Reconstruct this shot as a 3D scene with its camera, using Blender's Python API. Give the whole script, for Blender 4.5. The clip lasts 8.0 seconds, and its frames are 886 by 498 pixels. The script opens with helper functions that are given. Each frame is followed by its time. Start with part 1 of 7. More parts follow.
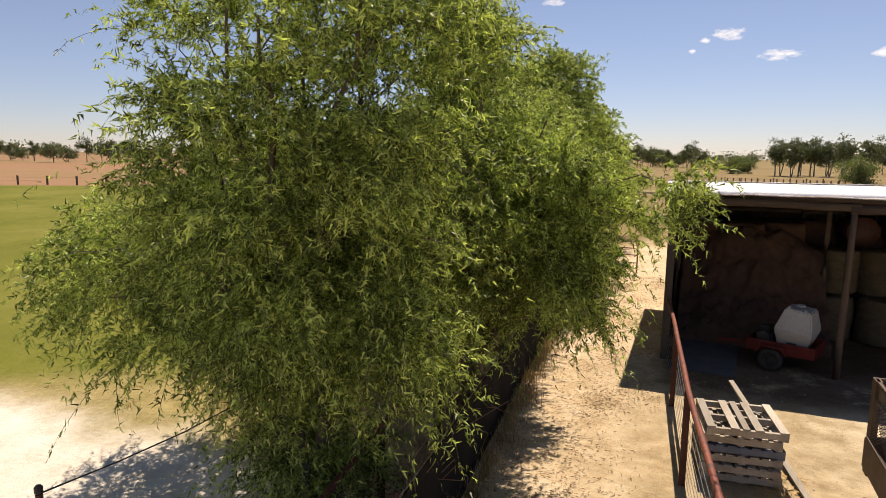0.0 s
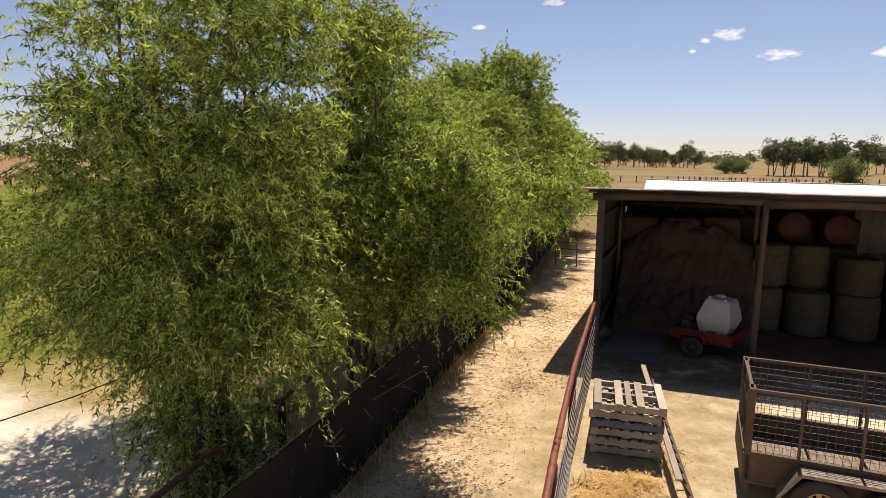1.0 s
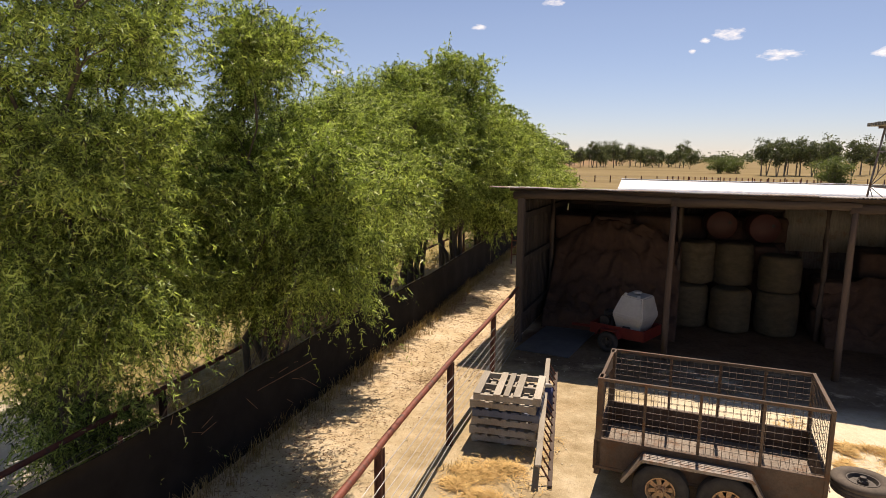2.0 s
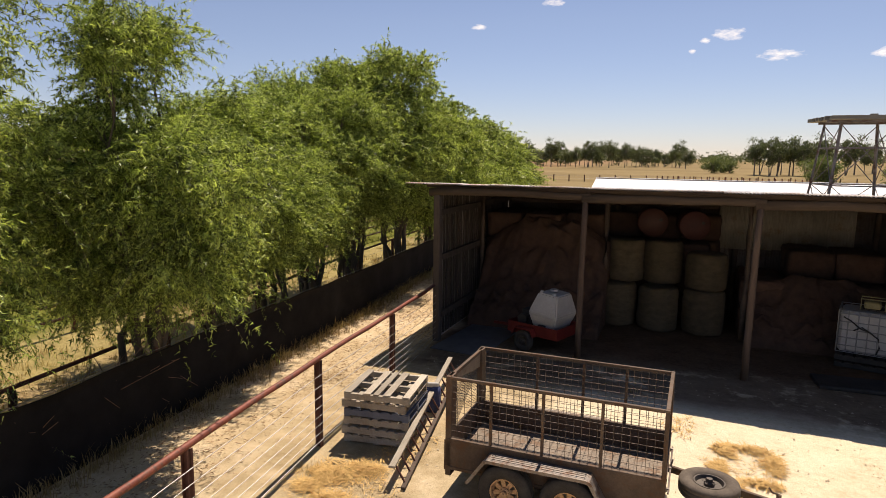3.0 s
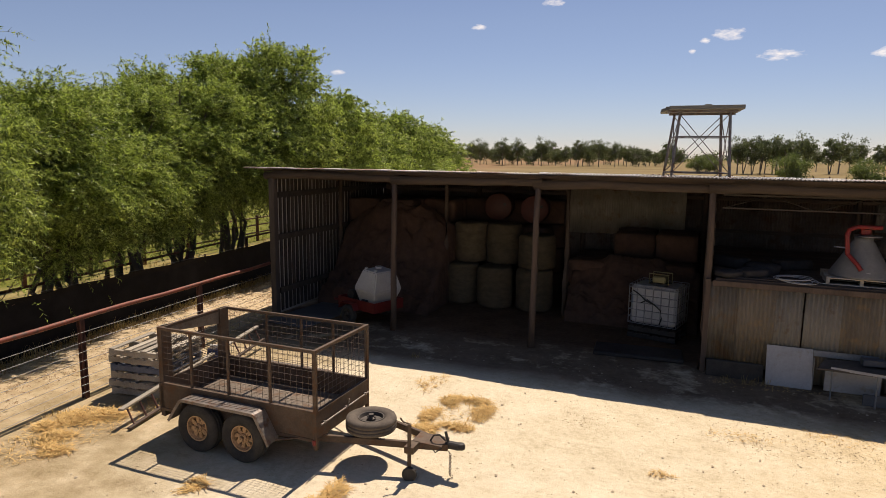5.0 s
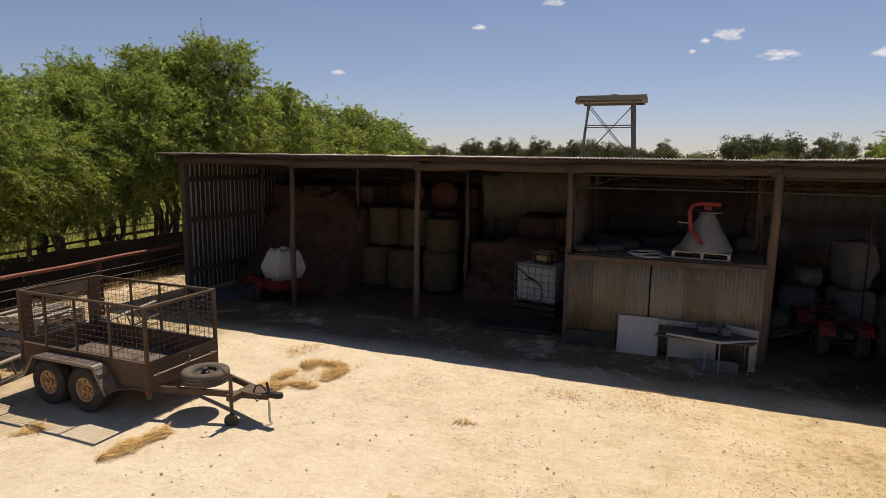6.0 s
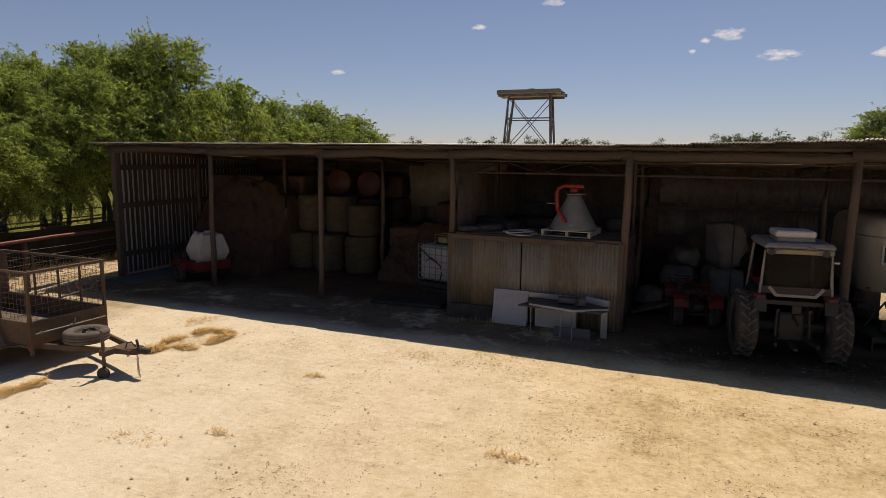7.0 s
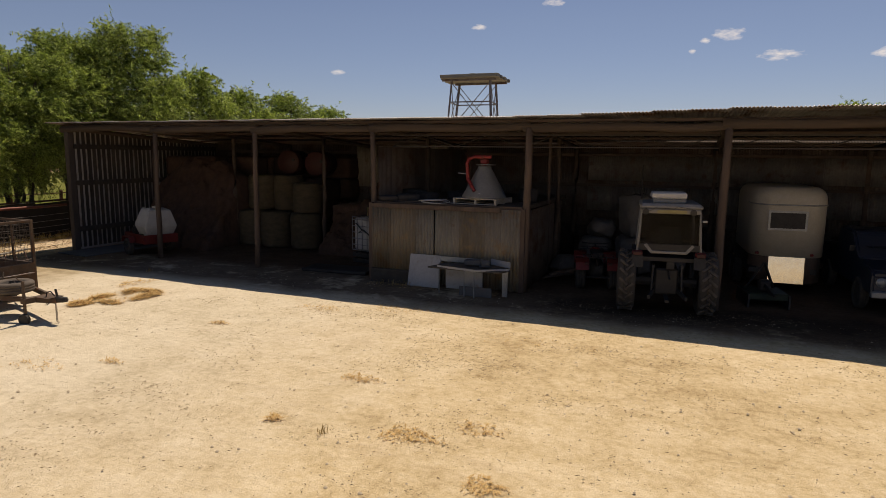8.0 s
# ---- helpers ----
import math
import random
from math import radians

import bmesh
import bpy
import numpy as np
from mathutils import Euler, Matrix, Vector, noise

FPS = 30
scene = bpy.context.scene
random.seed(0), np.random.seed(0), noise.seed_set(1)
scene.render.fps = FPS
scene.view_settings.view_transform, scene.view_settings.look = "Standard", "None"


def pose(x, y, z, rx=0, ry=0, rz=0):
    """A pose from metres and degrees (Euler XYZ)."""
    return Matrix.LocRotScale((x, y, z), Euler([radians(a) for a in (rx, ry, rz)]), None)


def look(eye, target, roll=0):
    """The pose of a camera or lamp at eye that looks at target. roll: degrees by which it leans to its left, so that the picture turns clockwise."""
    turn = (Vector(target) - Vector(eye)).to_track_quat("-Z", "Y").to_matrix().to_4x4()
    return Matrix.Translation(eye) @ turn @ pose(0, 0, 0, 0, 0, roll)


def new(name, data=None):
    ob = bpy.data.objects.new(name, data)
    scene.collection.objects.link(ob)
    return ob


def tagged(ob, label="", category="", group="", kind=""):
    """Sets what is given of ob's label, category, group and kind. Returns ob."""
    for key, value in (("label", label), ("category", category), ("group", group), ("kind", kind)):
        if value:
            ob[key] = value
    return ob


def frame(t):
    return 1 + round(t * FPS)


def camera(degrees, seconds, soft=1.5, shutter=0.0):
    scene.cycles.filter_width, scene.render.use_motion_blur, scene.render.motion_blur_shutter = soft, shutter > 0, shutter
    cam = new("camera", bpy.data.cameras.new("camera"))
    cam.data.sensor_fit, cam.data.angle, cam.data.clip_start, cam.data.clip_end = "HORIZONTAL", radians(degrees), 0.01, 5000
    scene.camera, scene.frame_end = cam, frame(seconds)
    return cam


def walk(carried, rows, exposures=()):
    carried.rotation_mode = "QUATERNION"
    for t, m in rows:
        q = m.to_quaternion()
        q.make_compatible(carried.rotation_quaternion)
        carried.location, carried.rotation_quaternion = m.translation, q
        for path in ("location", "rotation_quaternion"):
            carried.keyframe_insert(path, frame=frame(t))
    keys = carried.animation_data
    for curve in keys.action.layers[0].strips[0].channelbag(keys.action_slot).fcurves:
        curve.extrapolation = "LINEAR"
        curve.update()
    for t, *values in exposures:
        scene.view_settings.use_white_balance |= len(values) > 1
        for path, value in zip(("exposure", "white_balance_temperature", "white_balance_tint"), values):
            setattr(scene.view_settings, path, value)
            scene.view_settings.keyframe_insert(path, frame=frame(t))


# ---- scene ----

# camera: a level glide to the right, always facing the same way
cam = camera(70.97, 8.0, 0.7)
YAW, PITCH, ROLL = 21.873, -8.570, -0.668
PATH = [
    (0.0, 1.163, -0.443, 5.027),
    (0.5, 1.968, -0.518, 4.973),
    (1.0, 2.920, -0.566, 4.975),
    (1.5, 3.938, -0.536, 5.022),
    (2.8, 6.516, 0.686, 4.924),
    (3.0, 6.908, 0.845, 4.911),
    (3.5, 7.886, 1.127, 4.846),
    (4.0, 9.027, 1.295, 4.789),
    (4.5, 10.214, 1.420, 4.675),
    (4.7, 10.780, 1.415, 4.653),
    (5.8, 14.041, 1.640, 4.282),
    (6.0, 14.636, 1.653, 4.216),
    (6.5, 16.062, 1.639, 4.066),
    (7.0, 17.563, 1.482, 3.927),
    (7.5, 18.742, 1.296, 3.642),
    (8.0, 19.902, 1.219, 3.282),
]
EXPOSURES = [(0.0, 0.45, 7200, 17), (1.5, 0.44, 7200, 17), (3.5, 0.39, 7150, 16.5), (4.5, 0.27, 7000, 16), (6.0, 0.01, 6950, 16), (8.0, -0.22, 7100, 16)]
walk(cam, [(t, pose(x, y, z, 90 + PITCH, ROLL, YAW)) for t, x, y, z in PATH], EXPOSURES)

# ---- light ----
SUN_ELEV, SUN_AZ = radians(60.3), radians(0.0)
world = bpy.data.worlds.new("sky")
scene.world = world
world.use_nodes = True
wn, wl = world.node_tree.nodes, world.node_tree.links
wn.clear()
w_out = wn.new("ShaderNodeOutputWorld")
w_bg = wn.new("ShaderNodeBackground")
w_sky = wn.new("ShaderNodeTexSky")
w_sky.sky_type, w_sky.sun_disc = "NISHITA", False
w_sky.sun_elevation, w_sky.sun_rotation = SUN_ELEV, SUN_AZ
w_sky.altitude, w_sky.air_density, w_sky.dust_density, w_sky.ozone_density = 300, 0.95, 0.06, 3.0
w_bg.inputs["Strength"].default_value = 0.075
# a few small fair-weather clouds low in the sky
w_co = wn.new("ShaderNodeTexCoord")
w_noise = wn.new("ShaderNodeTexNoise")
w_noise.inputs["Scale"].default_value = 55
w_noise.inputs["Detail"].default_value = 6
w_noise.inputs["Roughness"].default_value = 0.62
w_map = wn.new("ShaderNodeMapping")
w_map.inputs["Scale"].default_value = (1, 1, 2.6)
wl.new(w_co.outputs["Generated"], w_map.inputs["Vector"])
wl.new(w_map.outputs[0], w_noise.inputs["Vector"])


def math_node(tree, op, a, b=None, clamp=False):
    n = tree.nodes.new("ShaderNodeMath")
    n.operation, n.use_clamp = op, clamp
    for k, v in enumerate((a, b)):
        if v is None:
            continue
        if isinstance(v, (int, float)):
            n.inputs[k].default_value = v
        else:
            tree.links.new(v, n.inputs[k])
    return n.outputs[0]


def cloud_mask(bearing, height, wide, tall):
    """A soft oval round a direction of the sky (degrees)."""
    b, h = radians(bearing), radians(height)
    right = (math.cos(b), -math.sin(b), 0.0)
    way = (math.sin(b) * math.cos(h), math.cos(b) * math.cos(h), math.sin(h))
    up = Vector(right).cross(Vector(way))
    parts = []
    for axis, size in ((right, wide), (tuple(up), tall)):
        d = wn.new("ShaderNodeVectorMath")
        d.operation = "DOT_PRODUCT"
        wl.new(w_co.outputs["Generated"], d.inputs[0])
        d.inputs[1].default_value = axis
        off = Vector(axis).dot(Vector(way))
        q = math_node(world.node_tree, "DIVIDE", math_node(world.node_tree, "SUBTRACT", d.outputs["Value"], off), radians(size))
        parts.append(math_node(world.node_tree, "MULTIPLY", q, q))
    r2 = math_node(world.node_tree, "ADD", parts[0], parts[1])
    f = wn.new("ShaderNodeVectorMath")
    f.operation = "DOT_PRODUCT"
    wl.new(w_co.outputs["Generated"], f.inputs[0])
    f.inputs[1].default_value = way
    ahead = math_node(world.node_tree, "GREATER_THAN", f.outputs["Value"], 0.9)
    return math_node(world.node_tree, "MULTIPLY", math_node(world.node_tree, "SUBTRACT", 1.0, r2, True), ahead)


CLOUDS = [(5.7, 8.1, 2.4, 0.62), (2.0, 9.9, 1.7, 0.72), (0.1, 9.5, 0.6, 0.32), (12.6, 7.9, 1.2, 0.5), (-0.8, 8.7, 0.4, 0.3), (-12.5, 13.0, 1.3, 0.45), (-18.8, 11.1, 1.0, 0.35), (-31.3, 7.1, 1.0, 0.35)]
total = 0.0
for one in CLOUDS:
    total = math_node(world.node_tree, "ADD", cloud_mask(*one), total)
puff = math_node(world.node_tree, "MULTIPLY", math_node(world.node_tree, "SUBTRACT", math_node(world.node_tree, "ADD", math_node(world.node_tree, "MULTIPLY", w_noise.outputs["Fac"], 0.9), math_node(world.node_tree, "MULTIPLY", total, 0.42)), 0.66), 2.8, True)
puff = math_node(world.node_tree, "MULTIPLY", puff, math_node(world.node_tree, "MULTIPLY", total, 3.0, True))
w_mix = wn.new("ShaderNodeMix")
w_mix.data_type = "RGBA"
wl.new(puff, w_mix.inputs["Factor"])
w_tint = wn.new("ShaderNodeMix")
w_tint.data_type, w_tint.blend_type = "RGBA", "MULTIPLY"
w_tint.inputs["Factor"].default_value = 1.0
wl.new(w_sky.outputs["Color"], w_tint.inputs["A"])
# a clear inland horizon, blue down to the ground
w_sep = wn.new("ShaderNodeSeparateXYZ")
wl.new(w_co.outputs["Generated"], w_sep.inputs[0])
w_low = math_node(world.node_tree, "SUBTRACT", 1.0, math_node(world.node_tree, "MULTIPLY", w_sep.outputs["Z"], 5.0), True)
w_hue = wn.new("ShaderNodeMix")
w_hue.data_type = "RGBA"
wl.new(w_low, w_hue.inputs["Factor"])
w_hue.inputs["A"].default_value, w_hue.inputs["B"].default_value = (1.07, 0.97, 1.0, 1), (0.84, 0.835, 1.0, 1)
wl.new(w_hue.outputs["Result"], w_tint.inputs["B"])
wl.new(w_tint.outputs["Result"], w_mix.inputs["A"])
w_mix.inputs["B"].default_value = (12.0, 11.7, 11.4, 1)
wl.new(w_mix.outputs["Result"], w_bg.inputs["Color"])
wl.new(w_bg.outputs[0], w_out.inputs[0])

sun_data = bpy.data.lights.new("sun", "SUN")
sun_data.energy, sun_data.angle, sun_data.color = 4.8, radians(0.53), (1.0, 0.94, 0.84)
sun = new("sun", sun_data)
sun.matrix_world = look((0, 60, 105), (0, 60 - 0.57, 104))

# ---- materials ----


def ramp(tree, fac, stops):
    n = tree.nodes.new("ShaderNodeValToRGB")
    while len(n.color_ramp.elements) < len(stops):
        n.color_ramp.elements.new(0.5)
    for e, (p, c) in zip(n.color_ramp.elements, stops):
        e.position, e.color = p, (*c, 1)
    tree.links.new(fac, n.inputs[0])
    return n.outputs["Color"]


def noise_node(tree, co, scale, detail=4, rough=0.6, stretch=None):
    if stretch:
        m = tree.nodes.new("ShaderNodeMapping")
        m.inputs["Scale"].default_value = stretch
        tree.links.new(co, m.inputs["Vector"])
        co = m.outputs[0]
    n = tree.nodes.new("ShaderNodeTexNoise")
    n.inputs["Scale"].default_value, n.inputs["Detail"].default_value, n.inputs["Roughness"].default_value = scale, detail, rough
    tree.links.new(co, n.inputs["Vector"])
    return n.outputs["Fac"]


def mix_col(tree, fac, a, b, mode="MIX"):
    n = tree.nodes.new("ShaderNodeMix")
    n.data_type, n.blend_type = "RGBA", mode
    for key, v in (("Factor", fac), ("A", a), ("B", b)):
        sock = n.inputs[key] if key == "Factor" else [s for s in n.inputs if s.name == key and s.type == "RGBA"][0]
        if isinstance(v, (int, float)):
            sock.default_value = v
        elif isinstance(v, tuple):
            sock.default_value = (*v, 1)
        else:
            tree.links.new(v, sock)
    return [s for s in n.outputs if s.type == "RGBA"][0]


def start(name):
    m = bpy.data.materials.new(name)
    m.use_nodes = True
    t = m.node_tree
    b = t.nodes["Principled BSDF"]
    return m, t, b


def surface(name, dark, light, rough=0.8, metal=0.0, scale=3.0, fine=40.0, bump=0.3, stain=None, stain_amount=0.4, stretch=None, vary=0.0, spec=0.35, world_space=False):
    """Two-scale mottled paint, timber, metal or cloth; stain: a third colour in patches."""
    m, t, b = start(name)
    co = t.nodes.new("ShaderNodeNewGeometry").outputs["Position"] if world_space else t.nodes.new("ShaderNodeTexCoord").outputs["Object"]
    big = noise_node(t, co, scale, 5, 0.65, stretch)
    small = noise_node(t, co, fine, 4, 0.7, stretch)
    col = ramp(t, math_node(t, "ADD", math_node(t, "MULTIPLY", big, 0.6), math_node(t, "MULTIPLY", small, 0.4)), [(0.32, dark), (0.68, light)])
    if stain:
        patch = noise_node(t, co, scale * 1.7, 6, 0.7)
        f = math_node(t, "MULTIPLY", math_node(t, "SUBTRACT", patch, 0.62 - 0.3 * stain_amount), 7.0, True)
        col = mix_col(t, f, col, stain)
    if vary:
        info = t.nodes.new("ShaderNodeObjectInfo").outputs["Random"]
        f = math_node(t, "ADD", math_node(t, "MULTIPLY", info, 2 * vary), 1 - vary)
        v = t.nodes.new("ShaderNodeCombineColor")
        for k in range(3):
            t.links.new(f, v.inputs[k])
        col = mix_col(t, 1.0, col, v.outputs[0], "MULTIPLY")
    t.links.new(col, b.inputs["Base Color"])
    b.inputs["Metallic"].default_value, b.inputs["Specular IOR Level"].default_value = metal, spec
    r = math_node(t, "ADD", math_node(t, "MULTIPLY", math_node(t, "SUBTRACT", small, 0.5), 0.35), rough, True)
    t.links.new(r, b.inputs["Roughness"])
    if bump:
        n = t.nodes.new("ShaderNodeBump")
        n.inputs["Strength"].default_value, n.inputs["Distance"].default_value = bump, 0.01
        t.links.new(small, n.inputs["Height"])
        t.links.new(n.outputs[0], b.inputs["Normal"])
    return m


def leaf_material(name, dark, mid, light, glow=0.45):
    m, t, b = start(name)
    out = t.nodes["Material Output"]
    rnd = t.nodes.new("ShaderNodeNewGeometry").outputs["Random Per Island"]
    co = t.nodes.new("ShaderNodeTexCoord").outputs["Object"]
    clump = noise_node(t, co, 1.9, 3)
    f = math_node(t, "ADD", math_node(t, "MULTIPLY", rnd, 0.64), math_node(t, "MULTIPLY", math_node(t, "SUBTRACT", clump, 0.28), 1.05))
    col = ramp(t, f, [(0.2, dark), (0.5, mid), (0.85, light)])
    t.links.new(col, b.inputs["Base Color"])
    b.inputs["Roughness"].default_value, b.inputs["Specular IOR Level"].default_value = 0.45, 0.35
    tr = t.nodes.new("ShaderNodeBsdfTranslucent")
    t.links.new(mix_col(t, 1.0, col, (0.97, 1.0, 0.6), "MULTIPLY"), tr.inputs["Color"])
    mx = t.nodes.new("ShaderNodeMixShader")
    mx.inputs[0].default_value = glow
    t.links.new(b.outputs[0], mx.inputs[1])
    t.links.new(tr.outputs[0], mx.inputs[2])
    t.links.new(mx.outputs[0], out.inputs["Surface"])
    return m


M_WILLOW = leaf_material("willow_leaf", (0.045, 0.060, 0.014), (0.198, 0.262, 0.056), (0.62, 0.725, 0.215), 0.46)
M_GUM = leaf_material("gum_leaf", (0.06, 0.076, 0.034), (0.105, 0.128, 0.058), (0.17, 0.19, 0.09), 0.35)
M_BARK = surface("bark", (0.06, 0.045, 0.032), (0.17, 0.135, 0.10), 0.95, scale=4, fine=30, bump=0.7, stretch=(1, 1, 0.25))
M_DEADWOOD = surface("dry_dead_wood", (0.13, 0.075, 0.045), (0.30, 0.19, 0.12), 0.9, scale=6, fine=40, bump=0.4)
M_GUMBARK = surface("gum_bark", (0.10, 0.085, 0.07), (0.28, 0.25, 0.21), 0.9, scale=1, fine=9)
M_ROOF = surface("aged_roof_iron", (0.24, 0.22, 0.20), (0.46, 0.43, 0.40), 0.55, 0.55, scale=0.8, fine=9, bump=0.1, stain=(0.14, 0.075, 0.04), stain_amount=0.45, vary=0.15, world_space=True)
M_IRON = surface("weathered_wall_iron", (0.15, 0.12, 0.082), (0.31, 0.26, 0.19), 0.6, 0.25, scale=1.1, fine=14, bump=0.12, stain=(0.24, 0.15, 0.075), stain_amount=0.40, stretch=(1, 1, 0.35), vary=0.24, world_space=True)
M_PALEIRON = surface("dusty_wall_iron", (0.19, 0.16, 0.115), (0.36, 0.31, 0.235), 0.62, 0.2, scale=1.3, fine=14, bump=0.12, stain=(0.20, 0.12, 0.06), stain_amount=0.25, stretch=(1, 1, 0.35), vary=0.1, world_space=True)
M_RUSTIRON = surface("rusted_wall_iron", (0.152, 0.115, 0.072), (0.292, 0.232, 0.158), 0.75, 0.1, scale=2.2, fine=18, bump=0.2, stain=(0.30, 0.20, 0.10), stain_amount=0.3, stretch=(1, 1, 0.3), vary=0.1, world_space=True)
M_DARKIRON = surface("dull_wall_iron", (0.088, 0.066, 0.052), (0.2, 0.156, 0.126), 0.65, 0.3, scale=0.9, fine=12, bump=0.12, stain=(0.10, 0.055, 0.03), stain_amount=0.4, vary=0.2, world_space=True)
M_WHITEROOF = surface("white_roof_iron", (0.72, 0.72, 0.72), (0.84, 0.84, 0.83), 0.4, 0.1, scale=0.5, fine=6, bump=0.0)
M_POST = surface("grey_bush_timber", (0.062, 0.042, 0.031), (0.155, 0.108, 0.08), 0.9, scale=3, fine=35, bump=0.6, stretch=(1, 1, 0.12))
M_DARKBEAM = surface("weathered_log_timber", (0.04, 0.028, 0.02), (0.10, 0.072, 0.052), 0.92, scale=2, fine=30, bump=0.6, stretch=(0.12, 1, 1))
M_BEAM = surface("dark_log_timber", (0.055, 0.038, 0.028), (0.145, 0.104, 0.078), 0.9, scale=2, fine=30, bump=0.6, stretch=(0.12, 1, 1))
M_PALING = surface("dark_paling", (0.036, 0.028, 0.023), (0.095, 0.076, 0.064), 0.9, scale=3, fine=30, bump=0.5, stretch=(1, 1, 0.15), vary=0.25)
M_PALLET = surface("pallet_timber", (0.22, 0.18, 0.13), (0.50, 0.44, 0.35), 0.85, scale=4, fine=60, bump=0.4, stretch=(1, 0.15, 1), vary=0.22)
M_PALLETBLUE = surface("blue_grey_pallet_timber", (0.07, 0.085, 0.12), (0.17, 0.18, 0.21), 0.8, scale=4, fine=50, bump=0.4, vary=0.2)
M_RUSTPIPE = surface("rust_red_pipe", (0.13, 0.035, 0.022), (0.27, 0.085, 0.05), 0.6, 0.15, scale=5, fine=40, bump=0.25, stain=(0.09, 0.05, 0.035))
M_RUSTPOST = surface("dark_rust_post", (0.06, 0.026, 0.02), (0.15, 0.065, 0.045), 0.75, 0.15, scale=5, fine=40, bump=0.3)
M_WIRE = surface("fence_wire", (0.22, 0.21, 0.195), (0.36, 0.345, 0.325), 0.45, 0.8, bump=0)
M_CLOTH = surface("black_shade_cloth", (0.008, 0.0075, 0.0075), (0.025, 0.023, 0.022), 0.95, scale=1.5, fine=90, bump=0.2, spec=0.1)
M_TRAILER = surface("rusty_trailer_steel", (0.055, 0.036, 0.024), (0.16, 0.112, 0.077), 0.7, 0.25, scale=3, fine=30, bump=0.25, stain=(0.12, 0.06, 0.03), stain_amount=0.4)
M_TRAYFLOOR = surface("worn_tray_plate", (0.13, 0.1, 0.072), (0.29, 0.235, 0.18), 0.6, 0.3, scale=3, fine=25, bump=0.2, stain=(0.16, 0.09, 0.05))
M_MESHWIRE = surface("rusty_mesh_wire", (0.08, 0.058, 0.045), (0.18, 0.145, 0.115), 0.6, 0.4, bump=0)
M_GUARD = surface("grey_mudguard_steel", (0.16, 0.13, 0.105), (0.32, 0.275, 0.235), 0.5, 0.4, scale=4, fine=30, bump=0.15, stain=(0.18, 0.10, 0.06))
M_RUBBER = surface("dusty_rubber", (0.028, 0.024, 0.02), (0.08, 0.07, 0.058), 0.9, scale=5, fine=50, bump=0.3)
M_LUG = surface("dusty_tyre_lug", (0.05, 0.042, 0.035), (0.13, 0.11, 0.09), 0.95, scale=8, fine=40, bump=0.2)
M_RIM = surface("bronze_spoke_rim", (0.42, 0.25, 0.12), (0.70, 0.46, 0.25), 0.55, 0.3, scale=8, fine=40, bump=0.15, stain=(0.15, 0.07, 0.035))
M_RIMGREY = surface("dusty_grey_rim", (0.05, 0.042, 0.034), (0.125, 0.105, 0.088), 0.6, 0.4, scale=8, fine=40)
M_BLACK = surface("black_steel", (0.02, 0.018, 0.016), (0.06, 0.053, 0.048), 0.6, 0.2)
M_WHITEPL = surface("white_plastic", (0.42, 0.395, 0.36), (0.56, 0.535, 0.495), 0.5, scale=4, fine=20, bump=0.05)
M_RED = surface("faded_red_paint", (0.15, 0.014, 0.012), (0.28, 0.03, 0.022), 0.5, 0.0, scale=4, fine=30, bump=0.08, stain=(0.12, 0.04, 0.03), stain_amount=0.25)
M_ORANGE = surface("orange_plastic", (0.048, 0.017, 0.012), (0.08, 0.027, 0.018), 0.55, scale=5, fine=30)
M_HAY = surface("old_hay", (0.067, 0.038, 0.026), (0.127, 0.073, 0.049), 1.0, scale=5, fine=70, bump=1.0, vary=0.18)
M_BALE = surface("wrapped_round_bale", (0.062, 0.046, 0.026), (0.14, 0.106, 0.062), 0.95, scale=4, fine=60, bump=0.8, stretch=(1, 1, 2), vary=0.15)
M_STRAW = surface("loose_straw", (0.4, 0.235, 0.075), (0.78, 0.53, 0.21), 0.9, scale=8, fine=30, bump=0.2)
M_DRYGRASS = leaf_material("dry_grass", (0.22, 0.14, 0.055), (0.36, 0.25, 0.10), (0.50, 0.37, 0.17), 0.3)
M_GREYSHEET = surface("grey_fibre_sheet", (0.34, 0.32, 0.30), (0.48, 0.46, 0.44), 0.7, scale=2, fine=20, bump=0.08, stain=(0.33, 0.28, 0.22), stain_amount=0.2)
M_STEEL = surface("dull_stainless", (0.20, 0.205, 0.21), (0.34, 0.345, 0.35), 0.42, 0.6, scale=4, fine=30, bump=0.08)
M_CREAM = surface("cream_float_paint", (0.37, 0.325, 0.25), (0.48, 0.43, 0.345), 0.45, scale=2, fine=18, bump=0.04, stain=(0.48, 0.40, 0.30), stain_amount=0.15)
M_TRUSS = surface("galvanised_truss", (0.022, 0.018, 0.015), (0.06, 0.05, 0.042), 0.5, 0.5, scale=4, fine=20)
M_SLEEPER = surface("weathered_sleeper", (0.15, 0.14, 0.11), (0.30, 0.28, 0.22), 0.9, scale=2, fine=25, bump=0.5, stretch=(0.15, 1, 1), vary=0.15)
M_TOWER = surface("tower_steel", (0.12, 0.11, 0.105), (0.30, 0.275, 0.26), 0.6, 0.4, scale=3, fine=15, stain=(0.13, 0.06, 0.035), stain_amount=0.4)
M_FARWALL = surface("pale_shed_wall", (0.34, 0.32, 0.29), (0.46, 0.44, 0.40), 0.7, scale=0.7, fine=6)
M_BLUEGREY = surface("blue_grey_board", (0.07, 0.067, 0.066), (0.135, 0.13, 0.127), 0.75, scale=2, fine=20)
M_SEED = surface("grey_hopper_plastic", (0.13, 0.125, 0.12), (0.21, 0.205, 0.195), 0.5, scale=3, fine=25)
M_YELLOW = surface("dull_yellow_paint", (0.22, 0.18, 0.07), (0.36, 0.30, 0.14), 0.5)
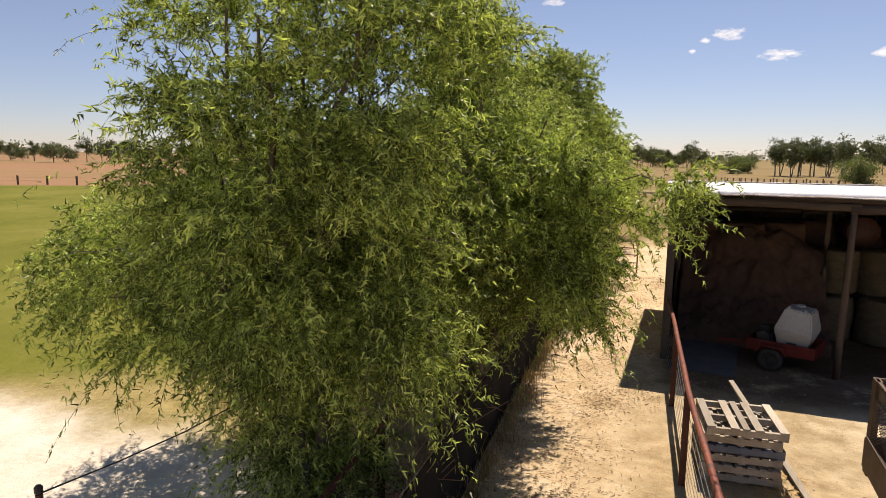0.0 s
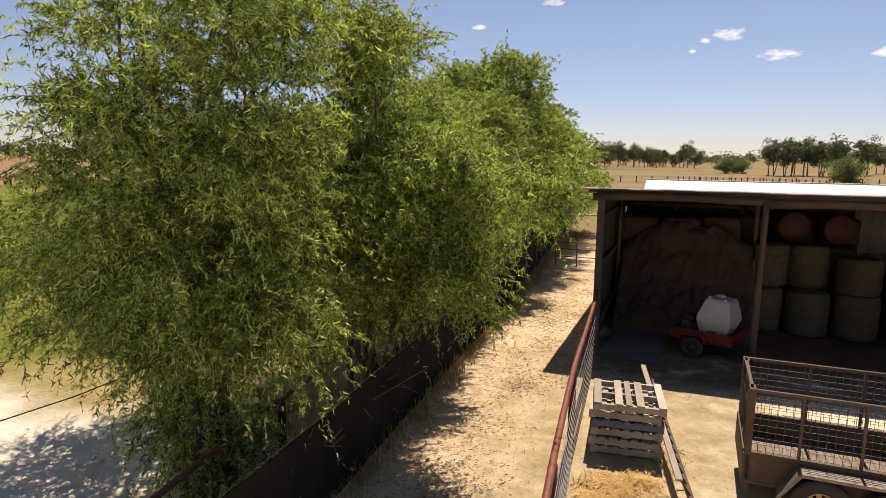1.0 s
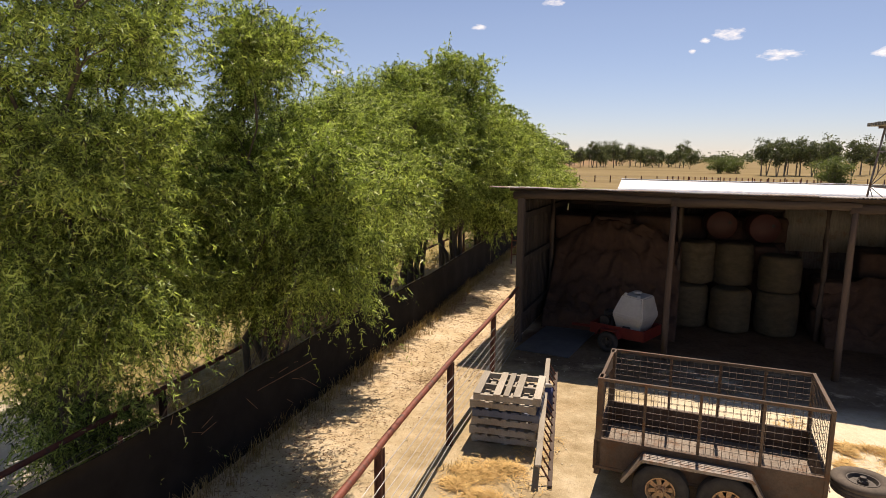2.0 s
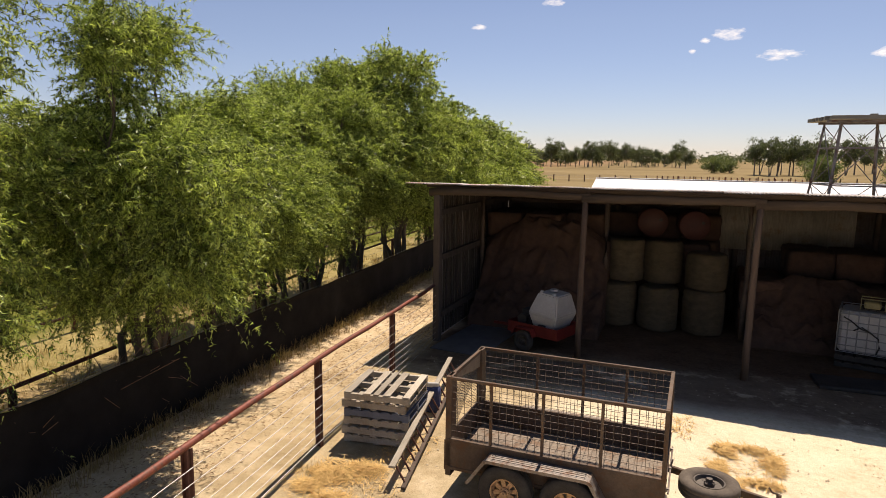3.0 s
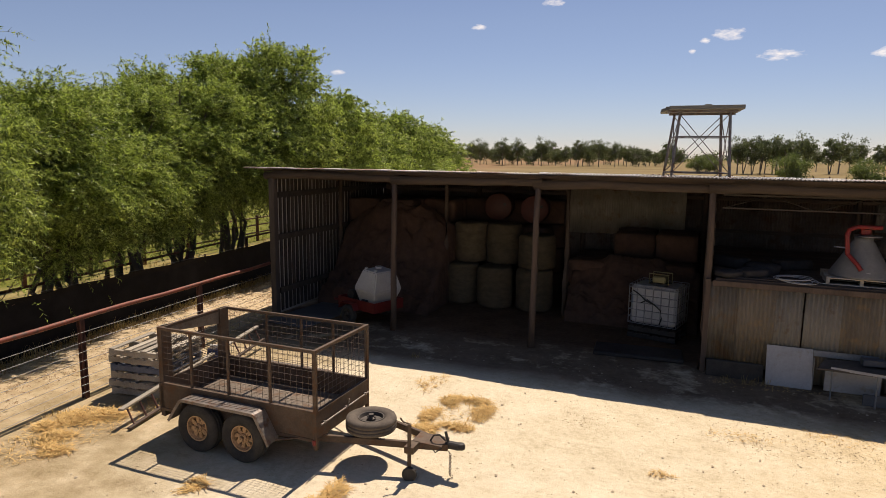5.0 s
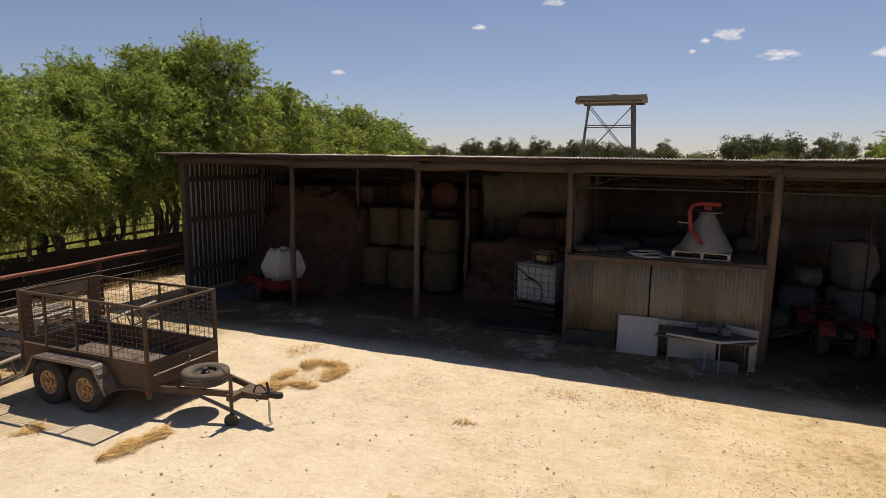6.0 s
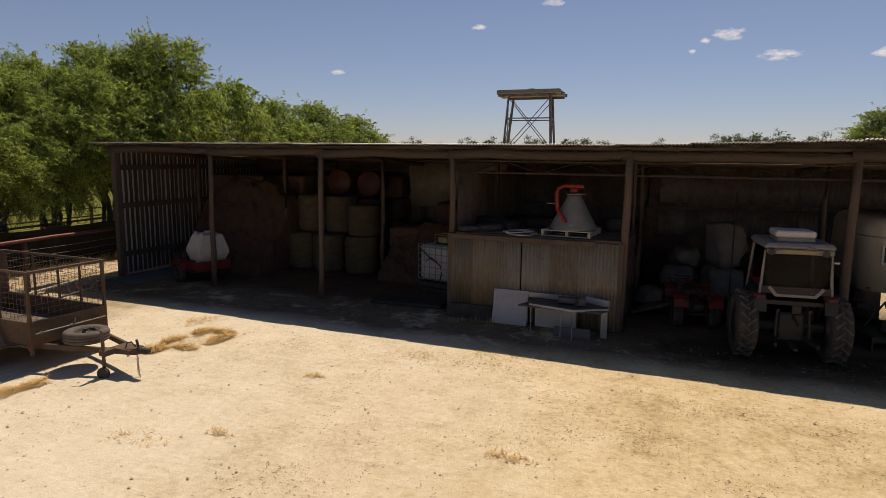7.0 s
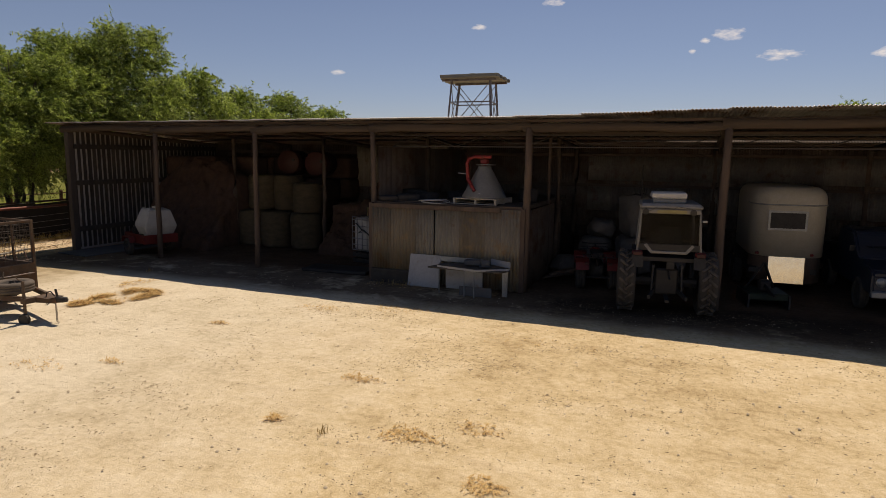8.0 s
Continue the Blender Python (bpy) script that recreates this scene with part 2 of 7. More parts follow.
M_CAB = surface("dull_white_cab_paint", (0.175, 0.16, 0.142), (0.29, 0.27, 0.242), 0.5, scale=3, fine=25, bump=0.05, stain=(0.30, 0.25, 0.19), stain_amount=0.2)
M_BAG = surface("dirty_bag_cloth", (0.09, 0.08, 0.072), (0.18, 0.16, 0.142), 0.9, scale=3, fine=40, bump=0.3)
M_DARKSACK = surface("dark_sack_cloth", (0.022, 0.019, 0.018), (0.06, 0.052, 0.048), 0.9, scale=3, fine=40, bump=0.3)
# pale tone standing in for daylight between the left wall's palings
M_GAPLIGHT = surface("paling_gap_light", (0.43, 0.395, 0.37), (0.58, 0.54, 0.51), 0.6, 0.15, scale=1.5, fine=12, bump=0.05, stain=(0.28, 0.20, 0.15), stain_amount=0.25)
M_TOTE = surface("grey_white_tote", (0.36, 0.355, 0.34), (0.48, 0.47, 0.455), 0.5, scale=4, fine=20, bump=0.05)
M_CHIP = surface("bark_chip", (0.20, 0.135, 0.072), (0.46, 0.345, 0.205), 0.95, bump=0)
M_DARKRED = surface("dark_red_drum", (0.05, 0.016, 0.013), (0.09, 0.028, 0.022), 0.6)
M_DARKGREEN = surface("dark_green_paint", (0.012, 0.018, 0.011), (0.03, 0.042, 0.024), 0.6, scale=4, fine=30, bump=0.1)
M_QUADRED = surface("dusty_red_plastic", (0.10, 0.011, 0.009), (0.19, 0.023, 0.017), 0.5, scale=5, fine=30, bump=0.05)
M_GREYIRON = surface("grey_lining_iron", (0.1, 0.088, 0.076), (0.21, 0.185, 0.16), 0.65, 0.2, scale=1.2, fine=12, bump=0.1, stain=(0.11, 0.07, 0.045), stain_amount=0.3, vary=0.2, world_space=True)
M_TRAYDIRT = surface("grimy_metal", (0.06, 0.048, 0.036), (0.15, 0.125, 0.10), 0.7, 0.2, scale=4, fine=30, bump=0.15)
M_DUSTTYRE = surface("dust_caked_rubber", (0.075, 0.058, 0.044), (0.16, 0.13, 0.10), 0.95, scale=6, fine=40, bump=0.25)
M_FEEDBAG = surface("blue_feed_bag", (0.02, 0.03, 0.09), (0.06, 0.075, 0.17), 0.6, scale=6, fine=30, bump=0.2)
M_LITTER = surface("dry_leaf_litter", (0.15, 0.085, 0.042), (0.40, 0.26, 0.14), 0.9, scale=3, fine=20, bump=0)
M_STONE = surface("limestone_rubble", (0.36, 0.28, 0.18), (0.56, 0.46, 0.32), 0.95, scale=3, fine=30, bump=0.5)


def glass_material():
    m, t, b = start("cab_glass")
    b.inputs["Base Color"].default_value = (0.27, 0.27, 0.27, 1)
    b.inputs["Transmission Weight"].default_value, b.inputs["Roughness"].default_value, b.inputs["IOR"].default_value = 1.0, 0.12, 1.18
    return m


M_GLASS = glass_material()


def ground_material():
    """Pale limestone yard, litter under the trees, a green paddock beyond them and dry fields to the horizon."""
    m, t, b = start("ground")
    pos = t.nodes.new("ShaderNodeNewGeometry").outputs["Position"]
    sep = t.nodes.new("ShaderNodeSeparateXYZ")
    t.links.new(pos, sep.inputs[0])
    X, Y = sep.outputs["X"], sep.outputs["Y"]
    big, mid, fine, grit = noise_node(t, pos, 0.22, 4), noise_node(t, pos, 1.6, 5, 0.65), noise_node(t, pos, 9, 5, 0.7), noise_node(t, pos, 60, 3, 0.7)
    wob = math_node(t, "MULTIPLY", math_node(t, "SUBTRACT", noise_node(t, pos, 0.5, 4, 0.6), 0.5), 3.0)

    def add(*v):
        r = v[0]
        for q in v[1:]:
            r = math_node(t, "ADD", r, q)
        return r

    def mul(a, c, clamp=False):
        return math_node(t, "MULTIPLY", a, c, clamp)

    sand_f = add(mul(big, 0.25), mul(mid, 0.3), mul(fine, 0.28), mul(grit, 0.17))
    sand = ramp(t, sand_f, [(0.38, (0.36, 0.26, 0.13)), (0.48, (0.575, 0.455, 0.265)), (0.58, (0.70, 0.585, 0.385))])
    # pebbles and flecks of dark litter
    vor = t.nodes.new("ShaderNodeTexVoronoi")
    vor.inputs["Scale"].default_value = 9.0
    t.links.new(pos, vor.inputs["Vector"])
    fleck = mul(math_node(t, "SUBTRACT", 0.16, vor.outputs["Distance"]), 12.0, True)
    fleck = mul(fleck, mul(math_node(t, "SUBTRACT", mid, 0.52), 9.0, True))
    sand = mix_col(t, mul(fleck, 0.8), sand, (0.22, 0.155, 0.085))
    vor2 = t.nodes.new("ShaderNodeTexVoronoi")
    vor2.inputs["Scale"].default_value = 26.0
    t.links.new(pos, vor2.inputs["Vector"])
    fleck2 = mul(mul(math_node(t, "SUBTRACT", 0.22, vor2.outputs["Distance"]), 9.0, True), mul(math_node(t, "SUBTRACT", noise_node(t, pos, 0.8, 4), 0.46), 7.0, True))
    sand = mix_col(t, mul(fleck2, 0.55), sand, (0.26, 0.18, 0.10))
    # tyre scuffs and damp tan patches
    scuff = noise_node(t, pos, 1.1, 6, 0.75, (0.35, 1.6, 1))
    sand = mix_col(t, mul(mul(math_node(t, "SUBTRACT", scuff, 0.56), 6.0, True), 0.45), sand, (0.43, 0.315, 0.185))
    tan = mul(math_node(t, "SUBTRACT", add(X, wob), 7.0), 0.11, True)
    sand = mix_col(t, 1.0, sand, mix_col(t, tan, (0.97, 0.925, 0.955), (1.04, 1.0, 0.945)), "MULTIPLY")
    # a trodden whitish sheet of limestone across the middle of the yard
    mid_yard = math_node(t, "MULTIPLY", mul(math_node(t, "SUBTRACT", add(X, mul(wob, 0.8)), 2.8), 0.45, True), mul(math_node(t, "SUBTRACT", 17.0, add(X, mul(wob, 1.2))), 0.18, True))
    sand = mix_col(t, mul(mid_yard, 0.6), sand, ramp(t, sand_f, [(0.38, (0.56, 0.485, 0.33)), (0.48, (0.70, 0.62, 0.45)), (0.60, (0.77, 0.69, 0.52))]))
    # whiter limestone on the far side of the trees
    pale = mul(math_node(t, "SUBTRACT", add(mul(X, -1.0), mul(wob, 0.7)), 3.2), 0.6, True)
    pale = math_node(t, "MULTIPLY", pale, mul(math_node(t, "SUBTRACT", 8.5, add(Y, mul(wob, 0.6))), 0.8, True))
    sand = mix_col(t, mul(pale, 0.85), sand, ramp(t, sand_f, [(0.36, (0.50, 0.43, 0.335)), (0.48, (0.66, 0.595, 0.495)), (0.60, (0.75, 0.70, 0.61))]))
    # litter under the tree row
    lit = mul(math_node(t, "SUBTRACT", add(mul(X, -1.0), wob), 2.0), 0.6, True)
    litter = ramp(t, add(mul(mid, 0.5), mul(fine, 0.5)), [(0.35, (0.24, 0.15, 0.065)), (0.65, (0.50, 0.35, 0.17))])
    olive = ramp(t, add(mul(mid, 0.5), mul(fine, 0.5)), [(0.35, (0.15, 0.125, 0.03)), (0.65, (0.33, 0.26, 0.085))])
    litter = mix_col(t, mul(math_node(t, "SUBTRACT", add(mul(X, -1.0), wob), 4.8), 0.6, True), litter, olive)
    near = mul(math_node(t, "SUBTRACT", add(Y, wob), 6.8), 0.8, True)
    col = mix_col(t, mul(mul(lit, near), 0.85), sand, litter)
    # chaff and grey-brown dirt between the rail fence and the trailer
    chaff = math_node(t, "MULTIPLY", mul(math_node(t, "SUBTRACT", add(X, mul(wob, 0.5)), -1.7), 0.36, True), mul(math_node(t, "SUBTRACT", 5.4, add(X, mul(wob, 0.5))), 0.7, True))
    chaff = math_node(t, "MULTIPLY", chaff, mul(math_node(t, "SUBTRACT", add(mul(noise_node(t, pos, 1.3, 5, 0.7), 0.6), mul(fine, 0.4)), 0.34), 5.0, True))
    chaff = math_node(t, "MULTIPLY", chaff, math_node(t, "MULTIPLY", mul(math_node(t, "SUBTRACT", 16.0, Y), 1.0, True), mul(math_node(t, "SUBTRACT", add(Y, mul(wob, 1.5)), 2.5), 0.3, True)))
    dirt = ramp(t, add(mul(mid, 0.4), mul(fine, 0.35), mul(grit, 0.25)), [(0.36, (0.17, 0.12, 0.058)), (0.5, (0.33, 0.252, 0.138)), (0.64, (0.47, 0.38, 0.235))])
    col = mix_col(t, mul(chaff, 0.85), col, dirt)
    # hay dust and dung trodden into the shed floor, browns also darkened for roof shade
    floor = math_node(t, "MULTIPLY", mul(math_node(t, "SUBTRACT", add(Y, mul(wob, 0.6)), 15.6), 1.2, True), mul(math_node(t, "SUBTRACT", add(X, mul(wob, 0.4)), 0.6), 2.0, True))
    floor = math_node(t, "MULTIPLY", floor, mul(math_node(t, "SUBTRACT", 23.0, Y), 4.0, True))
    dust_shade = ramp(t, add(mul(mid, 0.5), mul(fine, 0.5)), [(0.35, (0.078, 0.047, 0.028)), (0.65, (0.165, 0.105, 0.064))])
    # roof shade painted into the ground: far bays, then in from the eave's shadow line
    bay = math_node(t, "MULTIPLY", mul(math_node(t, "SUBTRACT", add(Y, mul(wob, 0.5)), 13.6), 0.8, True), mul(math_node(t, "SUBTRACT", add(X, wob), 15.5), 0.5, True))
    eave_shade = math_node(t, "MULTIPLY", mul(math_node(t, "SUBTRACT", add(Y, mul(wob, 0.3)), 13.2), 1.1, True), mul(math_node(t, "SUBTRACT", noise_node(t, pos, 0.9, 5, 0.7), 0.30), 6.0, True))
    eave_shade = math_node(t, "MULTIPLY", eave_shade, mul(math_node(t, "SUBTRACT", add(X, mul(wob, 0.4)), 0.6), 2.0, True))
    eave_shade = math_node(t, "MULTIPLY", eave_shade, mul(math_node(t, "SUBTRACT", 23.0, Y), 4.0, True))
    col = mix_col(t, mul(eave_shade, 0.88), col, dust_shade)
    # deeper brown that paints the shade before the far bays
    bay_shade = ramp(t, add(mul(mid, 0.5), mul(fine, 0.5)), [(0.35, (0.034, 0.022, 0.014)), (0.65, (0.075, 0.050, 0.031))])
    col = mix_col(t, mul(bay, 0.9), col, bay_shade)
    col = mix_col(t, floor, col, dust_shade)
    # green paddock
    edge = math_node(t, "SUBTRACT", add(mul(X, -1.0), mul(wob, 1.2)), 8.6)
    edge2 = math_node(t, "SUBTRACT", add(mul(X, -0.45), Y, mul(wob, 1.2)), 13.4)
    inside = math_node(t, "MULTIPLY", mul(edge, 0.9, True), mul(edge2, 0.6, True))
    far_edge = mul(math_node(t, "SUBTRACT", add(mul(X, 0.55), mul(Y, -1.0), mul(wob, 2.0)), -112.0), 0.3, True)
    inside = math_node(t, "MULTIPLY", inside, far_edge)
    grass = ramp(t, add(mul(noise_node(t, pos, 0.12, 5, 0.7), 0.55), mul(mid, 0.2), mul(fine, 0.25)), [(0.33, (0.085, 0.095, 0.014)), (0.5, (0.145, 0.15, 0.024)), (0.68, (0.23, 0.205, 0.055))])
    # dry fields
    dry = ramp(t, add(mul(noise_node(t, pos, 0.02, 5, 0.65, (0.5, 1.6, 1)), 0.7), mul(big, 0.3)), [(0.35, (0.17, 0.122, 0.054)), (0.5, (0.225, 0.165, 0.075)), (0.66, (0.27, 0.205, 0.098))])
    red = math_node(t, "MULTIPLY", mul(math_node(t, "SUBTRACT", mul(X, -1.0), 40.0), 0.03, True), mul(math_node(t, "SUBTRACT", noise_node(t, pos, 0.012, 4), 0.38), 5.0, True))
    dry = mix_col(t, mul(red, 0.8), dry, (0.30, 0.165, 0.095))
    out_l = mul(math_node(t, "SUBTRACT", add(mul(X, -0.55), Y, mul(wob, 1.5)), 36.0), 0.15, True)
    col = mix_col(t, out_l, col, dry)
    col = mix_col(t, inside, col, grass)
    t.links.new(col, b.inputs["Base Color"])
    b.inputs["Roughness"].default_value, b.inputs["Specular IOR Level"].default_value = 1.0, 0.1
    n = t.nodes.new("ShaderNodeBump")
    n.inputs["Strength"].default_value, n.inputs["Distance"].default_value = 0.75, 0.045
    rut = noise_node(t, pos, 3.2, 4, 0.6, (1.5, 0.4, 1))
    t.links.new(add(mul(mid, 0.5), mul(fine, 0.5), mul(grit, 0.35), mul(scuff, 0.9), mul(rut, 0.5)), n.inputs["Height"])
    t.links.new(n.outputs[0], b.inputs["Normal"])
    return m


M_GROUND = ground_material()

# ---- mesh helpers ----


def finish(name, bm, mat, smooth=False):
    me = bpy.data.meshes.new(name)
    bmesh.ops.recalc_face_normals(bm, faces=bm.faces)
    bm.to_mesh(me)
    bm.free()
    if smooth:
        me.shade_smooth()
    me.materials.append(mat)
    return me


def part(name, bm, mat, parent, label="", smooth=False, at=None):
    """Links a bmesh as one mesh object under a thing or a part."""
    ob = new(name, finish(name, bm, mat, smooth) if isinstance(bm, bmesh.types.BMesh) else bm)
    ob.parent = parent
    if at is not None:
        ob.matrix_basis = at
    if label:
        tagged(ob, label)
    return ob


def thing(name, m, label, category, group="", kind=""):
    ob = new(name)
    ob.empty_display_size = 0.2
    ob.matrix_basis = m
    return tagged(ob, label, category, group, kind)


def solid(name, bm, mat, label, category="", group="", kind="", smooth=False, m=None):
    ob = new(name, finish(name, bm, mat, smooth) if isinstance(bm, bmesh.types.BMesh) else bm)
    if m is not None:
        ob.matrix_basis = m
    return tagged(ob, label, category, group, kind)


def box(x0, x1, y0, y1, z0, z1, bm=None, m=None, bevel=0.0):
    own = bmesh.new()
    bmesh.ops.create_cube(own, size=1.0)
    for v in own.verts:
        v.co = Vector((x0 + (v.co.x + 0.5) * (x1 - x0), y0 + (v.co.y + 0.5) * (y1 - y0), z0 + (v.co.z + 0.5) * (z1 - z0)))
    if bevel:
        bmesh.ops.bevel(own, geom=list(own.edges), offset=bevel, segments=1, affect="EDGES")
    if m is not None:
        own.transform(m)
    return join(bm, own)


def join(bm, own):
    if bm is None:
        return own
    vs = [bm.verts.new(v.co) for v in own.verts]
    own.verts.index_update()
    for f in own.faces:
        bm.faces.new([vs[v.index] for v in f.verts])
    own.free()
    return bm


def along(p, q):
    """The frame at p whose z axis points to q, with x kept level."""
    d = (Vector(q) - Vector(p)).normalized()
    x = Vector((0, 0, 1)).cross(d)
    x = x.normalized() if x.length > 1e-4 else Vector((1, 0, 0))
    y = d.cross(x)
    return Matrix((x, y, d)).transposed().to_4x4(), (Vector(q) - Vector(p)).length


def bar(p, q, w, h, bm=None, bevel=0.0):
    r, n = along(p, q)
    return box(-w / 2, w / 2, -h / 2, h / 2, 0, n, bm, Matrix.Translation(p) @ r, bevel)


def pipe(pts, r, bm=None, n=8, taper=None):
    """A round bar along a line of points; taper: the radius at the end."""
    own = bmesh.new()
    rings = []
    pts = [Vector(p) for p in pts]
    for i, p in enumerate(pts):
        d = (pts[min(i + 1, len(pts) - 1)] - pts[max(i - 1, 0)]).normalized()
        x = Vector((0, 0, 1)).cross(d)
        x = x.normalized() if x.length > 1e-3 else Vector((1, 0, 0))
        y = d.cross(x)
        rr = r if taper is None else r + (taper - r) * i / (len(pts) - 1)
        rings.append([own.verts.new(p + rr * (math.cos(2 * math.pi * k / n) * x + math.sin(2 * math.pi * k / n) * y)) for k in range(n)])
    for a, b in zip(rings, rings[1:]):
        for k in range(n):
            own.faces.new((a[k], a[(k + 1) % n], b[(k + 1) % n], b[k]))
    own.faces.new(rings[0][::-1])
    own.faces.new(rings[-1])
    return join(bm, own)


def lathe(profile, n=24, bm=None, m=None, closed=False):
    """Turns a profile of (radius, height) round z."""
    own = bmesh.new()
    rings = [[own.verts.new((r * math.cos(2 * math.pi * k / n), r * math.sin(2 * math.pi * k / n), z)) for k in range(n)] for r, z in profile]
    pairs = list(zip(rings, rings[1:])) + ([(rings[-1], rings[0])] if closed else [])
    for a, b in pairs:
        for k in range(n):
            own.faces.new((a[k], a[(k + 1) % n], b[(k + 1) % n], b[k]))
    if not closed:
        for ring in (rings[0][::-1], rings[-1]):
            own.faces.new(ring)
    if m is not None:
        own.transform(m)
    return join(bm, own)


def ring(major, minor, n=24, k=8, m=None, bm=None):
    return lathe([(major + minor * math.cos(2 * math.pi * i / k), minor * math.sin(2 * math.pi * i / k)) for i in range(k)], n, bm, m, True)


def extrude_outline(pts, depth, bm=None, m=None):
    """A flat outline in x and z, given a thickness along y."""
    own = bmesh.new()
    a = [own.verts.new((x, 0, z)) for x, z in pts]
    b = [own.verts.new((x, depth, z)) for x, z in pts]
    own.faces.new(a)
    own.faces.new(b[::-1])
    for i in range(len(pts)):
        j = (i + 1) % len(pts)
        own.faces.new((a[i], b[i], b[j], a[j]))
    if m is not None:
        own.transform(m)
    return join(bm, own)


def corrugated(width, length, pitch=0.076, depth=0.018, per=6, name="sheet", lip=0.0):
    """A corrugated iron sheet in x and z, z up, with the waves standing out along y."""
    n = int(width / pitch * per)
    verts, faces = [], []
    for i in range(n + 1):
        x = width * i / n
        y = depth / 2 * math.sin(2 * math.pi * x / pitch)
        verts += [(x, y, 0.07 if lip else 0), (x, y, length), (x, y + 0.004, 0.07 if lip else 0), (x, y + 0.004, length)]
    for i in range(n):
        a, b = 4 * i, 4 * i + 4
        faces += [(a, b, b + 1, a + 1), (b + 2, a + 2, a + 3, b + 3), (a, a + 2, b + 2, b), (a + 1, b + 1, b + 3, a + 3)]
    if lip:
        # the front end is dressed down a little
        base = len(verts)
        for i in range(n + 1):
            x = width * i / n
            y = depth / 2 * math.sin(2 * math.pi * x / pitch)
            verts += [(x, y + lip, 0), (x, y + lip + 0.004, 0)]
        for i in range(n):
            p, q, a, b = base + 2 * i, base + 2 * i + 2, 4 * i, 4 * i + 4
            faces += [(p, q, b, a), (q + 1, p + 1, a + 2, b + 2), (p, p + 1, q + 1, q)]
    me = bpy.data.meshes.new(name)
    me.from_pydata(verts, [], faces)
    me.update()
    me.shade_smooth()
    return me


def mesh_from(name, verts, faces, mat, smooth=False):
    """A mesh from numpy arrays: verts (n, 3), faces (m, 3 or 4)."""
    me = bpy.data.meshes.new(name)
    k = faces.shape[1]
    me.vertices.add(len(verts))
    me.vertices.foreach_set("co", verts.astype(np.float32).ravel())
    me.loops.add(faces.size)
    me.loops.foreach_set("vertex_index", faces.astype(np.int32).ravel())
    me.polygons.add(len(faces))
    me.polygons.foreach_set("loop_start", np.arange(0, faces.size, k, dtype=np.int32))
    me.update(calc_edges=True)
    me.validate()
    if smooth:
        me.shade_smooth()
    me.materials.append(mat)
    return me

# ---- ground ----


def build_ground():
    steps = np.unique(np.concatenate([np.linspace(-14, 34, 121), -14 - np.geomspace(1, 4200, 40), 34 + np.geomspace(1, 4200, 40)]))
    stepy = np.unique(np.concatenate([np.linspace(-6, 34, 101), -6 - np.geomspace(1, 4200, 40), 34 + np.geomspace(1, 4200, 40)]))
    gx, gy = np.meshgrid(steps, stepy)
    z = 0.012 * np.sin(gx * 1.7 + np.sin(gy * 0.9)) * np.cos(gy * 1.3 + 0.6 * np.sin(gx * 0.7)) - 0.012
    z = np.where((np.abs(gx - 10) < 30) & (np.abs(gy - 14) < 24), z, -0.012)
    nx, ny = len(steps), len(stepy)
    i = (np.arange(ny - 1)[:, None] * nx + np.arange(nx - 1)[None, :]).ravel()
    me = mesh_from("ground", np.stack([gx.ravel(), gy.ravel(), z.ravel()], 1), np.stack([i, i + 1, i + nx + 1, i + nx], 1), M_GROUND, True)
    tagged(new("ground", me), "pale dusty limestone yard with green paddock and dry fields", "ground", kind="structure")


build_ground()

# ---- the open-fronted hay shed ----
EAVE_Y, EAVE_Z, BACK_Y, BACK_Z = 15.65, 4.20, 22.9, 3.74
SHED_X0, SHED_X1 = 0.75, 28.6
POSTS_X = (4.58, 8.30, 12.08, 16.18, 20.50, 24.60)


def roof_z(y):
    return EAVE_Z + (BACK_Z - EAVE_Z) * (y - EAVE_Y) / (BACK_Y - EAVE_Y)


def crooked_post(x, y, z0, z1, r, seed, lean=0.0):
    rnd = random.Random(seed)
    pts = [(x + lean * k / 4 + rnd.uniform(-0.014, 0.014) * (0 < k < 4), y + rnd.uniform(-0.015, 0.015), z0 + (z1 - z0) * k / 4) for k in range(5)]
    return pipe(pts, r, n=9, taper=r * 0.8)


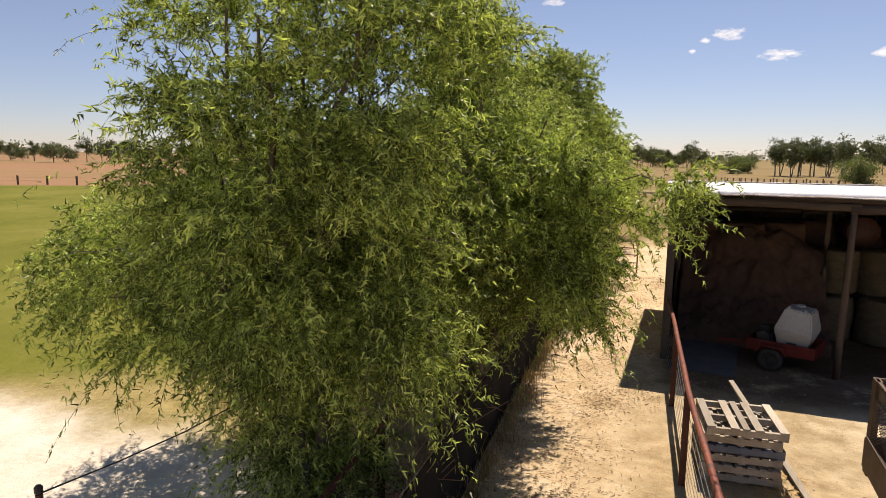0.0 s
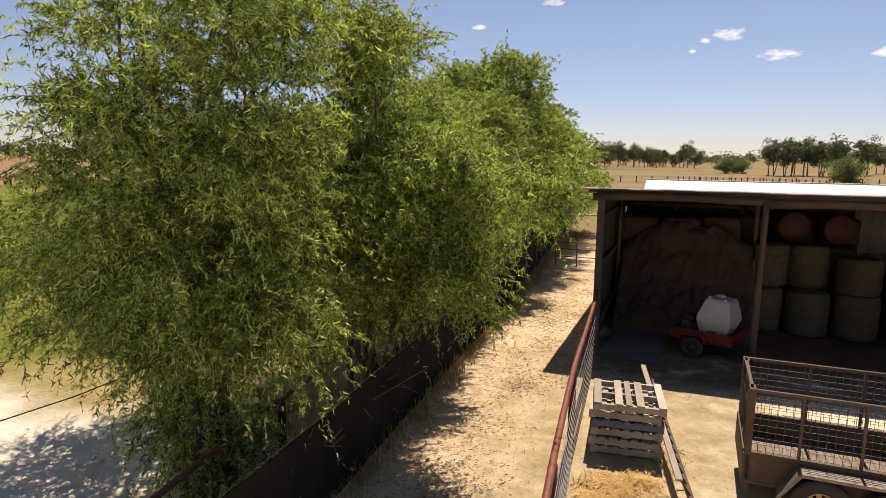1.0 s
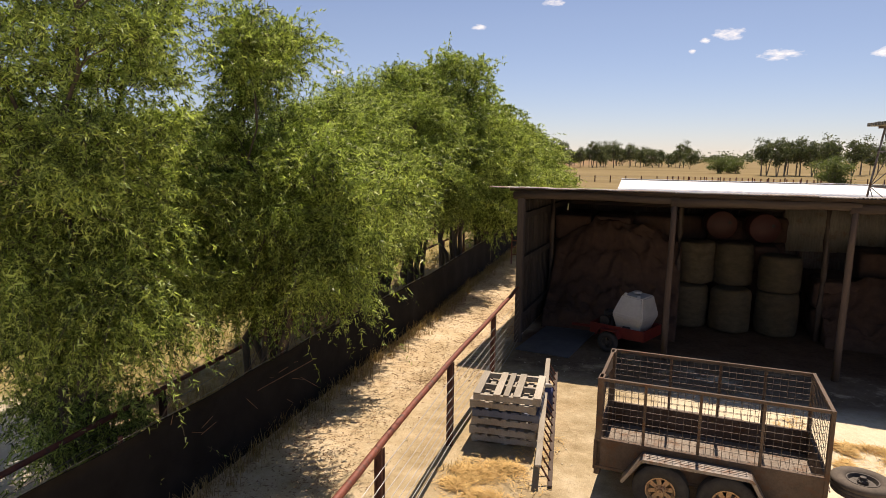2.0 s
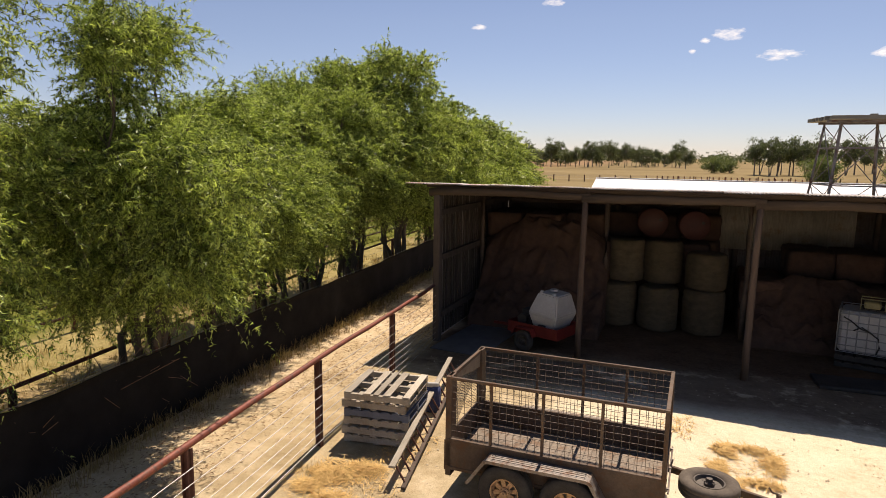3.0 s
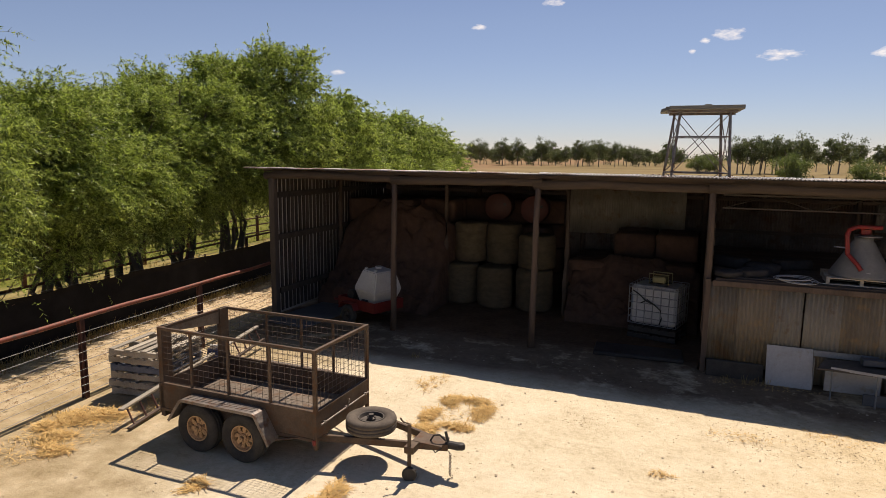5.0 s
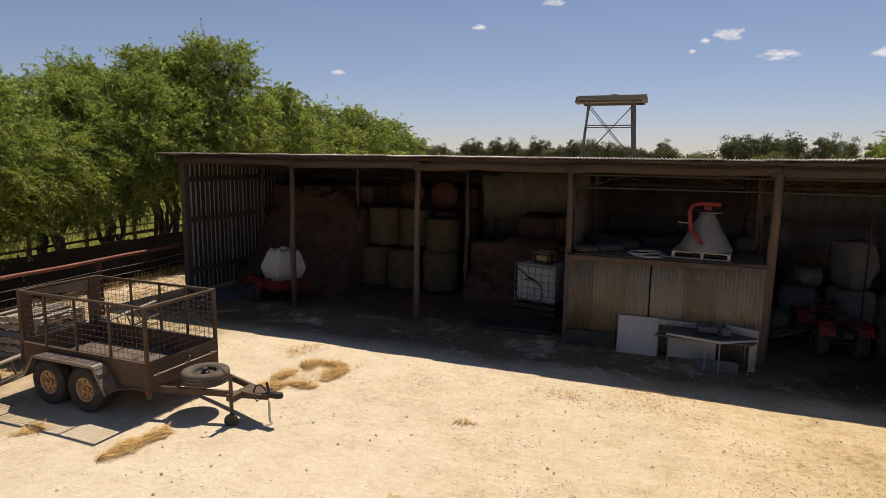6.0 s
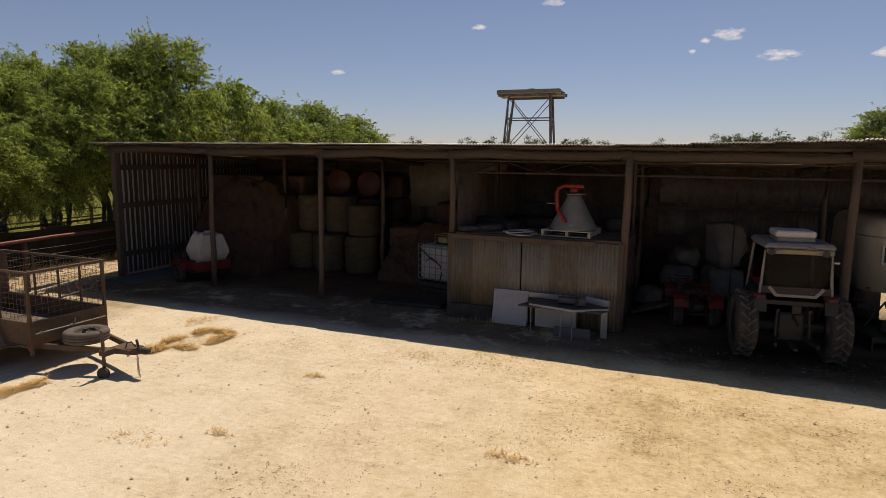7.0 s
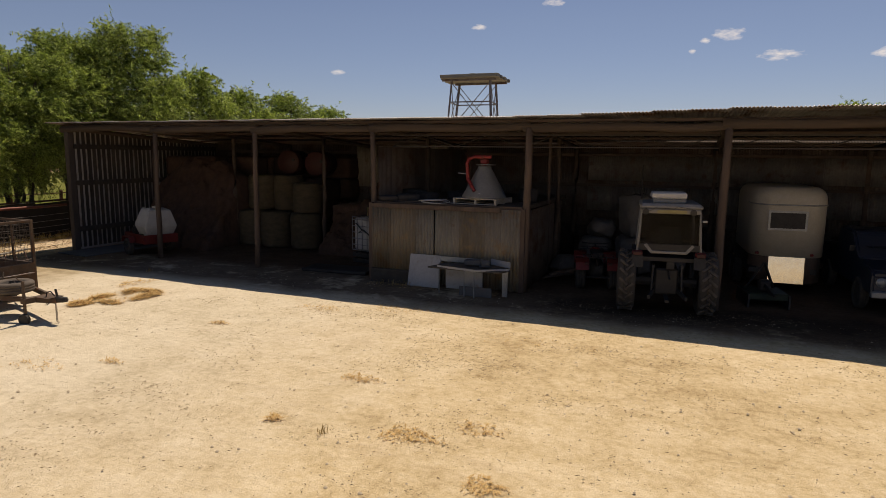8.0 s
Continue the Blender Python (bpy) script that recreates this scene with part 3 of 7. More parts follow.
def build_shed():
    shed = thing("hay_shed", pose(0, 0, 0), "long open-fronted hay shed of rusty iron on bush poles", "shed")
    slope = math.degrees(math.atan2(BACK_Z - EAVE_Z, BACK_Y - EAVE_Y))
    length = math.hypot(BACK_Y - EAVE_Y, BACK_Z - EAVE_Z) + 0.35
    # roof: corrugated sheets laid from the front edge to the back
    sheet = corrugated(0.80, length, depth=0.026, name="roof_sheet", lip=0.022)
    sheet.materials.append(M_ROOF)
    rnd = random.Random(4)
    x, k = -0.08, 0
    while x < SHED_X1 + 0.3:
        up = float(np.interp(x, (15.5, 20.5), (0.0, 0.12)))
        lift = 0.006 * (k % 2) + rnd.uniform(0, 0.008)
        part("roof_sheet", sheet, M_ROOF, shed, at=Matrix.Translation((x, EAVE_Y - 0.018 * max(0.0, x - 6.0) - rnd.uniform(0, 0.05), EAVE_Z + up + lift)) @ pose(0, 0, 0, -90 + slope, 0, 0))
        x, k = x + 0.762, k + 1
    # purlins along the shed, rafters from front to back
    for y in (15.98, 17.4, 18.9, 20.4, 21.9, 22.75):
        z = roof_z(y) - 0.065
        part("purlin", bar((0.4, y, z), (SHED_X1, y, z), 0.09, 0.06), M_BEAM, shed)
    # front log beam in lengths from post to post, uneven
    xs = (SHED_X0 - 0.1,) + POSTS_X + (SHED_X1,)
    for a, b in zip(xs, xs[1:]):
        z0, z1 = 3.97 + rnd.uniform(-0.03, 0.03), 3.97 + rnd.uniform(-0.03, 0.03)
        pts = [(a - 0.1 + (b - a + 0.2) * k / 5, 15.84 + rnd.uniform(-0.015, 0.015), z0 + (z1 - z0) * k / 5 + rnd.uniform(-0.03, 0.03)) for k in range(6)]
        part("front_beam", pipe(pts, 0.112, n=10, taper=0.09), M_DARKBEAM, shed, smooth=True)
    for x in (SHED_X0 + 0.05,) + POSTS_X + (SHED_X1,):
        y1 = 22.7
        part("rafter", pipe([(x, 15.9, roof_z(15.9) - 0.17), (x, 19, roof_z(19) - 0.18), (x, y1, roof_z(y1) - 0.17)], 0.075, n=8), M_BEAM, shed)
        part("back_post", crooked_post(x, 22.65, 0, roof_z(22.6) - 0.2, 0.10, int(x * 10)), M_BEAM, shed, smooth=True)
        part("middle_post", crooked_post(x + 0.1, 19.2, 0, roof_z(19.2) - 0.2, 0.085, int(x * 10) + 1), M_BEAM, shed, smooth=True)
    for k, x in enumerate(POSTS_X):
        part("front_post", crooked_post(x + (0.10 if x < 10 else 0.0) * -0.5, 15.82, -0.05, 3.95, 0.085 if x < 16 else 0.105, 31 + k, lean=(0.03, 0.05, -0.02, 0.06, 0.03, 0.0)[k]), M_POST, shed, smooth=True)
    part("corner_post", box(SHED_X0 - 0.08, SHED_X0 + 0.10, 15.76, 15.96, -0.05, 3.95, bevel=0.02), M_PALING, shed)
    # thin brace pole beside the loft
    part("brace_pole", pipe([(16.18, 18.5, 0.0), (16.14, 18.6, 3.8)], 0.04, n=7), M_POST, shed)
    # left wall: dark palings over added pale sheets that imitate daylight in the gaps
    for k in range(9):
        y = 15.98 + 0.762 * k
        part("gap_light_sheet", box(SHED_X0 - 0.06, SHED_X0 - 0.052, y, y + 0.76, -0.05, roof_z(y) - 0.10), M_GAPLIGHT, shed)
    for k in range(35):
        y = 15.98 + k * 0.192 + rnd.uniform(-0.006, 0.006)
        part("paling", box(SHED_X0 - 0.045, SHED_X0 - 0.02, y, y + 0.118 + rnd.uniform(-0.012, 0.012), 0.05, roof_z(y) - 0.12), M_PALING, shed)
    for z in (0.6, 2.15, 3.35):
        part("wall_rail", box(SHED_X0 + 0.01, SHED_X0 + 0.10, 15.98, 22.7, z, z + 0.16), M_PALING, shed)
    # back wall of old corrugated sheets
    wall = corrugated(0.80, 3.80, name="wall_sheet")
    wall.materials.append(M_DARKIRON)
    x = SHED_X0
    while x < SHED_X1 - 0.2:
        part("wall_sheet", wall, M_DARKIRON, shed, at=pose(x, 22.80 + rnd.uniform(0, 0.01), -0.08) @ Matrix.Diagonal((1, 1, float(np.interp(x, (14.0, 20.0), (1.008, 1.055))), 1)))
        x += 0.762
    for z in (1.0, 2.3, 3.3):
        part("girt", box(SHED_X0, SHED_X1, 22.68, 22.76, z, z + 0.10), M_BEAM, shed)
    # lighter sheets hung inside the back of the third bay and of the far bays
    pale = corrugated(0.80, 1.55, name="pale_sheet")
    pale.materials.append(M_PALEIRON)
    for k, (x, z) in enumerate([(7.75, 2.06), (8.51, 2.08), (9.27, 2.10), (10.03, 2.12), (10.7, 2.13)]):
        part("pale_sheet", pale, M_PALEIRON, shed, at=pose(x, 22.55, z))
    dim = corrugated(0.80, 0.80, name="lining_sheet")
    dim.materials.append(M_GREYIRON)
    for k in range(15):
        for z in (1.52, 2.52):
            part("lining_sheet", dim, M_GREYIRON, shed, at=pose(16.6 + 0.762 * k, 22.60, z))
    # dividing walls of iron at the loft bay and the shed's right end
    side = corrugated(0.80, 3.55, name="divider_sheet")
    side.materials.append(M_DARKIRON)
    for k in range(9):
        y = 15.95 + 0.762 * k
        part("divider_sheet", side, M_DARKIRON, shed, at=pose(12.16, y, -0.06, 0, 0, 90))
        part("end_sheet", side, M_DARKIRON, shed, at=pose(SHED_X1 + 0.05, y, -0.06, 0, 0, 90))
    # light welded roof trusses behind the front beam
    for y, z in ((16.5, 3.80),):
        for a, b in ((12.3, 20.4), (20.6, 28.4)):
            truss = bar((a, y, z), (b, y, z), 0.035, 0.035)
            bar((a, y, z - 0.29), (b, y, z - 0.29), 0.03, 0.03, truss)
            n = 9
            for k in range(n):
                p, q = a + (b - a) * k / n, a + (b - a) * (k + 1) / n
                zz = (z, z - 0.29) if k % 2 else (z - 0.29, z)
                pipe([(p, y, zz[0]), (q, y, zz[1])], 0.014, truss, 6)
            part("truss", truss, M_TRUSS, shed, "light welded steel roof truss")


build_shed()


def build_loft_bin():
    """The store room in the fourth bay: iron front, timber top plate, floor above."""
    room = thing("store_bin", pose(12.10, 15.62, 0), "weathered corrugated iron store room with loft floor above", "store room")
    width = 4.07
    rnd = random.Random(8)
    # sheets of unlike width and age, the first cut short at its foot
    for x0, x1, mat, foot, proud in [(0.05, 0.60, M_IRON, 0.30, 0.0), (0.56, 1.30, M_RUSTIRON, 0.22, 0.012), (1.26, 1.80, M_PALEIRON, 0.0, 0.0),
                                     (1.83, 2.50, M_PALEIRON, 0.0, 0.004), (2.46, 3.15, M_RUSTIRON, 0.0, 0.014), (3.11, 4.03, M_IRON, 0.0, 0.0)]:
        sheet = corrugated(x1 - x0, 1.99 - foot, pitch=0.082, depth=0.032, name="front_sheet")
        sheet.materials.append(mat)
        part("front_sheet", sheet, mat, room, at=pose(x0, -0.02 - proud, foot + rnd.uniform(0.0, 0.03), rnd.uniform(-0.5, 0.5), 0, 0))
    part("top_plate", box(0.08, 3.55, -0.075, -0.045, 1.93, 2.04), M_POST, room, "dusty weathered timber top plate")
    part("loft_floor", box(0.12, width, 0.04, 5.5, 1.98, 2.04), M_BEAM, room)
    for k in range(9):
        part("loft_board", box(0.14, width - 0.02, 0.03 + k * 0.6, 0.60 + k * 0.6, 2.045, 2.075), M_BEAM, room)
    side = corrugated(0.80, 1.95, name="side_sheet")
    side.materials.append(M_DARKIRON)
    for k in range(6):
        part("side_sheet", side, M_DARKIRON, room, at=pose(width + 0.02, 0.06 + 0.762 * k, 0.0, 0, 0, 90))
    part("corner_stud", box(-0.05, 0.05, -0.02, 0.10, 0, 2.05), M_POST, room)
    part("corner_stud", box(width - 0.05, width + 0.06, 0.02, 0.14, 0, 2.02), M_POST, room)
    return room


build_loft_bin()

# ---- trees ----


def tubes(lines, radii, sides, taper=0.35):
    """Round branches along many polylines (n, k, 3) with start radii (n,)."""
    n, k, _ = lines.shape
    d = np.gradient(lines, axis=1)
    d /= np.linalg.norm(d, axis=2, keepdims=True) + 1e-9
    ref = np.where(np.abs(d[..., 2:3]) > 0.9, np.array([1.0, 0, 0]), np.array([0, 0, 1.0]))
    x = np.cross(ref, d)
    x /= np.linalg.norm(x, axis=2, keepdims=True) + 1e-9
    y = np.cross(d, x)
    a = np.arange(sides) * 2 * np.pi / sides
    r = radii[:, None] * np.linspace(1, taper, k)[None, :]
    v = lines[:, :, None, :] + r[:, :, None, None] * (np.cos(a)[None, None, :, None] * x[:, :, None, :] + np.sin(a)[None, None, :, None] * y[:, :, None, :])
    base = (np.arange(n)[:, None, None] * k + np.arange(k - 1)[None, :, None]) * sides
    i = np.arange(sides)[None, None, :]
    j = (i + 1) % sides
    faces = np.stack([base + i, base + j, base + sides + j, base + sides + i], -1).reshape(-1, 4)
    return v.reshape(-1, 3), faces


def curve_between(p, q, bow, wiggle, rng, k=7):
    """Wavy polylines from p to q (n, 3), lifted by bow in the middle."""
    s = np.linspace(0, 1, k)[None, :, None]
    line = p[:, None, :] * (1 - s) + q[:, None, :] * s
    line = line + 4 * s * (1 - s) * bow[:, None, :]
    w = rng.normal(0, 1, line.shape) * wiggle
    w[:, 0] = 0
    return line + w


def crown_lobes(rng, shapes, gap):
    """Centres of leaf clumps inside ovals (x, y, z, rx, ry, rz, many), kept apart from one another."""
    kept = np.zeros((0, 3))
    for cx, cy, cz, rx, ry, rz, many in shapes:
        got, tries = 0, 0
        while got < many and tries < many * 14:
            tries += 1
            u = rng.normal(0, 1, 3)
            u *= (0.35 + 0.65 * rng.random() ** 0.5) / np.linalg.norm(u)
            p = np.array([cx + rx * u[0], cy + ry * u[1], cz + rz * u[2]])
            if len(kept) and np.min(np.linalg.norm(kept - p, axis=1)) < gap * rng.uniform(0.7, 1.15):
                continue
            kept = np.concatenate([kept, p[None]])
            got += 1
    return kept


def willow_meshes(seed, height, shapes, twigs, per_twig, leaf, trunk_r=0.11, lobe=0.5, gap=0.5, hang=0.8, stem_spread=1.3, wide=0.11, draw_twigs=0.25, stems_up=(0.7, 0.95), lean=(0.0, 0.0), shoots=0.13):
    """Meshes of one curly willow: trunk, branches, leaves, with the leaves in hanging clumps."""
    rng = np.random.default_rng(seed)
    tips = crown_lobes(rng, shapes, gap)
    n_lobes = len(tips)
    size = lobe * rng.uniform(0.65, 1.3, n_lobes)
    centre = tips.mean(0)
    # several stems from the ground
    ns = 7
    ang = np.arange(ns) * 2 * np.pi / ns + rng.random(ns)
    foot = np.stack([0.24 * np.cos(ang), 0.24 * np.sin(ang), np.full(ns, -0.05)], 1)
    spans = stem_spread * rng.uniform(0.45, 1.0, ns)
    top = np.stack([spans * np.cos(ang) + lean[0], spans * np.sin(ang) + lean[1], height * rng.uniform(*stems_up, ns)], 1)
    bow = np.stack([-0.12 * spans * np.cos(ang), -0.12 * spans * np.sin(ang), np.zeros(ns)], 1)
    stems = curve_between(foot, top, bow, 0.09, rng, 14)
    trunk_v, trunk_f = tubes(stems, np.full(ns, trunk_r) * rng.uniform(0.7, 1.2, ns), 8, 0.16)
    # limbs from the stems to the clumps
    nodes = stems[:, 3:13].reshape(-1, 3)
    cost = np.linalg.norm(tips[:, None, :] - nodes[None], axis=2) + 1.2 * np.maximum(0, nodes[None, :, 2] - tips[:, None, 2] + 0.5) + 0.25 * rng.random((n_lobes, len(nodes)))
    src = nodes[cost.argmin(1)]
    lift = np.zeros_like(src)
    lift[:, 2] = 0.16 * np.linalg.norm(tips - src, axis=1)
    limbs = curve_between(src, tips, lift, 0.045, rng, 8)
    limb_v, limb_f = tubes(limbs, 0.006 + 0.006 * np.linalg.norm(tips - src, axis=1), 5 if draw_twigs else 3, 0.25)
    # curly twigs: some along the limbs, most out of the clumps, arching over and hanging
    home = rng.choice(n_lobes, twigs, p=size ** 2 / (size ** 2).sum())
    r = size[home][:, None]
    p0 = tips[home] + rng.normal(0, 0.36, (twigs, 3)) * r * np.array([1, 1, 0.75])
    back = rng.random(twigs) < 0.13
    step = np.clip((rng.uniform(0.45, 1.0, twigs) * 7).astype(int), 0, 7)
    p0 = np.where(back[:, None], limbs[home, step] + rng.normal(0, 0.05, (twigs, 3)), p0)
    out = tips[home] - centre
    out /= np.linalg.norm(out, axis=1, keepdims=True) + 1e-6
    d0 = 0.75 * (p0 - tips[home]) / r + 0.45 * out + rng.normal(0, 0.42, (twigs, 3)) + np.array([0, 0, 0.28])
    d0 /= np.linalg.norm(d0, axis=1, keepdims=True) + 1e-6
    long = r * rng.uniform(0.55, 1.45, twigs)[:, None]
    # a few wisps stand out past their clump
    long = np.where(rng.random(twigs)[:, None] < 0.06, long * 1.8, long)
    # upright leafy shoots out of the top of the head
    shoot = (p0[:, 2] > np.quantile(p0[:, 2], 0.86)) & (rng.random(twigs) < shoots)
    rise = rng.normal(0, 0.22, (twigs, 3)) + np.array([0, 0, 1.0])
    d0 = np.where(shoot[:, None], rise, d0)
    long = np.where(shoot[:, None], rng.uniform(0.4, 0.85, (twigs, 1)), long)
    sag = np.where(shoot, 0.12, hang)[:, None]
    k = 6
    s = np.linspace(0, 1, k)[None, :, None]
    ph = rng.uniform(0, 6.28, (twigs, 1, 1))
    curl = 0.04 * np.concatenate([np.sin(9 * s + ph), np.cos(8 * s + 1.7 * ph), 0.5 * np.sin(7 * s + ph)], 2) * s
    droop = np.zeros((twigs, k, 3))
    droop[..., 2] = -(s[..., 0] ** 2) * (sag * long + 0.04)
    lines = p0[:, None, :] + d0[:, None, :] * long[:, :, None] * s + droop + curl
    if draw_twigs:
        some = lines[rng.random(twigs) < draw_twigs]
        twig_v, twig_f = tubes(some, np.full(len(some), 0.0045), 3, 0.4)
        limb_f = np.concatenate([limb_f, twig_f + len(limb_v)])
        limb_v = np.concatenate([limb_v, twig_v])
    # narrow leaves along the twigs
    n = twigs * per_twig
    t = np.repeat(np.arange(twigs), per_twig)
    pos = rng.uniform(0.08, 1.0, n) * (k - 1)
    lo = np.clip(pos.astype(int), 0, k - 2)
    fr = (pos - lo)[:, None]
    q = lines[t, lo] * (1 - fr) + lines[t, lo + 1] * fr
    td = lines[t, lo + 1] - lines[t, lo]
    td /= np.linalg.norm(td, axis=1, keepdims=True) + 1e-9
    d = td * 0.6 + rng.normal(0, 0.7, (n, 3)) + np.array([0, 0, -0.25])
    d /= np.linalg.norm(d, axis=1, keepdims=True)
    side = np.cross(d, rng.normal(0, 1, (n, 3)))
    side /= np.linalg.norm(side, axis=1, keepdims=True) + 1e-9
    ll = leaf * rng.uniform(0.6, 1.3, n)[:, None]
    q = q + rng.normal(0, 0.012, (n, 3))
    v = np.stack([q - side * ll * wide, q + side * ll * wide, q + d * ll], 1).reshape(-1, 3)
    return (mesh_from("trunk", trunk_v, trunk_f, M_BARK, True), mesh_from("limb_work", limb_v, limb_f, M_BARK, True), mesh_from("crown", v, np.arange(n * 3).reshape(-1, 3), M_WILLOW))


def willow(meshes, x, y, turn=0.0, size=(1, 1, 1), label="green curly willow tree behind black shade cloth"):
    tree = thing("willow_tree", Matrix.Translation((x, y, 0)) @ pose(0, 0, 0, 0, 0, turn), label, "tree", "willow row")
    for name, me in zip(("trunk", "limb_work", "crown"), meshes):
        ob = part(name, me, M_BARK, tree)
        ob.scale = size
    return tree


# the tree beside the first stretch of the lane: tall airy head, long skirt to one side, thick at its foot
W_NEAR = willow_meshes(3, 7.9, ((0.0, 0.0, 4.9, 2.0, 1.5, 2.1, 64), (-2.7, 0.1, 3.35, 1.55, 1.2, 0.7, 30), (0.0, 0.0, 3.2, 1.95, 1.2, 0.95, 36), (0.0, 0.3, 4.2, 1.2, 1.0, 1.6, 10), (-2.6, 3.0, 4.1, 1.4, 1.4, 0.9, 26), (0.1, 0.0, 1.5, 0.6, 0.7, 0.95, 17), (-1.7, -0.2, 2.75, 1.4, 0.9, 0.2, 9), (-0.9, 0.0, 6.8, 0.9, 0.8, 0.8, 5), (0.8, 0.2, 6.9, 1.0, 0.8, 0.7, 6), (0.1, 0.0, 6.3, 1.9, 1.2, 0.8, 2)), 9700, 34, 0.084, lobe=0.48, gap=0.70, hang=0.45, stem_spread=1.6, stems_up=(0.74, 0.97), wide=0.125, trunk_r=0.085)
W_SECOND = willow_meshes(7, 7.4, ((0.0, 0.0, 4.0, 1.9, 1.5, 1.85, 68), (2.2, -0.7, 4.4, 0.9, 0.6, 0.6, 7), (2.1, -0.5, 3.3, 0.6, 0.5, 0.8, 7), (3.45, -1.3, 4.55, 0.45, 0.4, 0.5, 3), (0.35, -0.5, 6.5, 0.5, 0.5, 0.8, 8), (0.0, 0.4, 6.7, 0.6, 0.5, 0.5, 3)), 6400, 36, 0.089, lobe=0.48, gap=0.68, hang=0.45, stem_spread=1.4, stems_up=(0.62, 0.9), wide=0.125, trunk_r=0.085, lean=(0.4, -0.2))
W_A = willow_meshes(11, 7.3, ((0, 0, 4.75, 1.95, 1.95, 2.1, 80), (0.4, -0.3, 6.6, 1.0, 1.0, 0.7, 9), (-0.9, 0.9, 6.1, 0.9, 0.9, 0.8, 7), (0, 0, 2.5, 1.3, 1.3, 0.25, 6)), 5000, 48, 0.086, lobe=0.52, gap=0.66, hang=0.36, draw_twigs=0, wide=0.135)
W_B = willow_meshes(19, 8.8, ((0, 0, 5.45, 2.2, 2.2, 2.45, 84), (1.0, 0.2, 7.7, 0.9, 0.9, 0.75, 8), (-0.8, -0.4, 8.0, 0.9, 0.9, 0.8, 8), (0.1, 0.6, 8.3, 1.5, 1.3, 0.4, 6)), 4700, 36, 0.115, lobe=0.56, gap=0.70, hang=0.36, draw_twigs=0, wide=0.135)
W_C = willow_meshes(23, 7.7, ((0, 0, 4.4, 2.4, 2.3, 2.7, 80), (0.6, 0.0, 6.9, 1.0, 1.0, 0.7, 8)), 2600, 28, 0.165, lobe=0.64, gap=0.70, hang=0.36, draw_twigs=0, wide=0.135)
willow(W_NEAR, -3.2, 5.9, label="large green curly willow tree with hanging twigs")
willow(W_SECOND, -2.5, 9.2)
for x, y, me, turn, s in [(-3.3, 12.3, W_A, 20, (1.05, 1.0, 0.83)), (-3.9, 15.0, W_A, 140, (0.95, 1.0, 0.88)), (-4.4, 17.6, W_A, 260, (1.0, 1.0, 0.97)),
                          (-4.3, 20.0, W_B, 60, (0.95, 0.9, 0.88)), (-3.9, 22.6, W_B, 200, (1, 1, 0.96)), (-3.7, 26.2, W_C, 310, (0.9, 0.95, 0.94)), (-4.2, 30.4, W_C, 100, (1, 1, 0.88)),
                          (-4.6, 35.2, W_C, 250, (1.05, 1.05, 0.9)), (-5.2, 41.0, W_C, 80, (1.1, 1.1, 0.85))]:
    willow(me, x, y, turn, s)
willow(W_C, 32.8, 66.0, 170, (1.35, 1.35, 1.06), label="green willow tree standing behind the hay shed")
willow(W_C, 38.5, 67.0, 60, (1.5, 1.5, 1.2), label="taller green willow tree standing behind the hay shed")

# ---- yard: box trailer ----


def wire_grid(x0, x1, z0, z1, nx, nz, r=0.0035):
    """A welded wire grid in x and z."""
    lines = [[(x, 0, z0), (x, 0, (z0 + z1) / 2), (x, 0, z1)] for x in np.linspace(x0, x1, nx)]
    lines += [[(x0, 0.004, z), ((x0 + x1) / 2, 0.004, z), (x1, 0.004, z)] for z in np.linspace(z0, z1, nz)]
    v, f = tubes(np.array(lines, float), np.full(len(lines), r), 4, 1.0)
    return mesh_from("mesh_panel", v, f, M_MESHWIRE)


def diamond_grid(x0, x1, z0, z1, step=0.075, r=0.004):
    """Expanded metal: slanting wires both ways, cut to the opening."""
    lines = []
    for way in (1, -1):
        c = (x0 - z1) if way > 0 else (x0 + z0)
        end = (x1 - z0) if way > 0 else (x1 + z1)
        while c < end:
            pts = []
            # x = c + way * z * 2.2 within the opening
            for z in np.linspace(z0, z1, 41):
                x = c + way * (z - (z0 if way > 0 else z0)) * 1.7 + (0 if way > 0 else 0)
                if x0 <= x <= x1:
                    pts.append((x, 0, z))
            if len(pts) >= 2:
                lines.append([pts[0], pts[len(pts) // 2], pts[-1]])
            c += step
    v, f = tubes(np.array(lines, float), np.full(len(lines), r), 4, 1.0)
    return mesh_from("expanded_mesh", v, f, M_MESHWIRE)


def tyre_bm(r, w, bead, n=36):
    """A tyre round y, with shoulder, tread grooves and side wall."""
    h = w / 2
    prof = [(bead, -h * 0.72), (bead + 0.35 * (r - bead), -h), (r - 0.05, -h * 0.98), (r - 0.012, -h * 0.82), (r, -h * 0.55), (r, -h * 0.30), (r - 0.012, -h * 0.27), (r - 0.012, -h * 0.2), (r, -h * 0.17),
            (r, h * 0.17), (r - 0.012, h * 0.2), (r - 0.012, h * 0.27), (r, h * 0.30), (r, h * 0.55), (r - 0.012, h * 0.82), (r - 0.05, h * 0.98), (bead + 0.35 * (r - bead), h), (bead, h * 0.72)]
    return lathe(prof, n, m=pose(0, 0, 0, 90, 0, 0), closed=True)


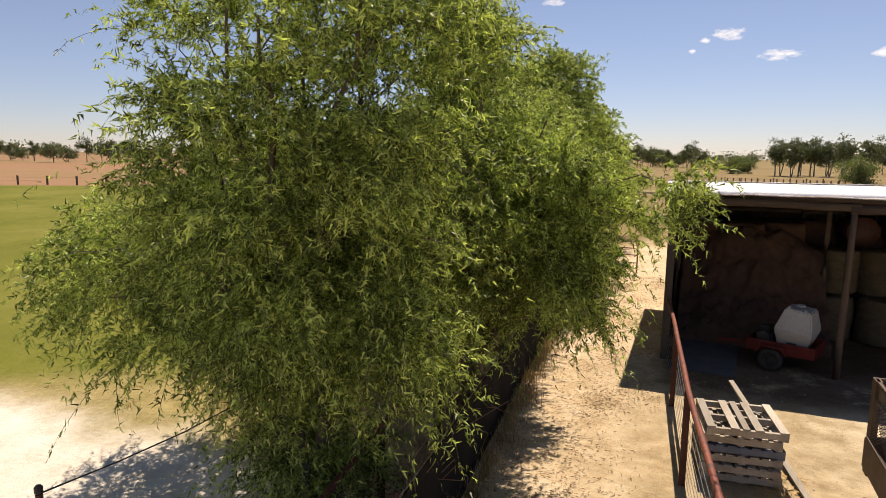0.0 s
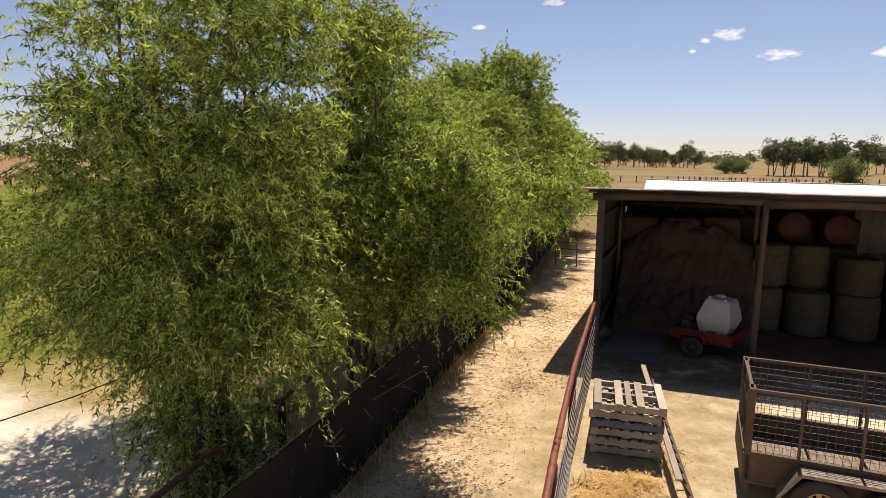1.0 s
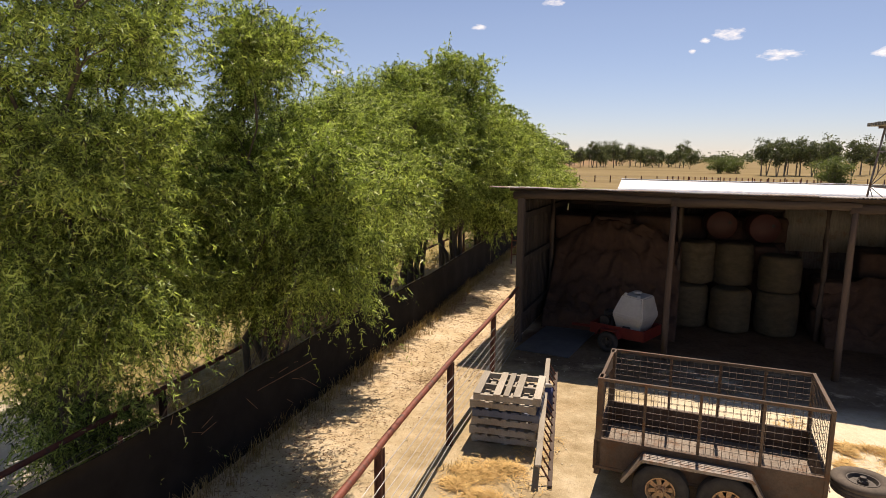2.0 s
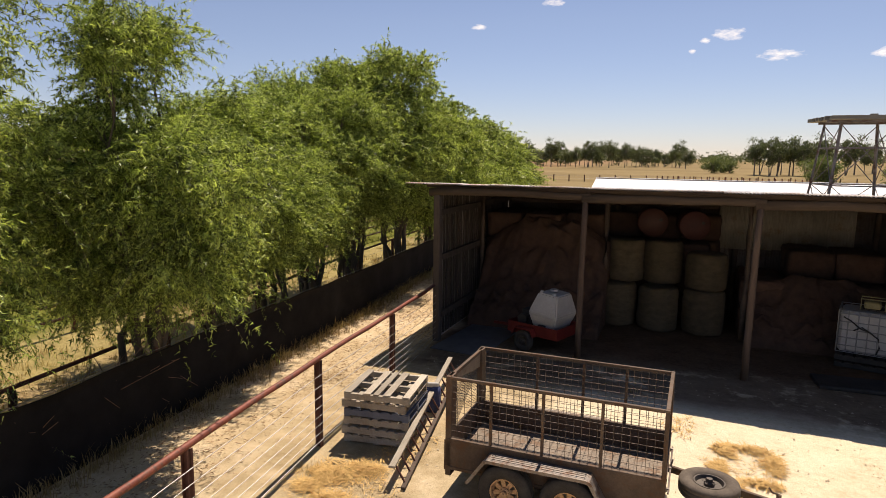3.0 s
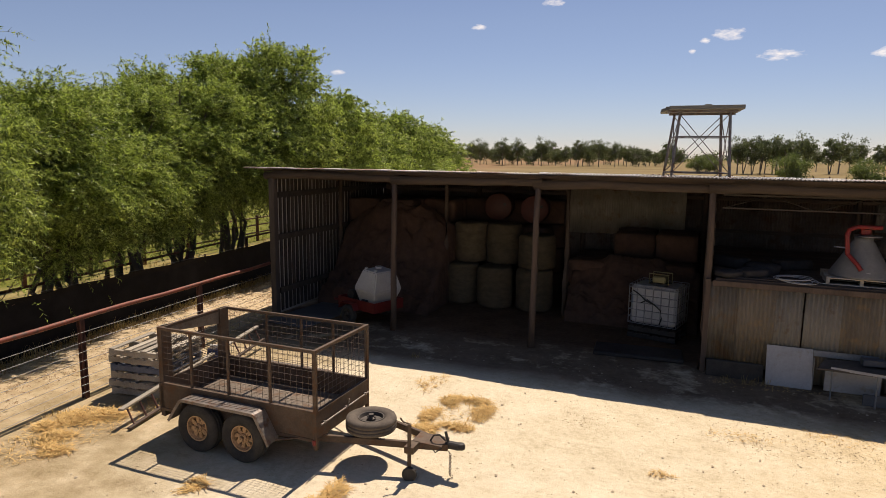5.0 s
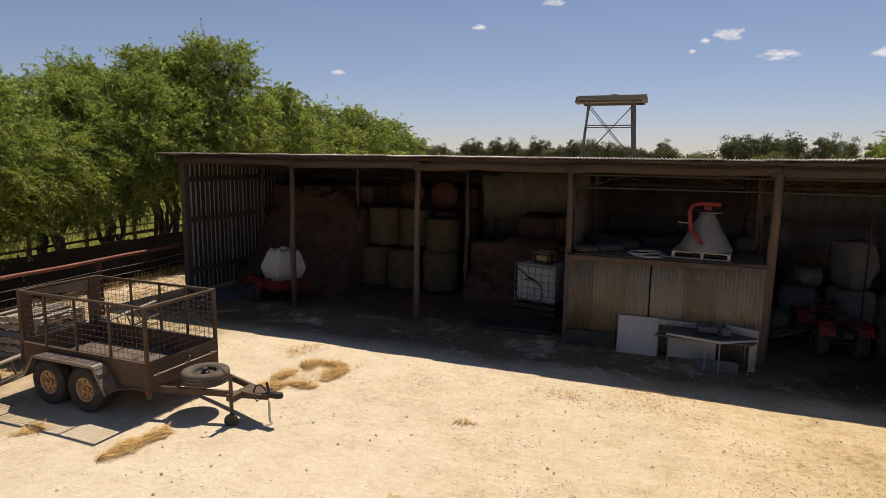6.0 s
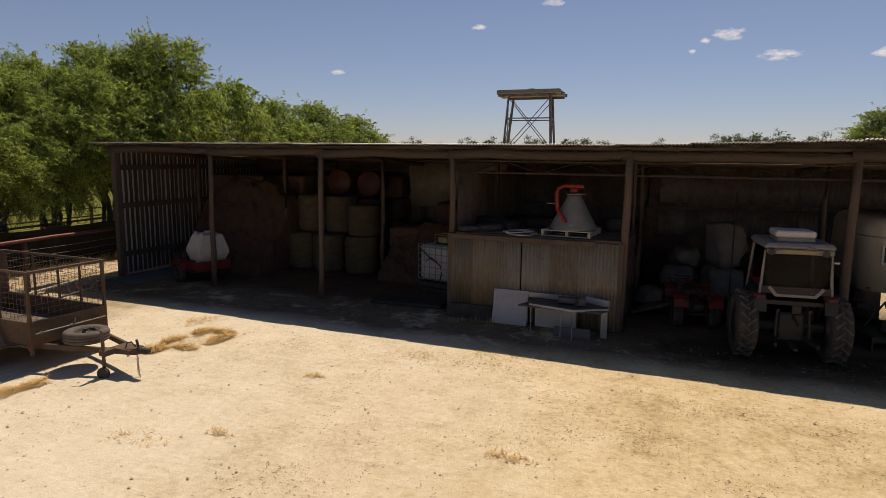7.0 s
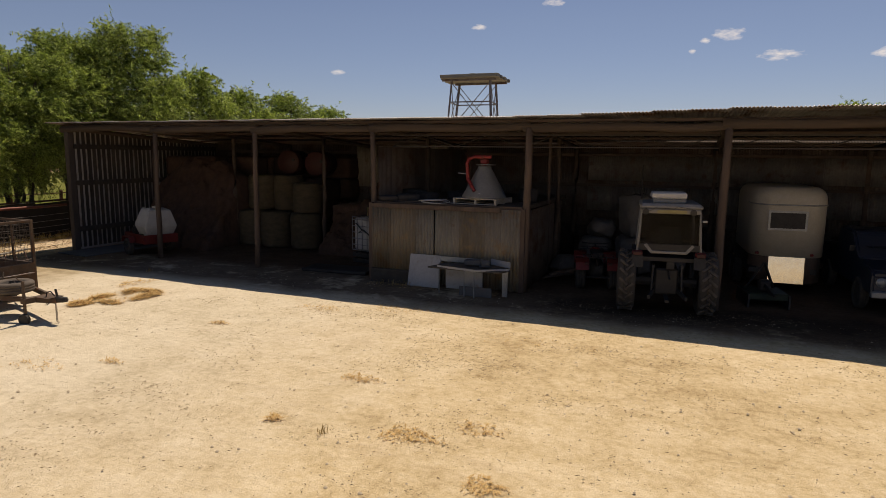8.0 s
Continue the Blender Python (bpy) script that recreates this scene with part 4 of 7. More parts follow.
def spoke_rim_bm(bead, w, spokes=8):
    """A steel spoke rim round y with its face towards -y."""
    h = w / 2 * 0.78
    bm = lathe([(bead + 0.004, -h), (bead + 0.014, -h * 0.95), (bead - 0.01, -h * 0.8), (bead - 0.025, -h * 0.3), (bead - 0.03, h * 0.3), (bead + 0.004, h), (bead - 0.012, h), (bead - 0.045, h * 0.2), (bead - 0.04, -h * 0.4), (bead - 0.025, -h)], 32, m=pose(0, 0, 0, 90, 0, 0), closed=True)
    for k in range(spokes):
        a = 360 * k / spokes
        bar_bm = extrude_outline([(0.05, -0.028), (bead - 0.03, -0.034), (bead - 0.03, 0.034), (0.05, 0.028)], 0.02, m=pose(0, -h * 0.45, 0, 0, a, 0))
        join(bm, bar_bm)
    lathe([(0.07, 0.0), (0.07, 0.03), (0.045, 0.045), (0.04, 0.09), (0.0, 0.092)], 14, bm, pose(0, -h * 0.42, 0, 90, 0, 0))
    for k in range(6):
        a = 2 * math.pi * k / 6
        lathe([(0.011, 0), (0.011, 0.05), (0.0, 0.052)], 6, bm, Matrix.Translation((0.055 * math.cos(a), -h * 0.42, 0.055 * math.sin(a))) @ pose(0, 0, 0, 90, 0, 0))
    return bm


def wheel_meshes(r, w, bead, rim_mat):
    return finish("tyre", tyre_bm(r, w, bead), M_RUBBER, True), finish("rim", spoke_rim_bm(bead, w), rim_mat)


def add_wheel(parent, meshes, m, name="wheel"):
    tyre = part(name, meshes[0], M_RUBBER, parent, "dusty black rubber tyre", at=m)
    part("rim", meshes[1], M_RIM, tyre, "bronze painted spoke rim")
    return tyre


def build_trailer():
    tr = thing("box_trailer", pose(5.35, 9.46, -0.03, 0, 0, -0.5), "rusty tandem box trailer with mesh cage on the sand", "trailer")
    L, W = 1.49, 0.775
    F, P, T = 0.56, 0.92, 1.85
    part("tray_floor", box(-L + 0.01, L - 0.01, -W + 0.01, W - 0.01, F - 0.03, F), M_TRAYFLOOR, tr, "worn pale steel tray floor")
    for y in (-W, W - 0.035):
        side = box(-L, L, y, y + 0.035, F - 0.06, P, bevel=0.004)
        part("side_panel", side, M_TRAILER, tr)
        part("side_capping", box(-L, L, y - 0.012, y + 0.047, P - 0.03, P + 0.012, bevel=0.004), M_TRAILER, tr)
        part("side_foot_rail", box(-L, L, y - 0.008, y + 0.043, F - 0.10, F - 0.05, bevel=0.004), M_TRAILER, tr)
    front = box(L - 0.035, L, -W + 0.04, W - 0.04, F - 0.06, P, bevel=0.004)
    part("front_capping", box(L - 0.04, L + 0.012, -W + 0.04, W - 0.04, P - 0.03, P + 0.012), M_TRAILER, tr)
    part("front_panel", front, M_TRAILER, tr, "light brown steel front panel")
    latch = pipe([(L + 0.035, -0.70, 0.72), (L + 0.035, 0.70, 0.72)], 0.012)
    for y in (-0.6, 0.0, 0.6):
        box(L, L + 0.05, y - 0.02, y + 0.02, 0.70, 0.74, latch)
    pipe([(L + 0.035, 0.05, 0.72), (L + 0.06, 0.05, 0.84)], 0.012, latch)
    part("latch_bar", latch, M_GUARD, tr)
    # cage: posts, top rails, mesh
    for x in (-L + 0.025, L - 0.025):
        for y in (-W + 0.02, W - 0.02):
            if x < 0:
                inner = y - math.copysign(0.17, y)
                part("corner_post", box(-L - 0.012, -L + 0.075, min(y, inner) - 0.02, max(y, inner) + 0.02, 0.36, T, bevel=0.005), M_TRAILER, tr, "broad rusty rear corner post")
            else:
                part("corner_post", box(x - 0.028, x + 0.028, y - 0.028, y + 0.028, 0.34, T, bevel=0.005), M_TRAILER, tr)
    for x in (-0.83, -0.10, 0.68):
        part("cage_post", box(x - 0.02, x + 0.02, -W + 0.002, -W + 0.037, P, T - 0.04, bevel=0.003), M_TRAILER, tr)
    for x in (-0.55, 0.18, 0.82):
        part("cage_post", box(x - 0.02, x + 0.02, W - 0.037, W - 0.002, P, T - 0.04, bevel=0.003), M_TRAILER, tr)
    for y in (-W + 0.02, W - 0.02):
        part("top_rail", box(-L + 0.055, L - 0.055, y - 0.022, y + 0.022, T - 0.044, T, bevel=0.005), M_TRAILER, tr)
    part("top_rail", box(L - 0.052, L, -W + 0.05, W - 0.05, T - 0.052, T, bevel=0.005), M_TRAILER, tr)
    part("top_rail", box(-L, -L + 0.052, -W + 0.05, W - 0.05, T - 0.052, T, bevel=0.005), M_TRAILER, tr)
    plate = extrude_outline([(-W + 0.05, T - 0.10), (W - 0.05, T - 0.30), (W - 0.05, T - 0.03), (-W + 0.05, T - 0.05)], 0.01, m=Matrix(((0, 1, 0, -L + 0.03), (1, 0, 0, 0), (0, 0, 1, 0), (0, 0, 0, 1))))
    part("rear_plate", plate, M_TRAYFLOOR, tr, "pale steel plate along the rear top")
    side_mesh = wire_grid(-L + 0.05, L - 0.05, P + 0.02, T - 0.05, 29, 10)
    part("mesh_panel", side_mesh, M_MESHWIRE, tr, at=pose(0, -W + 0.045, 0))
    part("mesh_panel", side_mesh, M_MESHWIRE, tr, at=pose(0, W - 0.045, 0))
    part("mesh_panel", wire_grid(-W + 0.05, W - 0.05, P + 0.02, T - 0.05, 14, 10), M_MESHWIRE, tr, at=pose(L - 0.03, 0, 0, 0, 0, 90))
    gate = part("rear_gate", bar((-L - 0.01, -W + 0.06, P), (-L - 0.01, W - 0.06, P), 0.04, 0.04), M_TRAILER, tr)
    part("expanded_mesh", diamond_grid(-W + 0.21, W - 0.21, P + 0.02, T - 0.27), M_MESHWIRE, gate, "rusty expanded steel mesh", at=pose(-L - 0.01, 0, 0, 0, 0, 90))
    part("rear_sill", box(-L - 0.03, -L, -W, W, F - 0.12, P - 0.02, bevel=0.005), M_TRAILER, tr)
    # chassis, axles, wheels, guards
    for y in (-0.5, 0.5):
        part("chassis_rail", box(-L + 0.05, L - 0.02, y - 0.03, y + 0.03, F - 0.14, F - 0.035), M_TRAILER, tr)
    tyre, rim = wheel_meshes(0.385, 0.22, 0.20, M_RIM)
    for x in (-0.55, 0.31):
        part("axle", pipe([(x, -W - 0.05, 0.37), (x, W + 0.05, 0.37)], 0.028), M_BLACK, tr)
        spring = pipe([(x - 0.3, -0.6, 0.42), (x, -0.6, 0.35), (x + 0.3, -0.6, 0.42)], 0.022)
        part("leaf_spring", spring, M_BLACK, tr)
        add_wheel(tr, (tyre, rim), pose(x, -W - 0.125, 0.395, 0, 20 * x, 0))
        add_wheel(tr, (tyre, rim), pose(x, W + 0.125, 0.395, 0, 33 * x, 180))
    for s in (-1, 1):
        y0, y1 = s * (W + 0.005), s * (W + 0.26)
        ya, yb = min(y0, y1), max(y0, y1)
        line = [(-1.08, 0.47), (-0.83, 0.83), (-0.78, 0.845), (0.54, 0.845), (0.59, 0.83), (0.83, 0.41)]
        outline = line + [(x * 0.985 - 0.002, z - 0.012) for x, z in reversed(line)]
        guard = extrude_outline(outline, yb - ya, m=Matrix.Translation((0, ya, 0)))
        yo = y1
        for (xa, za), (xb, zb) in zip(line, line[1:]):
            bar((xa, yo, za - 0.02), (xb, yo, zb - 0.02), 0.012, 0.045, guard)
        for yy in (0.3, 0.5, 0.7):
            box(-0.77, 0.53, ya + (yb - ya) * yy - 0.008, ya + (yb - ya) * yy + 0.008, 0.844, 0.852, guard)
        part("mudguard", guard, M_GUARD, tr, "pale grey ribbed steel mudguard")
        part("guard_stay", pipe([(0.86, s * (W + 0.13), 0.45), (1.3, s * (W - 0.05), 0.50)], 0.015), M_TRAILER, tr)
    # drawbar, spare wheel, jockey stand, coupling, chain
    tip = Vector((3.27, -0.06, 0.44))
    for s in (-1, 1):
        part("drawbar", bar((L - 0.35, s * 0.66, 0.46), tip + Vector((0, s * 0.03, 0)), 0.055, 0.10, bevel=0.005), M_TRAILER, tr)
    part("drawbar_plate", box(2.75, 3.22, -0.22, 0.10, 0.485, 0.50), M_TRAILER, tr)
    spare = part("spare_wheel", finish("tyre", tyre_bm(0.385, 0.22, 0.20), M_DUSTTYRE, True), M_DUSTTYRE, tr, "dusty spare tyre lying flat on the drawbar", at=pose(2.02, -0.10, 0.61, 90, 0, 12))
    part("rim", finish("rim", spoke_rim_bm(0.195, 0.22, 5), M_RIMGREY), M_RIMGREY, spare, "dark dusty steel rim", at=pose(0, 0, 0, 0, 0, 180))
    part("rim_plate", lathe([(0.0, -0.006), (0.185, -0.006), (0.185, 0.006), (0.0, 0.006)], 20, m=pose(0, 0.03, 0, 90, 0, 0)), M_RIMGREY, spare)
    part("spare_bracket", box(1.9, 2.06, -0.16, 0.0, 0.46, 0.56), M_TRAILER, tr)
    stand = pipe([(2.80, -0.40, 0.10), (2.80, -0.40, 0.84)], 0.03)
    pipe([(2.80, -0.40, 0.84), (2.72, -0.43, 0.87), (2.68, -0.45, 0.93)], 0.012, stand)
    box(2.73, 2.87, -0.43, -0.20, 0.40, 0.50, stand)
    stand_ob = part("jockey_stand", stand, M_TRAILER, tr)
    part("jockey_wheel", lathe([(0.03, -0.035), (0.10, -0.035), (0.11, 0), (0.10, 0.035), (0.03, 0.035)], 18, m=pose(2.82, -0.44, 0.10, 90, 0, 20)), M_RUBBER, stand_ob)
    part("jockey_fork", bar((2.80, -0.40, 0.22), (2.82, -0.36, 0.06), 0.05, 0.02), M_TRAILER, stand_ob)
    cup = box(3.22, 3.45, -0.11, -0.01, 0.42, 0.52, bevel=0.02)
    lathe([(0.055, -0.03), (0.065, 0.0), (0.05, 0.05), (0.0, 0.06)], 12, cup, pose(3.46, -0.06, 0.47))
    pipe([(3.26, -0.06, 0.52), (3.22, -0.06, 0.66)], 0.022, cup)
    part("coupling", cup, M_BLACK, tr, "dark cast tow coupling")
    cable = pipe([(3.0, -0.1, 0.5), (3.06, -0.12, 0.60), (3.15, -0.11, 0.62), (3.24, -0.1, 0.54)], 0.013, n=6)
    pipe([(3.0, -0.14, 0.45), (3.10, -0.16, 0.36), (3.2, -0.14, 0.44)], 0.01, cable, 6)
    part("brake_cable", cable, M_BLACK, tr)
    chain = part("safety_chain", pipe([(3.30, -0.14, 0.42), (3.32, -0.15, 0.38)], 0.008, n=6), M_GUARD, tr)
    link = finish("chain_link", ring(0.02, 0.005, 8, 5), M_GUARD)
    for k in range(13):
        z = 0.37 - 0.027 * k
        x = 3.33 + (0.0 if z > 0.05 else 0.03 * (k - 11))
        part("chain_link", link, M_GUARD, chain, at=pose(x, -0.15, max(z, 0.03), 90, 0, 90 * (k % 2)))
    lamp = part("tail_lamp", box(L - 0.06, L - 0.005, -W - 0.025, -W - 0.002, 0.42, 0.50, bevel=0.005), M_RED, tr, "red side lamp")
    return tr


build_trailer()


def straw_pile(name, blades, spots, seed, label, height=0.06, size=0.12):
    """Loose straw: many bent stalks scattered over oval spots (x, y, rx, ry, share)."""
    rng = np.random.default_rng(seed)
    share = np.array([s[4] for s in spots], float)
    pick = rng.choice(len(spots), blades, p=share / share.sum())
    sp = np.array([s[:4] for s in spots])[pick]
    a, r = rng.uniform(0, 2 * np.pi, blades), np.sqrt(rng.random(blades))
    edge = 1 + 0.25 * np.sin(3 * a + seed)
    p = np.stack([sp[:, 0] + sp[:, 2] * r * np.cos(a) * edge, sp[:, 1] + sp[:, 3] * r * np.sin(a) * edge, height * rng.random(blades) * (1.05 - r)], 1)
    h = rng.uniform(0, 2 * np.pi, blades)
    d = np.stack([np.cos(h), np.sin(h), rng.normal(0.1, 0.22, blades)], 1) * size * rng.uniform(0.4, 1.3, blades)[:, None]
    w = np.stack([-np.sin(h), np.cos(h), rng.normal(0, 0.15, blades)], 1) * 0.0055
    mid = p + d * 0.5 + np.array([0, 0, 0.012])
    v = np.stack([p - w, p + w, mid + w, p + d + w * 0.4, p + d - w * 0.4, mid - w], 1)
    v[..., 2] = np.maximum(v[..., 2], 0.0) + 0.004
    v = v.reshape(-1, 3)
    i = np.arange(blades) * 6
    f = np.concatenate([np.stack([i, i + 1, i + 2, i + 5], 1), np.stack([i + 5, i + 2, i + 3, i + 4], 1)])
    return tagged(new(name, mesh_from(name, v, f, M_STRAW)), label, "straw", kind="stuff")


straw_pile("straw_scatter", 4600, [(7.72, 10.5, 0.22, 0.22, 3), (7.58, 11.1, 0.12, 0.34, 2.2), (7.7, 11.9, 0.16, 0.26, 1.8), (8.1, 12.05, 0.36, 0.12, 1.8), (8.42, 11.6, 0.16, 0.34, 2.2), (8.2, 10.85, 0.30, 0.10, 1.3), (8.0, 11.3, 0.55, 0.6, 0.5), (7.0, 12.6, 0.25, 0.5, 0.4)], 5, "loose golden straw spilled on the sand")
straw_pile("straw_heap", 5200, [(1.98, 8.55, 0.30, 0.20, 2.4), (2.42, 8.92, 0.24, 0.16, 1.8), (2.2, 8.75, 0.5, 0.35, 1.0), (1.85, 8.15, 0.22, 0.16, 0.9), (2.35, 7.95, 0.26, 0.2, 1.0), (2.75, 7.6, 0.3, 0.16, 0.8), (2.3, 8.0, 0.8, 0.9, 0.8), (2.7, 9.6, 0.4, 0.9, 0.4)], 6, "loose golden straw heap beside the pallets", 0.07, 0.13)
straw_pile("straw_trail", 1250, [(7.30, 7.75, 0.17, 0.32, 1), (7.36, 8.25, 0.15, 0.3, 1), (5.5, 7.66, 0.16, 0.2, 0.5)], 7, "thin trail of dry straw on the sand", 0.02)
straw_pile("straw_litter", 1300, [(17, 7.52, 0.38, 0.19, 1.4), (15.53, 8.97, 0.32, 0.14, 0.7), (15.22, 7.31, 0.11, 0.09, 0.5), (18.15, 6.77, 0.22, 0.17, 0.7), (17.73, 8.04, 0.32, 0.2, 0.5), (11.5, 10.55, 0.19, 0.1, 0.4), (11.56, 8.05, 0.22, 0.1, 0.4), (10.65, 7.48, 0.48, 0.27, 0.4), (14.3, 12.9, 0.8, 0.27, 0.6), (12.7, 12.4, 0.64, 0.24, 0.6), (17.4, 11.8, 0.96, 0.34, 0.5), (13.1, 15.1, 0.96, 0.26, 0.8)], 8, "scattered wisps of dry straw", 0.01, 0.07)

# ---- pallets and ladder ----


def build_pallet(m, mat, label, missing=()):
    p = thing("pallet", m, label, "pallet", "stacked pallets")
    for k in range(7):
        if k in missing:
            continue
        x = -0.583 + k * (1.166 - 0.125) / 6
        part("top_board", box(x, x + (0.125 if k % 2 == 0 else 0.10), -0.583, 0.583, 0.128, 0.15, bevel=0.003), mat, p)
    for y in (-0.583, -0.06, 0.52):
        part("bearer", box(-0.583, 0.583, y, y + 0.063, 0.026, 0.126, bevel=0.003), mat, p)
    for x in (-0.583, -0.05, 0.47):
        part("bottom_board", box(x, x + 0.11, -0.583, 0.583, 0.003, 0.024, bevel=0.003), mat, p)
    return p


rnd = random.Random(12)
for k in range(6):
    mat = M_PALLETBLUE if k == 3 else M_PALLET
    label = "blue-grey weathered pallet in the stack" if k == 3 else ("pale weathered timber pallet on top of the stack" if k == 5 else "weathered timber pallet in a stack")
    build_pallet(pose(2.09 + rnd.uniform(-0.03, 0.03), 10.30 + rnd.uniform(-0.03, 0.03), -0.01 + 0.155 * k, 0, 0, 6.5 + rnd.uniform(-2.5, 2.5)), mat, label, (1, 5) if k == 5 else ())


def build_ladder():
    """Timber ladder on its edge, its far end propped on the pallets."""
    lad = thing("timber_ladder", pose(0, 0, 0), "long pale timber ladder on its edge beside the pallets", "ladder")
    a, b = Vector((3.02, 8.62, 0.31)), Vector((2.16, 13.25, 0.47))
    low = Vector((0.20, -0.03, -0.28))
    part("rail", bar(a, b, 0.10, 0.04, bevel=0.006), M_PALLET, lad, "sun-bleached timber rail")
    part("rail", bar(a + low, b + low, 0.07, 0.04, bevel=0.006), M_BEAM, lad)
    for k in range(15):
        p = a.lerp(b, 0.03 + 0.067 * k)
        part("rung", pipe([p, p + low], 0.016, n=7), M_RUSTPOST, lad)


build_ladder()

# ---- pipe rail fence along the lane ----


def fence_x(y):
    return float(np.interp(y, (-4, 6.3, 9.2, 14.3, 15.7), (2.86, 1.62, 1.31, 0.92, 0.76)))


def build_fence():
    f = thing("pipe_rail_fence", pose(0, 0, 0), "rust-red pipe rail fence with wires beside the lane", "fence")
    ys = (-3.9, -0.6, 2.7, 6.05, 9.33, 12.6)
    top = 1.54
    pts = [(fence_x(y), y, top + 0.01 * math.sin(y * 2)) for y in np.linspace(-4, 15.6, 20)]
    part("top_rail", pipe(pts, 0.045, n=10), M_RUSTPIPE, f, "rust-red steel pipe rail", True)
    for y in ys:
        x = fence_x(y)
        post = box(x - 0.05, x + 0.05, y - 0.008, y + 0.008, -0.1, top - 0.03)
        box(x - 0.05, x - 0.038, y - 0.045, y + 0.045, -0.1, top - 0.03, post)
        box(x + 0.038, x + 0.05, y - 0.045, y + 0.045, -0.1, top - 0.03, post)
        part("post", post, M_RUSTPOST, f)
    for z in (0.12, 0.27, 0.42, 0.57, 0.73, 0.9, 1.08, 1.27):
        pts = [(fence_x(y) + 0.055, y, z - 0.012 * math.sin((y + 4) * 0.95) ** 2) for y in np.linspace(-4, 15.6, 40)]
        part("wire", pipe(pts, 0.0055, n=5), M_WIRE, f)
    return f


build_fence()


def build_second_fence():
    f = thing("paddock_rail_fence", pose(0, 0, 0), "rusty pipe rail fence among the willow trunks", "fence")

    def line(y):
        return -2.55 - 0.145 * (y - 6.0) if y < 20 else -4.58 - 0.10 * (y - 20)
    pts = [(line(y), y, 1.27) for y in np.linspace(3.0, 45, 24)]
    part("top_rail", pipe(pts, 0.04, n=8), M_RUSTPIPE, f)
    for k in range(12):
        y = 3.3 + 3.6 * k
        part("post", box(line(y) - 0.045, line(y) + 0.045, y - 0.045, y + 0.045, -0.1, 1.24, bevel=0.006), M_RUSTPOST, f)
    for z in (0.35, 0.65, 0.95):
        part("wire", pipe([(line(y) - 0.05, y, z) for y in np.linspace(3.0, 45, 24)], 0.005, n=5), M_WIRE, f)


build_second_fence()


def build_rails():
    """Dark timber rail fence at the edge of the green paddock."""
    f = thing("timber_rail_fence", pose(0, 0, 0), "dark timber post and rail fence by the green paddock", "fence")
    for k in range(16):
        y = 12.5 + 2.6 * k
        x = -8.6 - 0.06 * (y - 12)
        part("post", box(x - 0.06, x + 0.06, y - 0.06, y + 0.06, -0.1, 1.35, bevel=0.01), M_RUSTPOST, f)
    for z in (0.45, 0.85, 1.22):
        part("rail", bar((-8.57, 11.5, z), (-11.0, 52, z), 0.11, 0.05), M_RUSTPOST, f)


build_rails()

# ---- black shade cloth along the lane ----


def cloth_x(y):
    return float(np.interp(y, (-3, 6.4, 9, 12.6, 18, 22.3, 38, 46), (-1.05, -1.62, -1.86, -2.14, -2.5, -3.0, -4.45, -5.3)))


def build_cloth():
    c = thing("shade_cloth_fence", pose(0, 0, 0), "black shade cloth screen fence along the willow row", "fence")
    ys = np.linspace(-2.5, 40, 260)
    rng = np.random.default_rng(3)
    cols = 9
    v = []
    for side in (0.0, 0.012):
        for i, y in enumerate(ys):
            sag = 0.03 * math.sin(y * 1.57) ** 2
            for k in range(cols):
                s = k / (cols - 1)
                x = cloth_x(y) + side + 0.025 * math.sin(y * 4.1 + 2 * s) * (1 - abs(2 * s - 1)) + 0.05 * math.sin(y * 0.8) * s * (1 - s)
                v.append((x, y, 0.0 + (1.38 - sag) * s))
    n = len(ys) * cols
    f = []
    for i in range(len(ys) - 1):
        for k in range(cols - 1):
            a = i * cols + k
            f.append((a, a + cols, a + cols + 1, a + 1))
            f.append((n + a, n + a + 1, n + a + cols + 1, n + a + cols))
        for k in (0, cols - 1):
            a = i * cols + k
            f.append((a, n + a, n + a + cols, a + cols))
    part("screen", mesh_from("screen", np.array(v), np.array(f), M_CLOTH, True), M_CLOTH, c)
    for k in range(12):
        y = -2.4 + 3.8 * k
        part("post", pipe([(cloth_x(y) - 0.06, y, -0.1), (cloth_x(y) - 0.06, y, 1.42)], 0.03), M_RUSTPOST, c)
    part("top_wire", pipe([(cloth_x(y) + 0.006, y, 1.40) for y in np.linspace(-2.5, 40, 30)], 0.005, n=5), M_WIRE, c)


build_cloth()


def dead_branches():
    """Dry prunings thrown against the willow side of the screen."""
    rng = np.random.default_rng(17)
    for k in range(11):
        y = 5.0 + 0.55 * k + rng.uniform(-0.3, 0.3)
        x = cloth_x(y) - rng.uniform(0.25, 0.6)
        foot = Vector((x, y, 0.0))
        tip = Vector((cloth_x(y + 1.2) - rng.uniform(0.02, 0.25), y + rng.uniform(0.7, 1.7), rng.uniform(1.25, 1.75)))
        pts = [foot.lerp(tip, i / 6) + Vector(rng.normal(0, 0.05, 3)) * (0 < i < 6) for i in range(7)]
        branch = thing("dead_branch", Matrix.Identity(4), "dry brown pruned branch leaning beside the shade cloth", "branch", "dead branches")
        part("stem", pipe(pts, 0.024, n=6, taper=0.008), M_DEADWOOD, branch, smooth=True)
        for j in range(7):
            p = pts[2 + j % 4].lerp(pts[3 + j % 4], rng.uniform(0, 1))
            d = Vector(rng.normal(0, 1, 3)) * 0.3 + Vector((0, 0.25, 0.15))
            part("twig", pipe([p, p + d * 0.5 + Vector(rng.normal(0, 0.03, 3)), p + d], 0.008, n=4, taper=0.004), M_DEADWOOD, branch)


dead_branches()


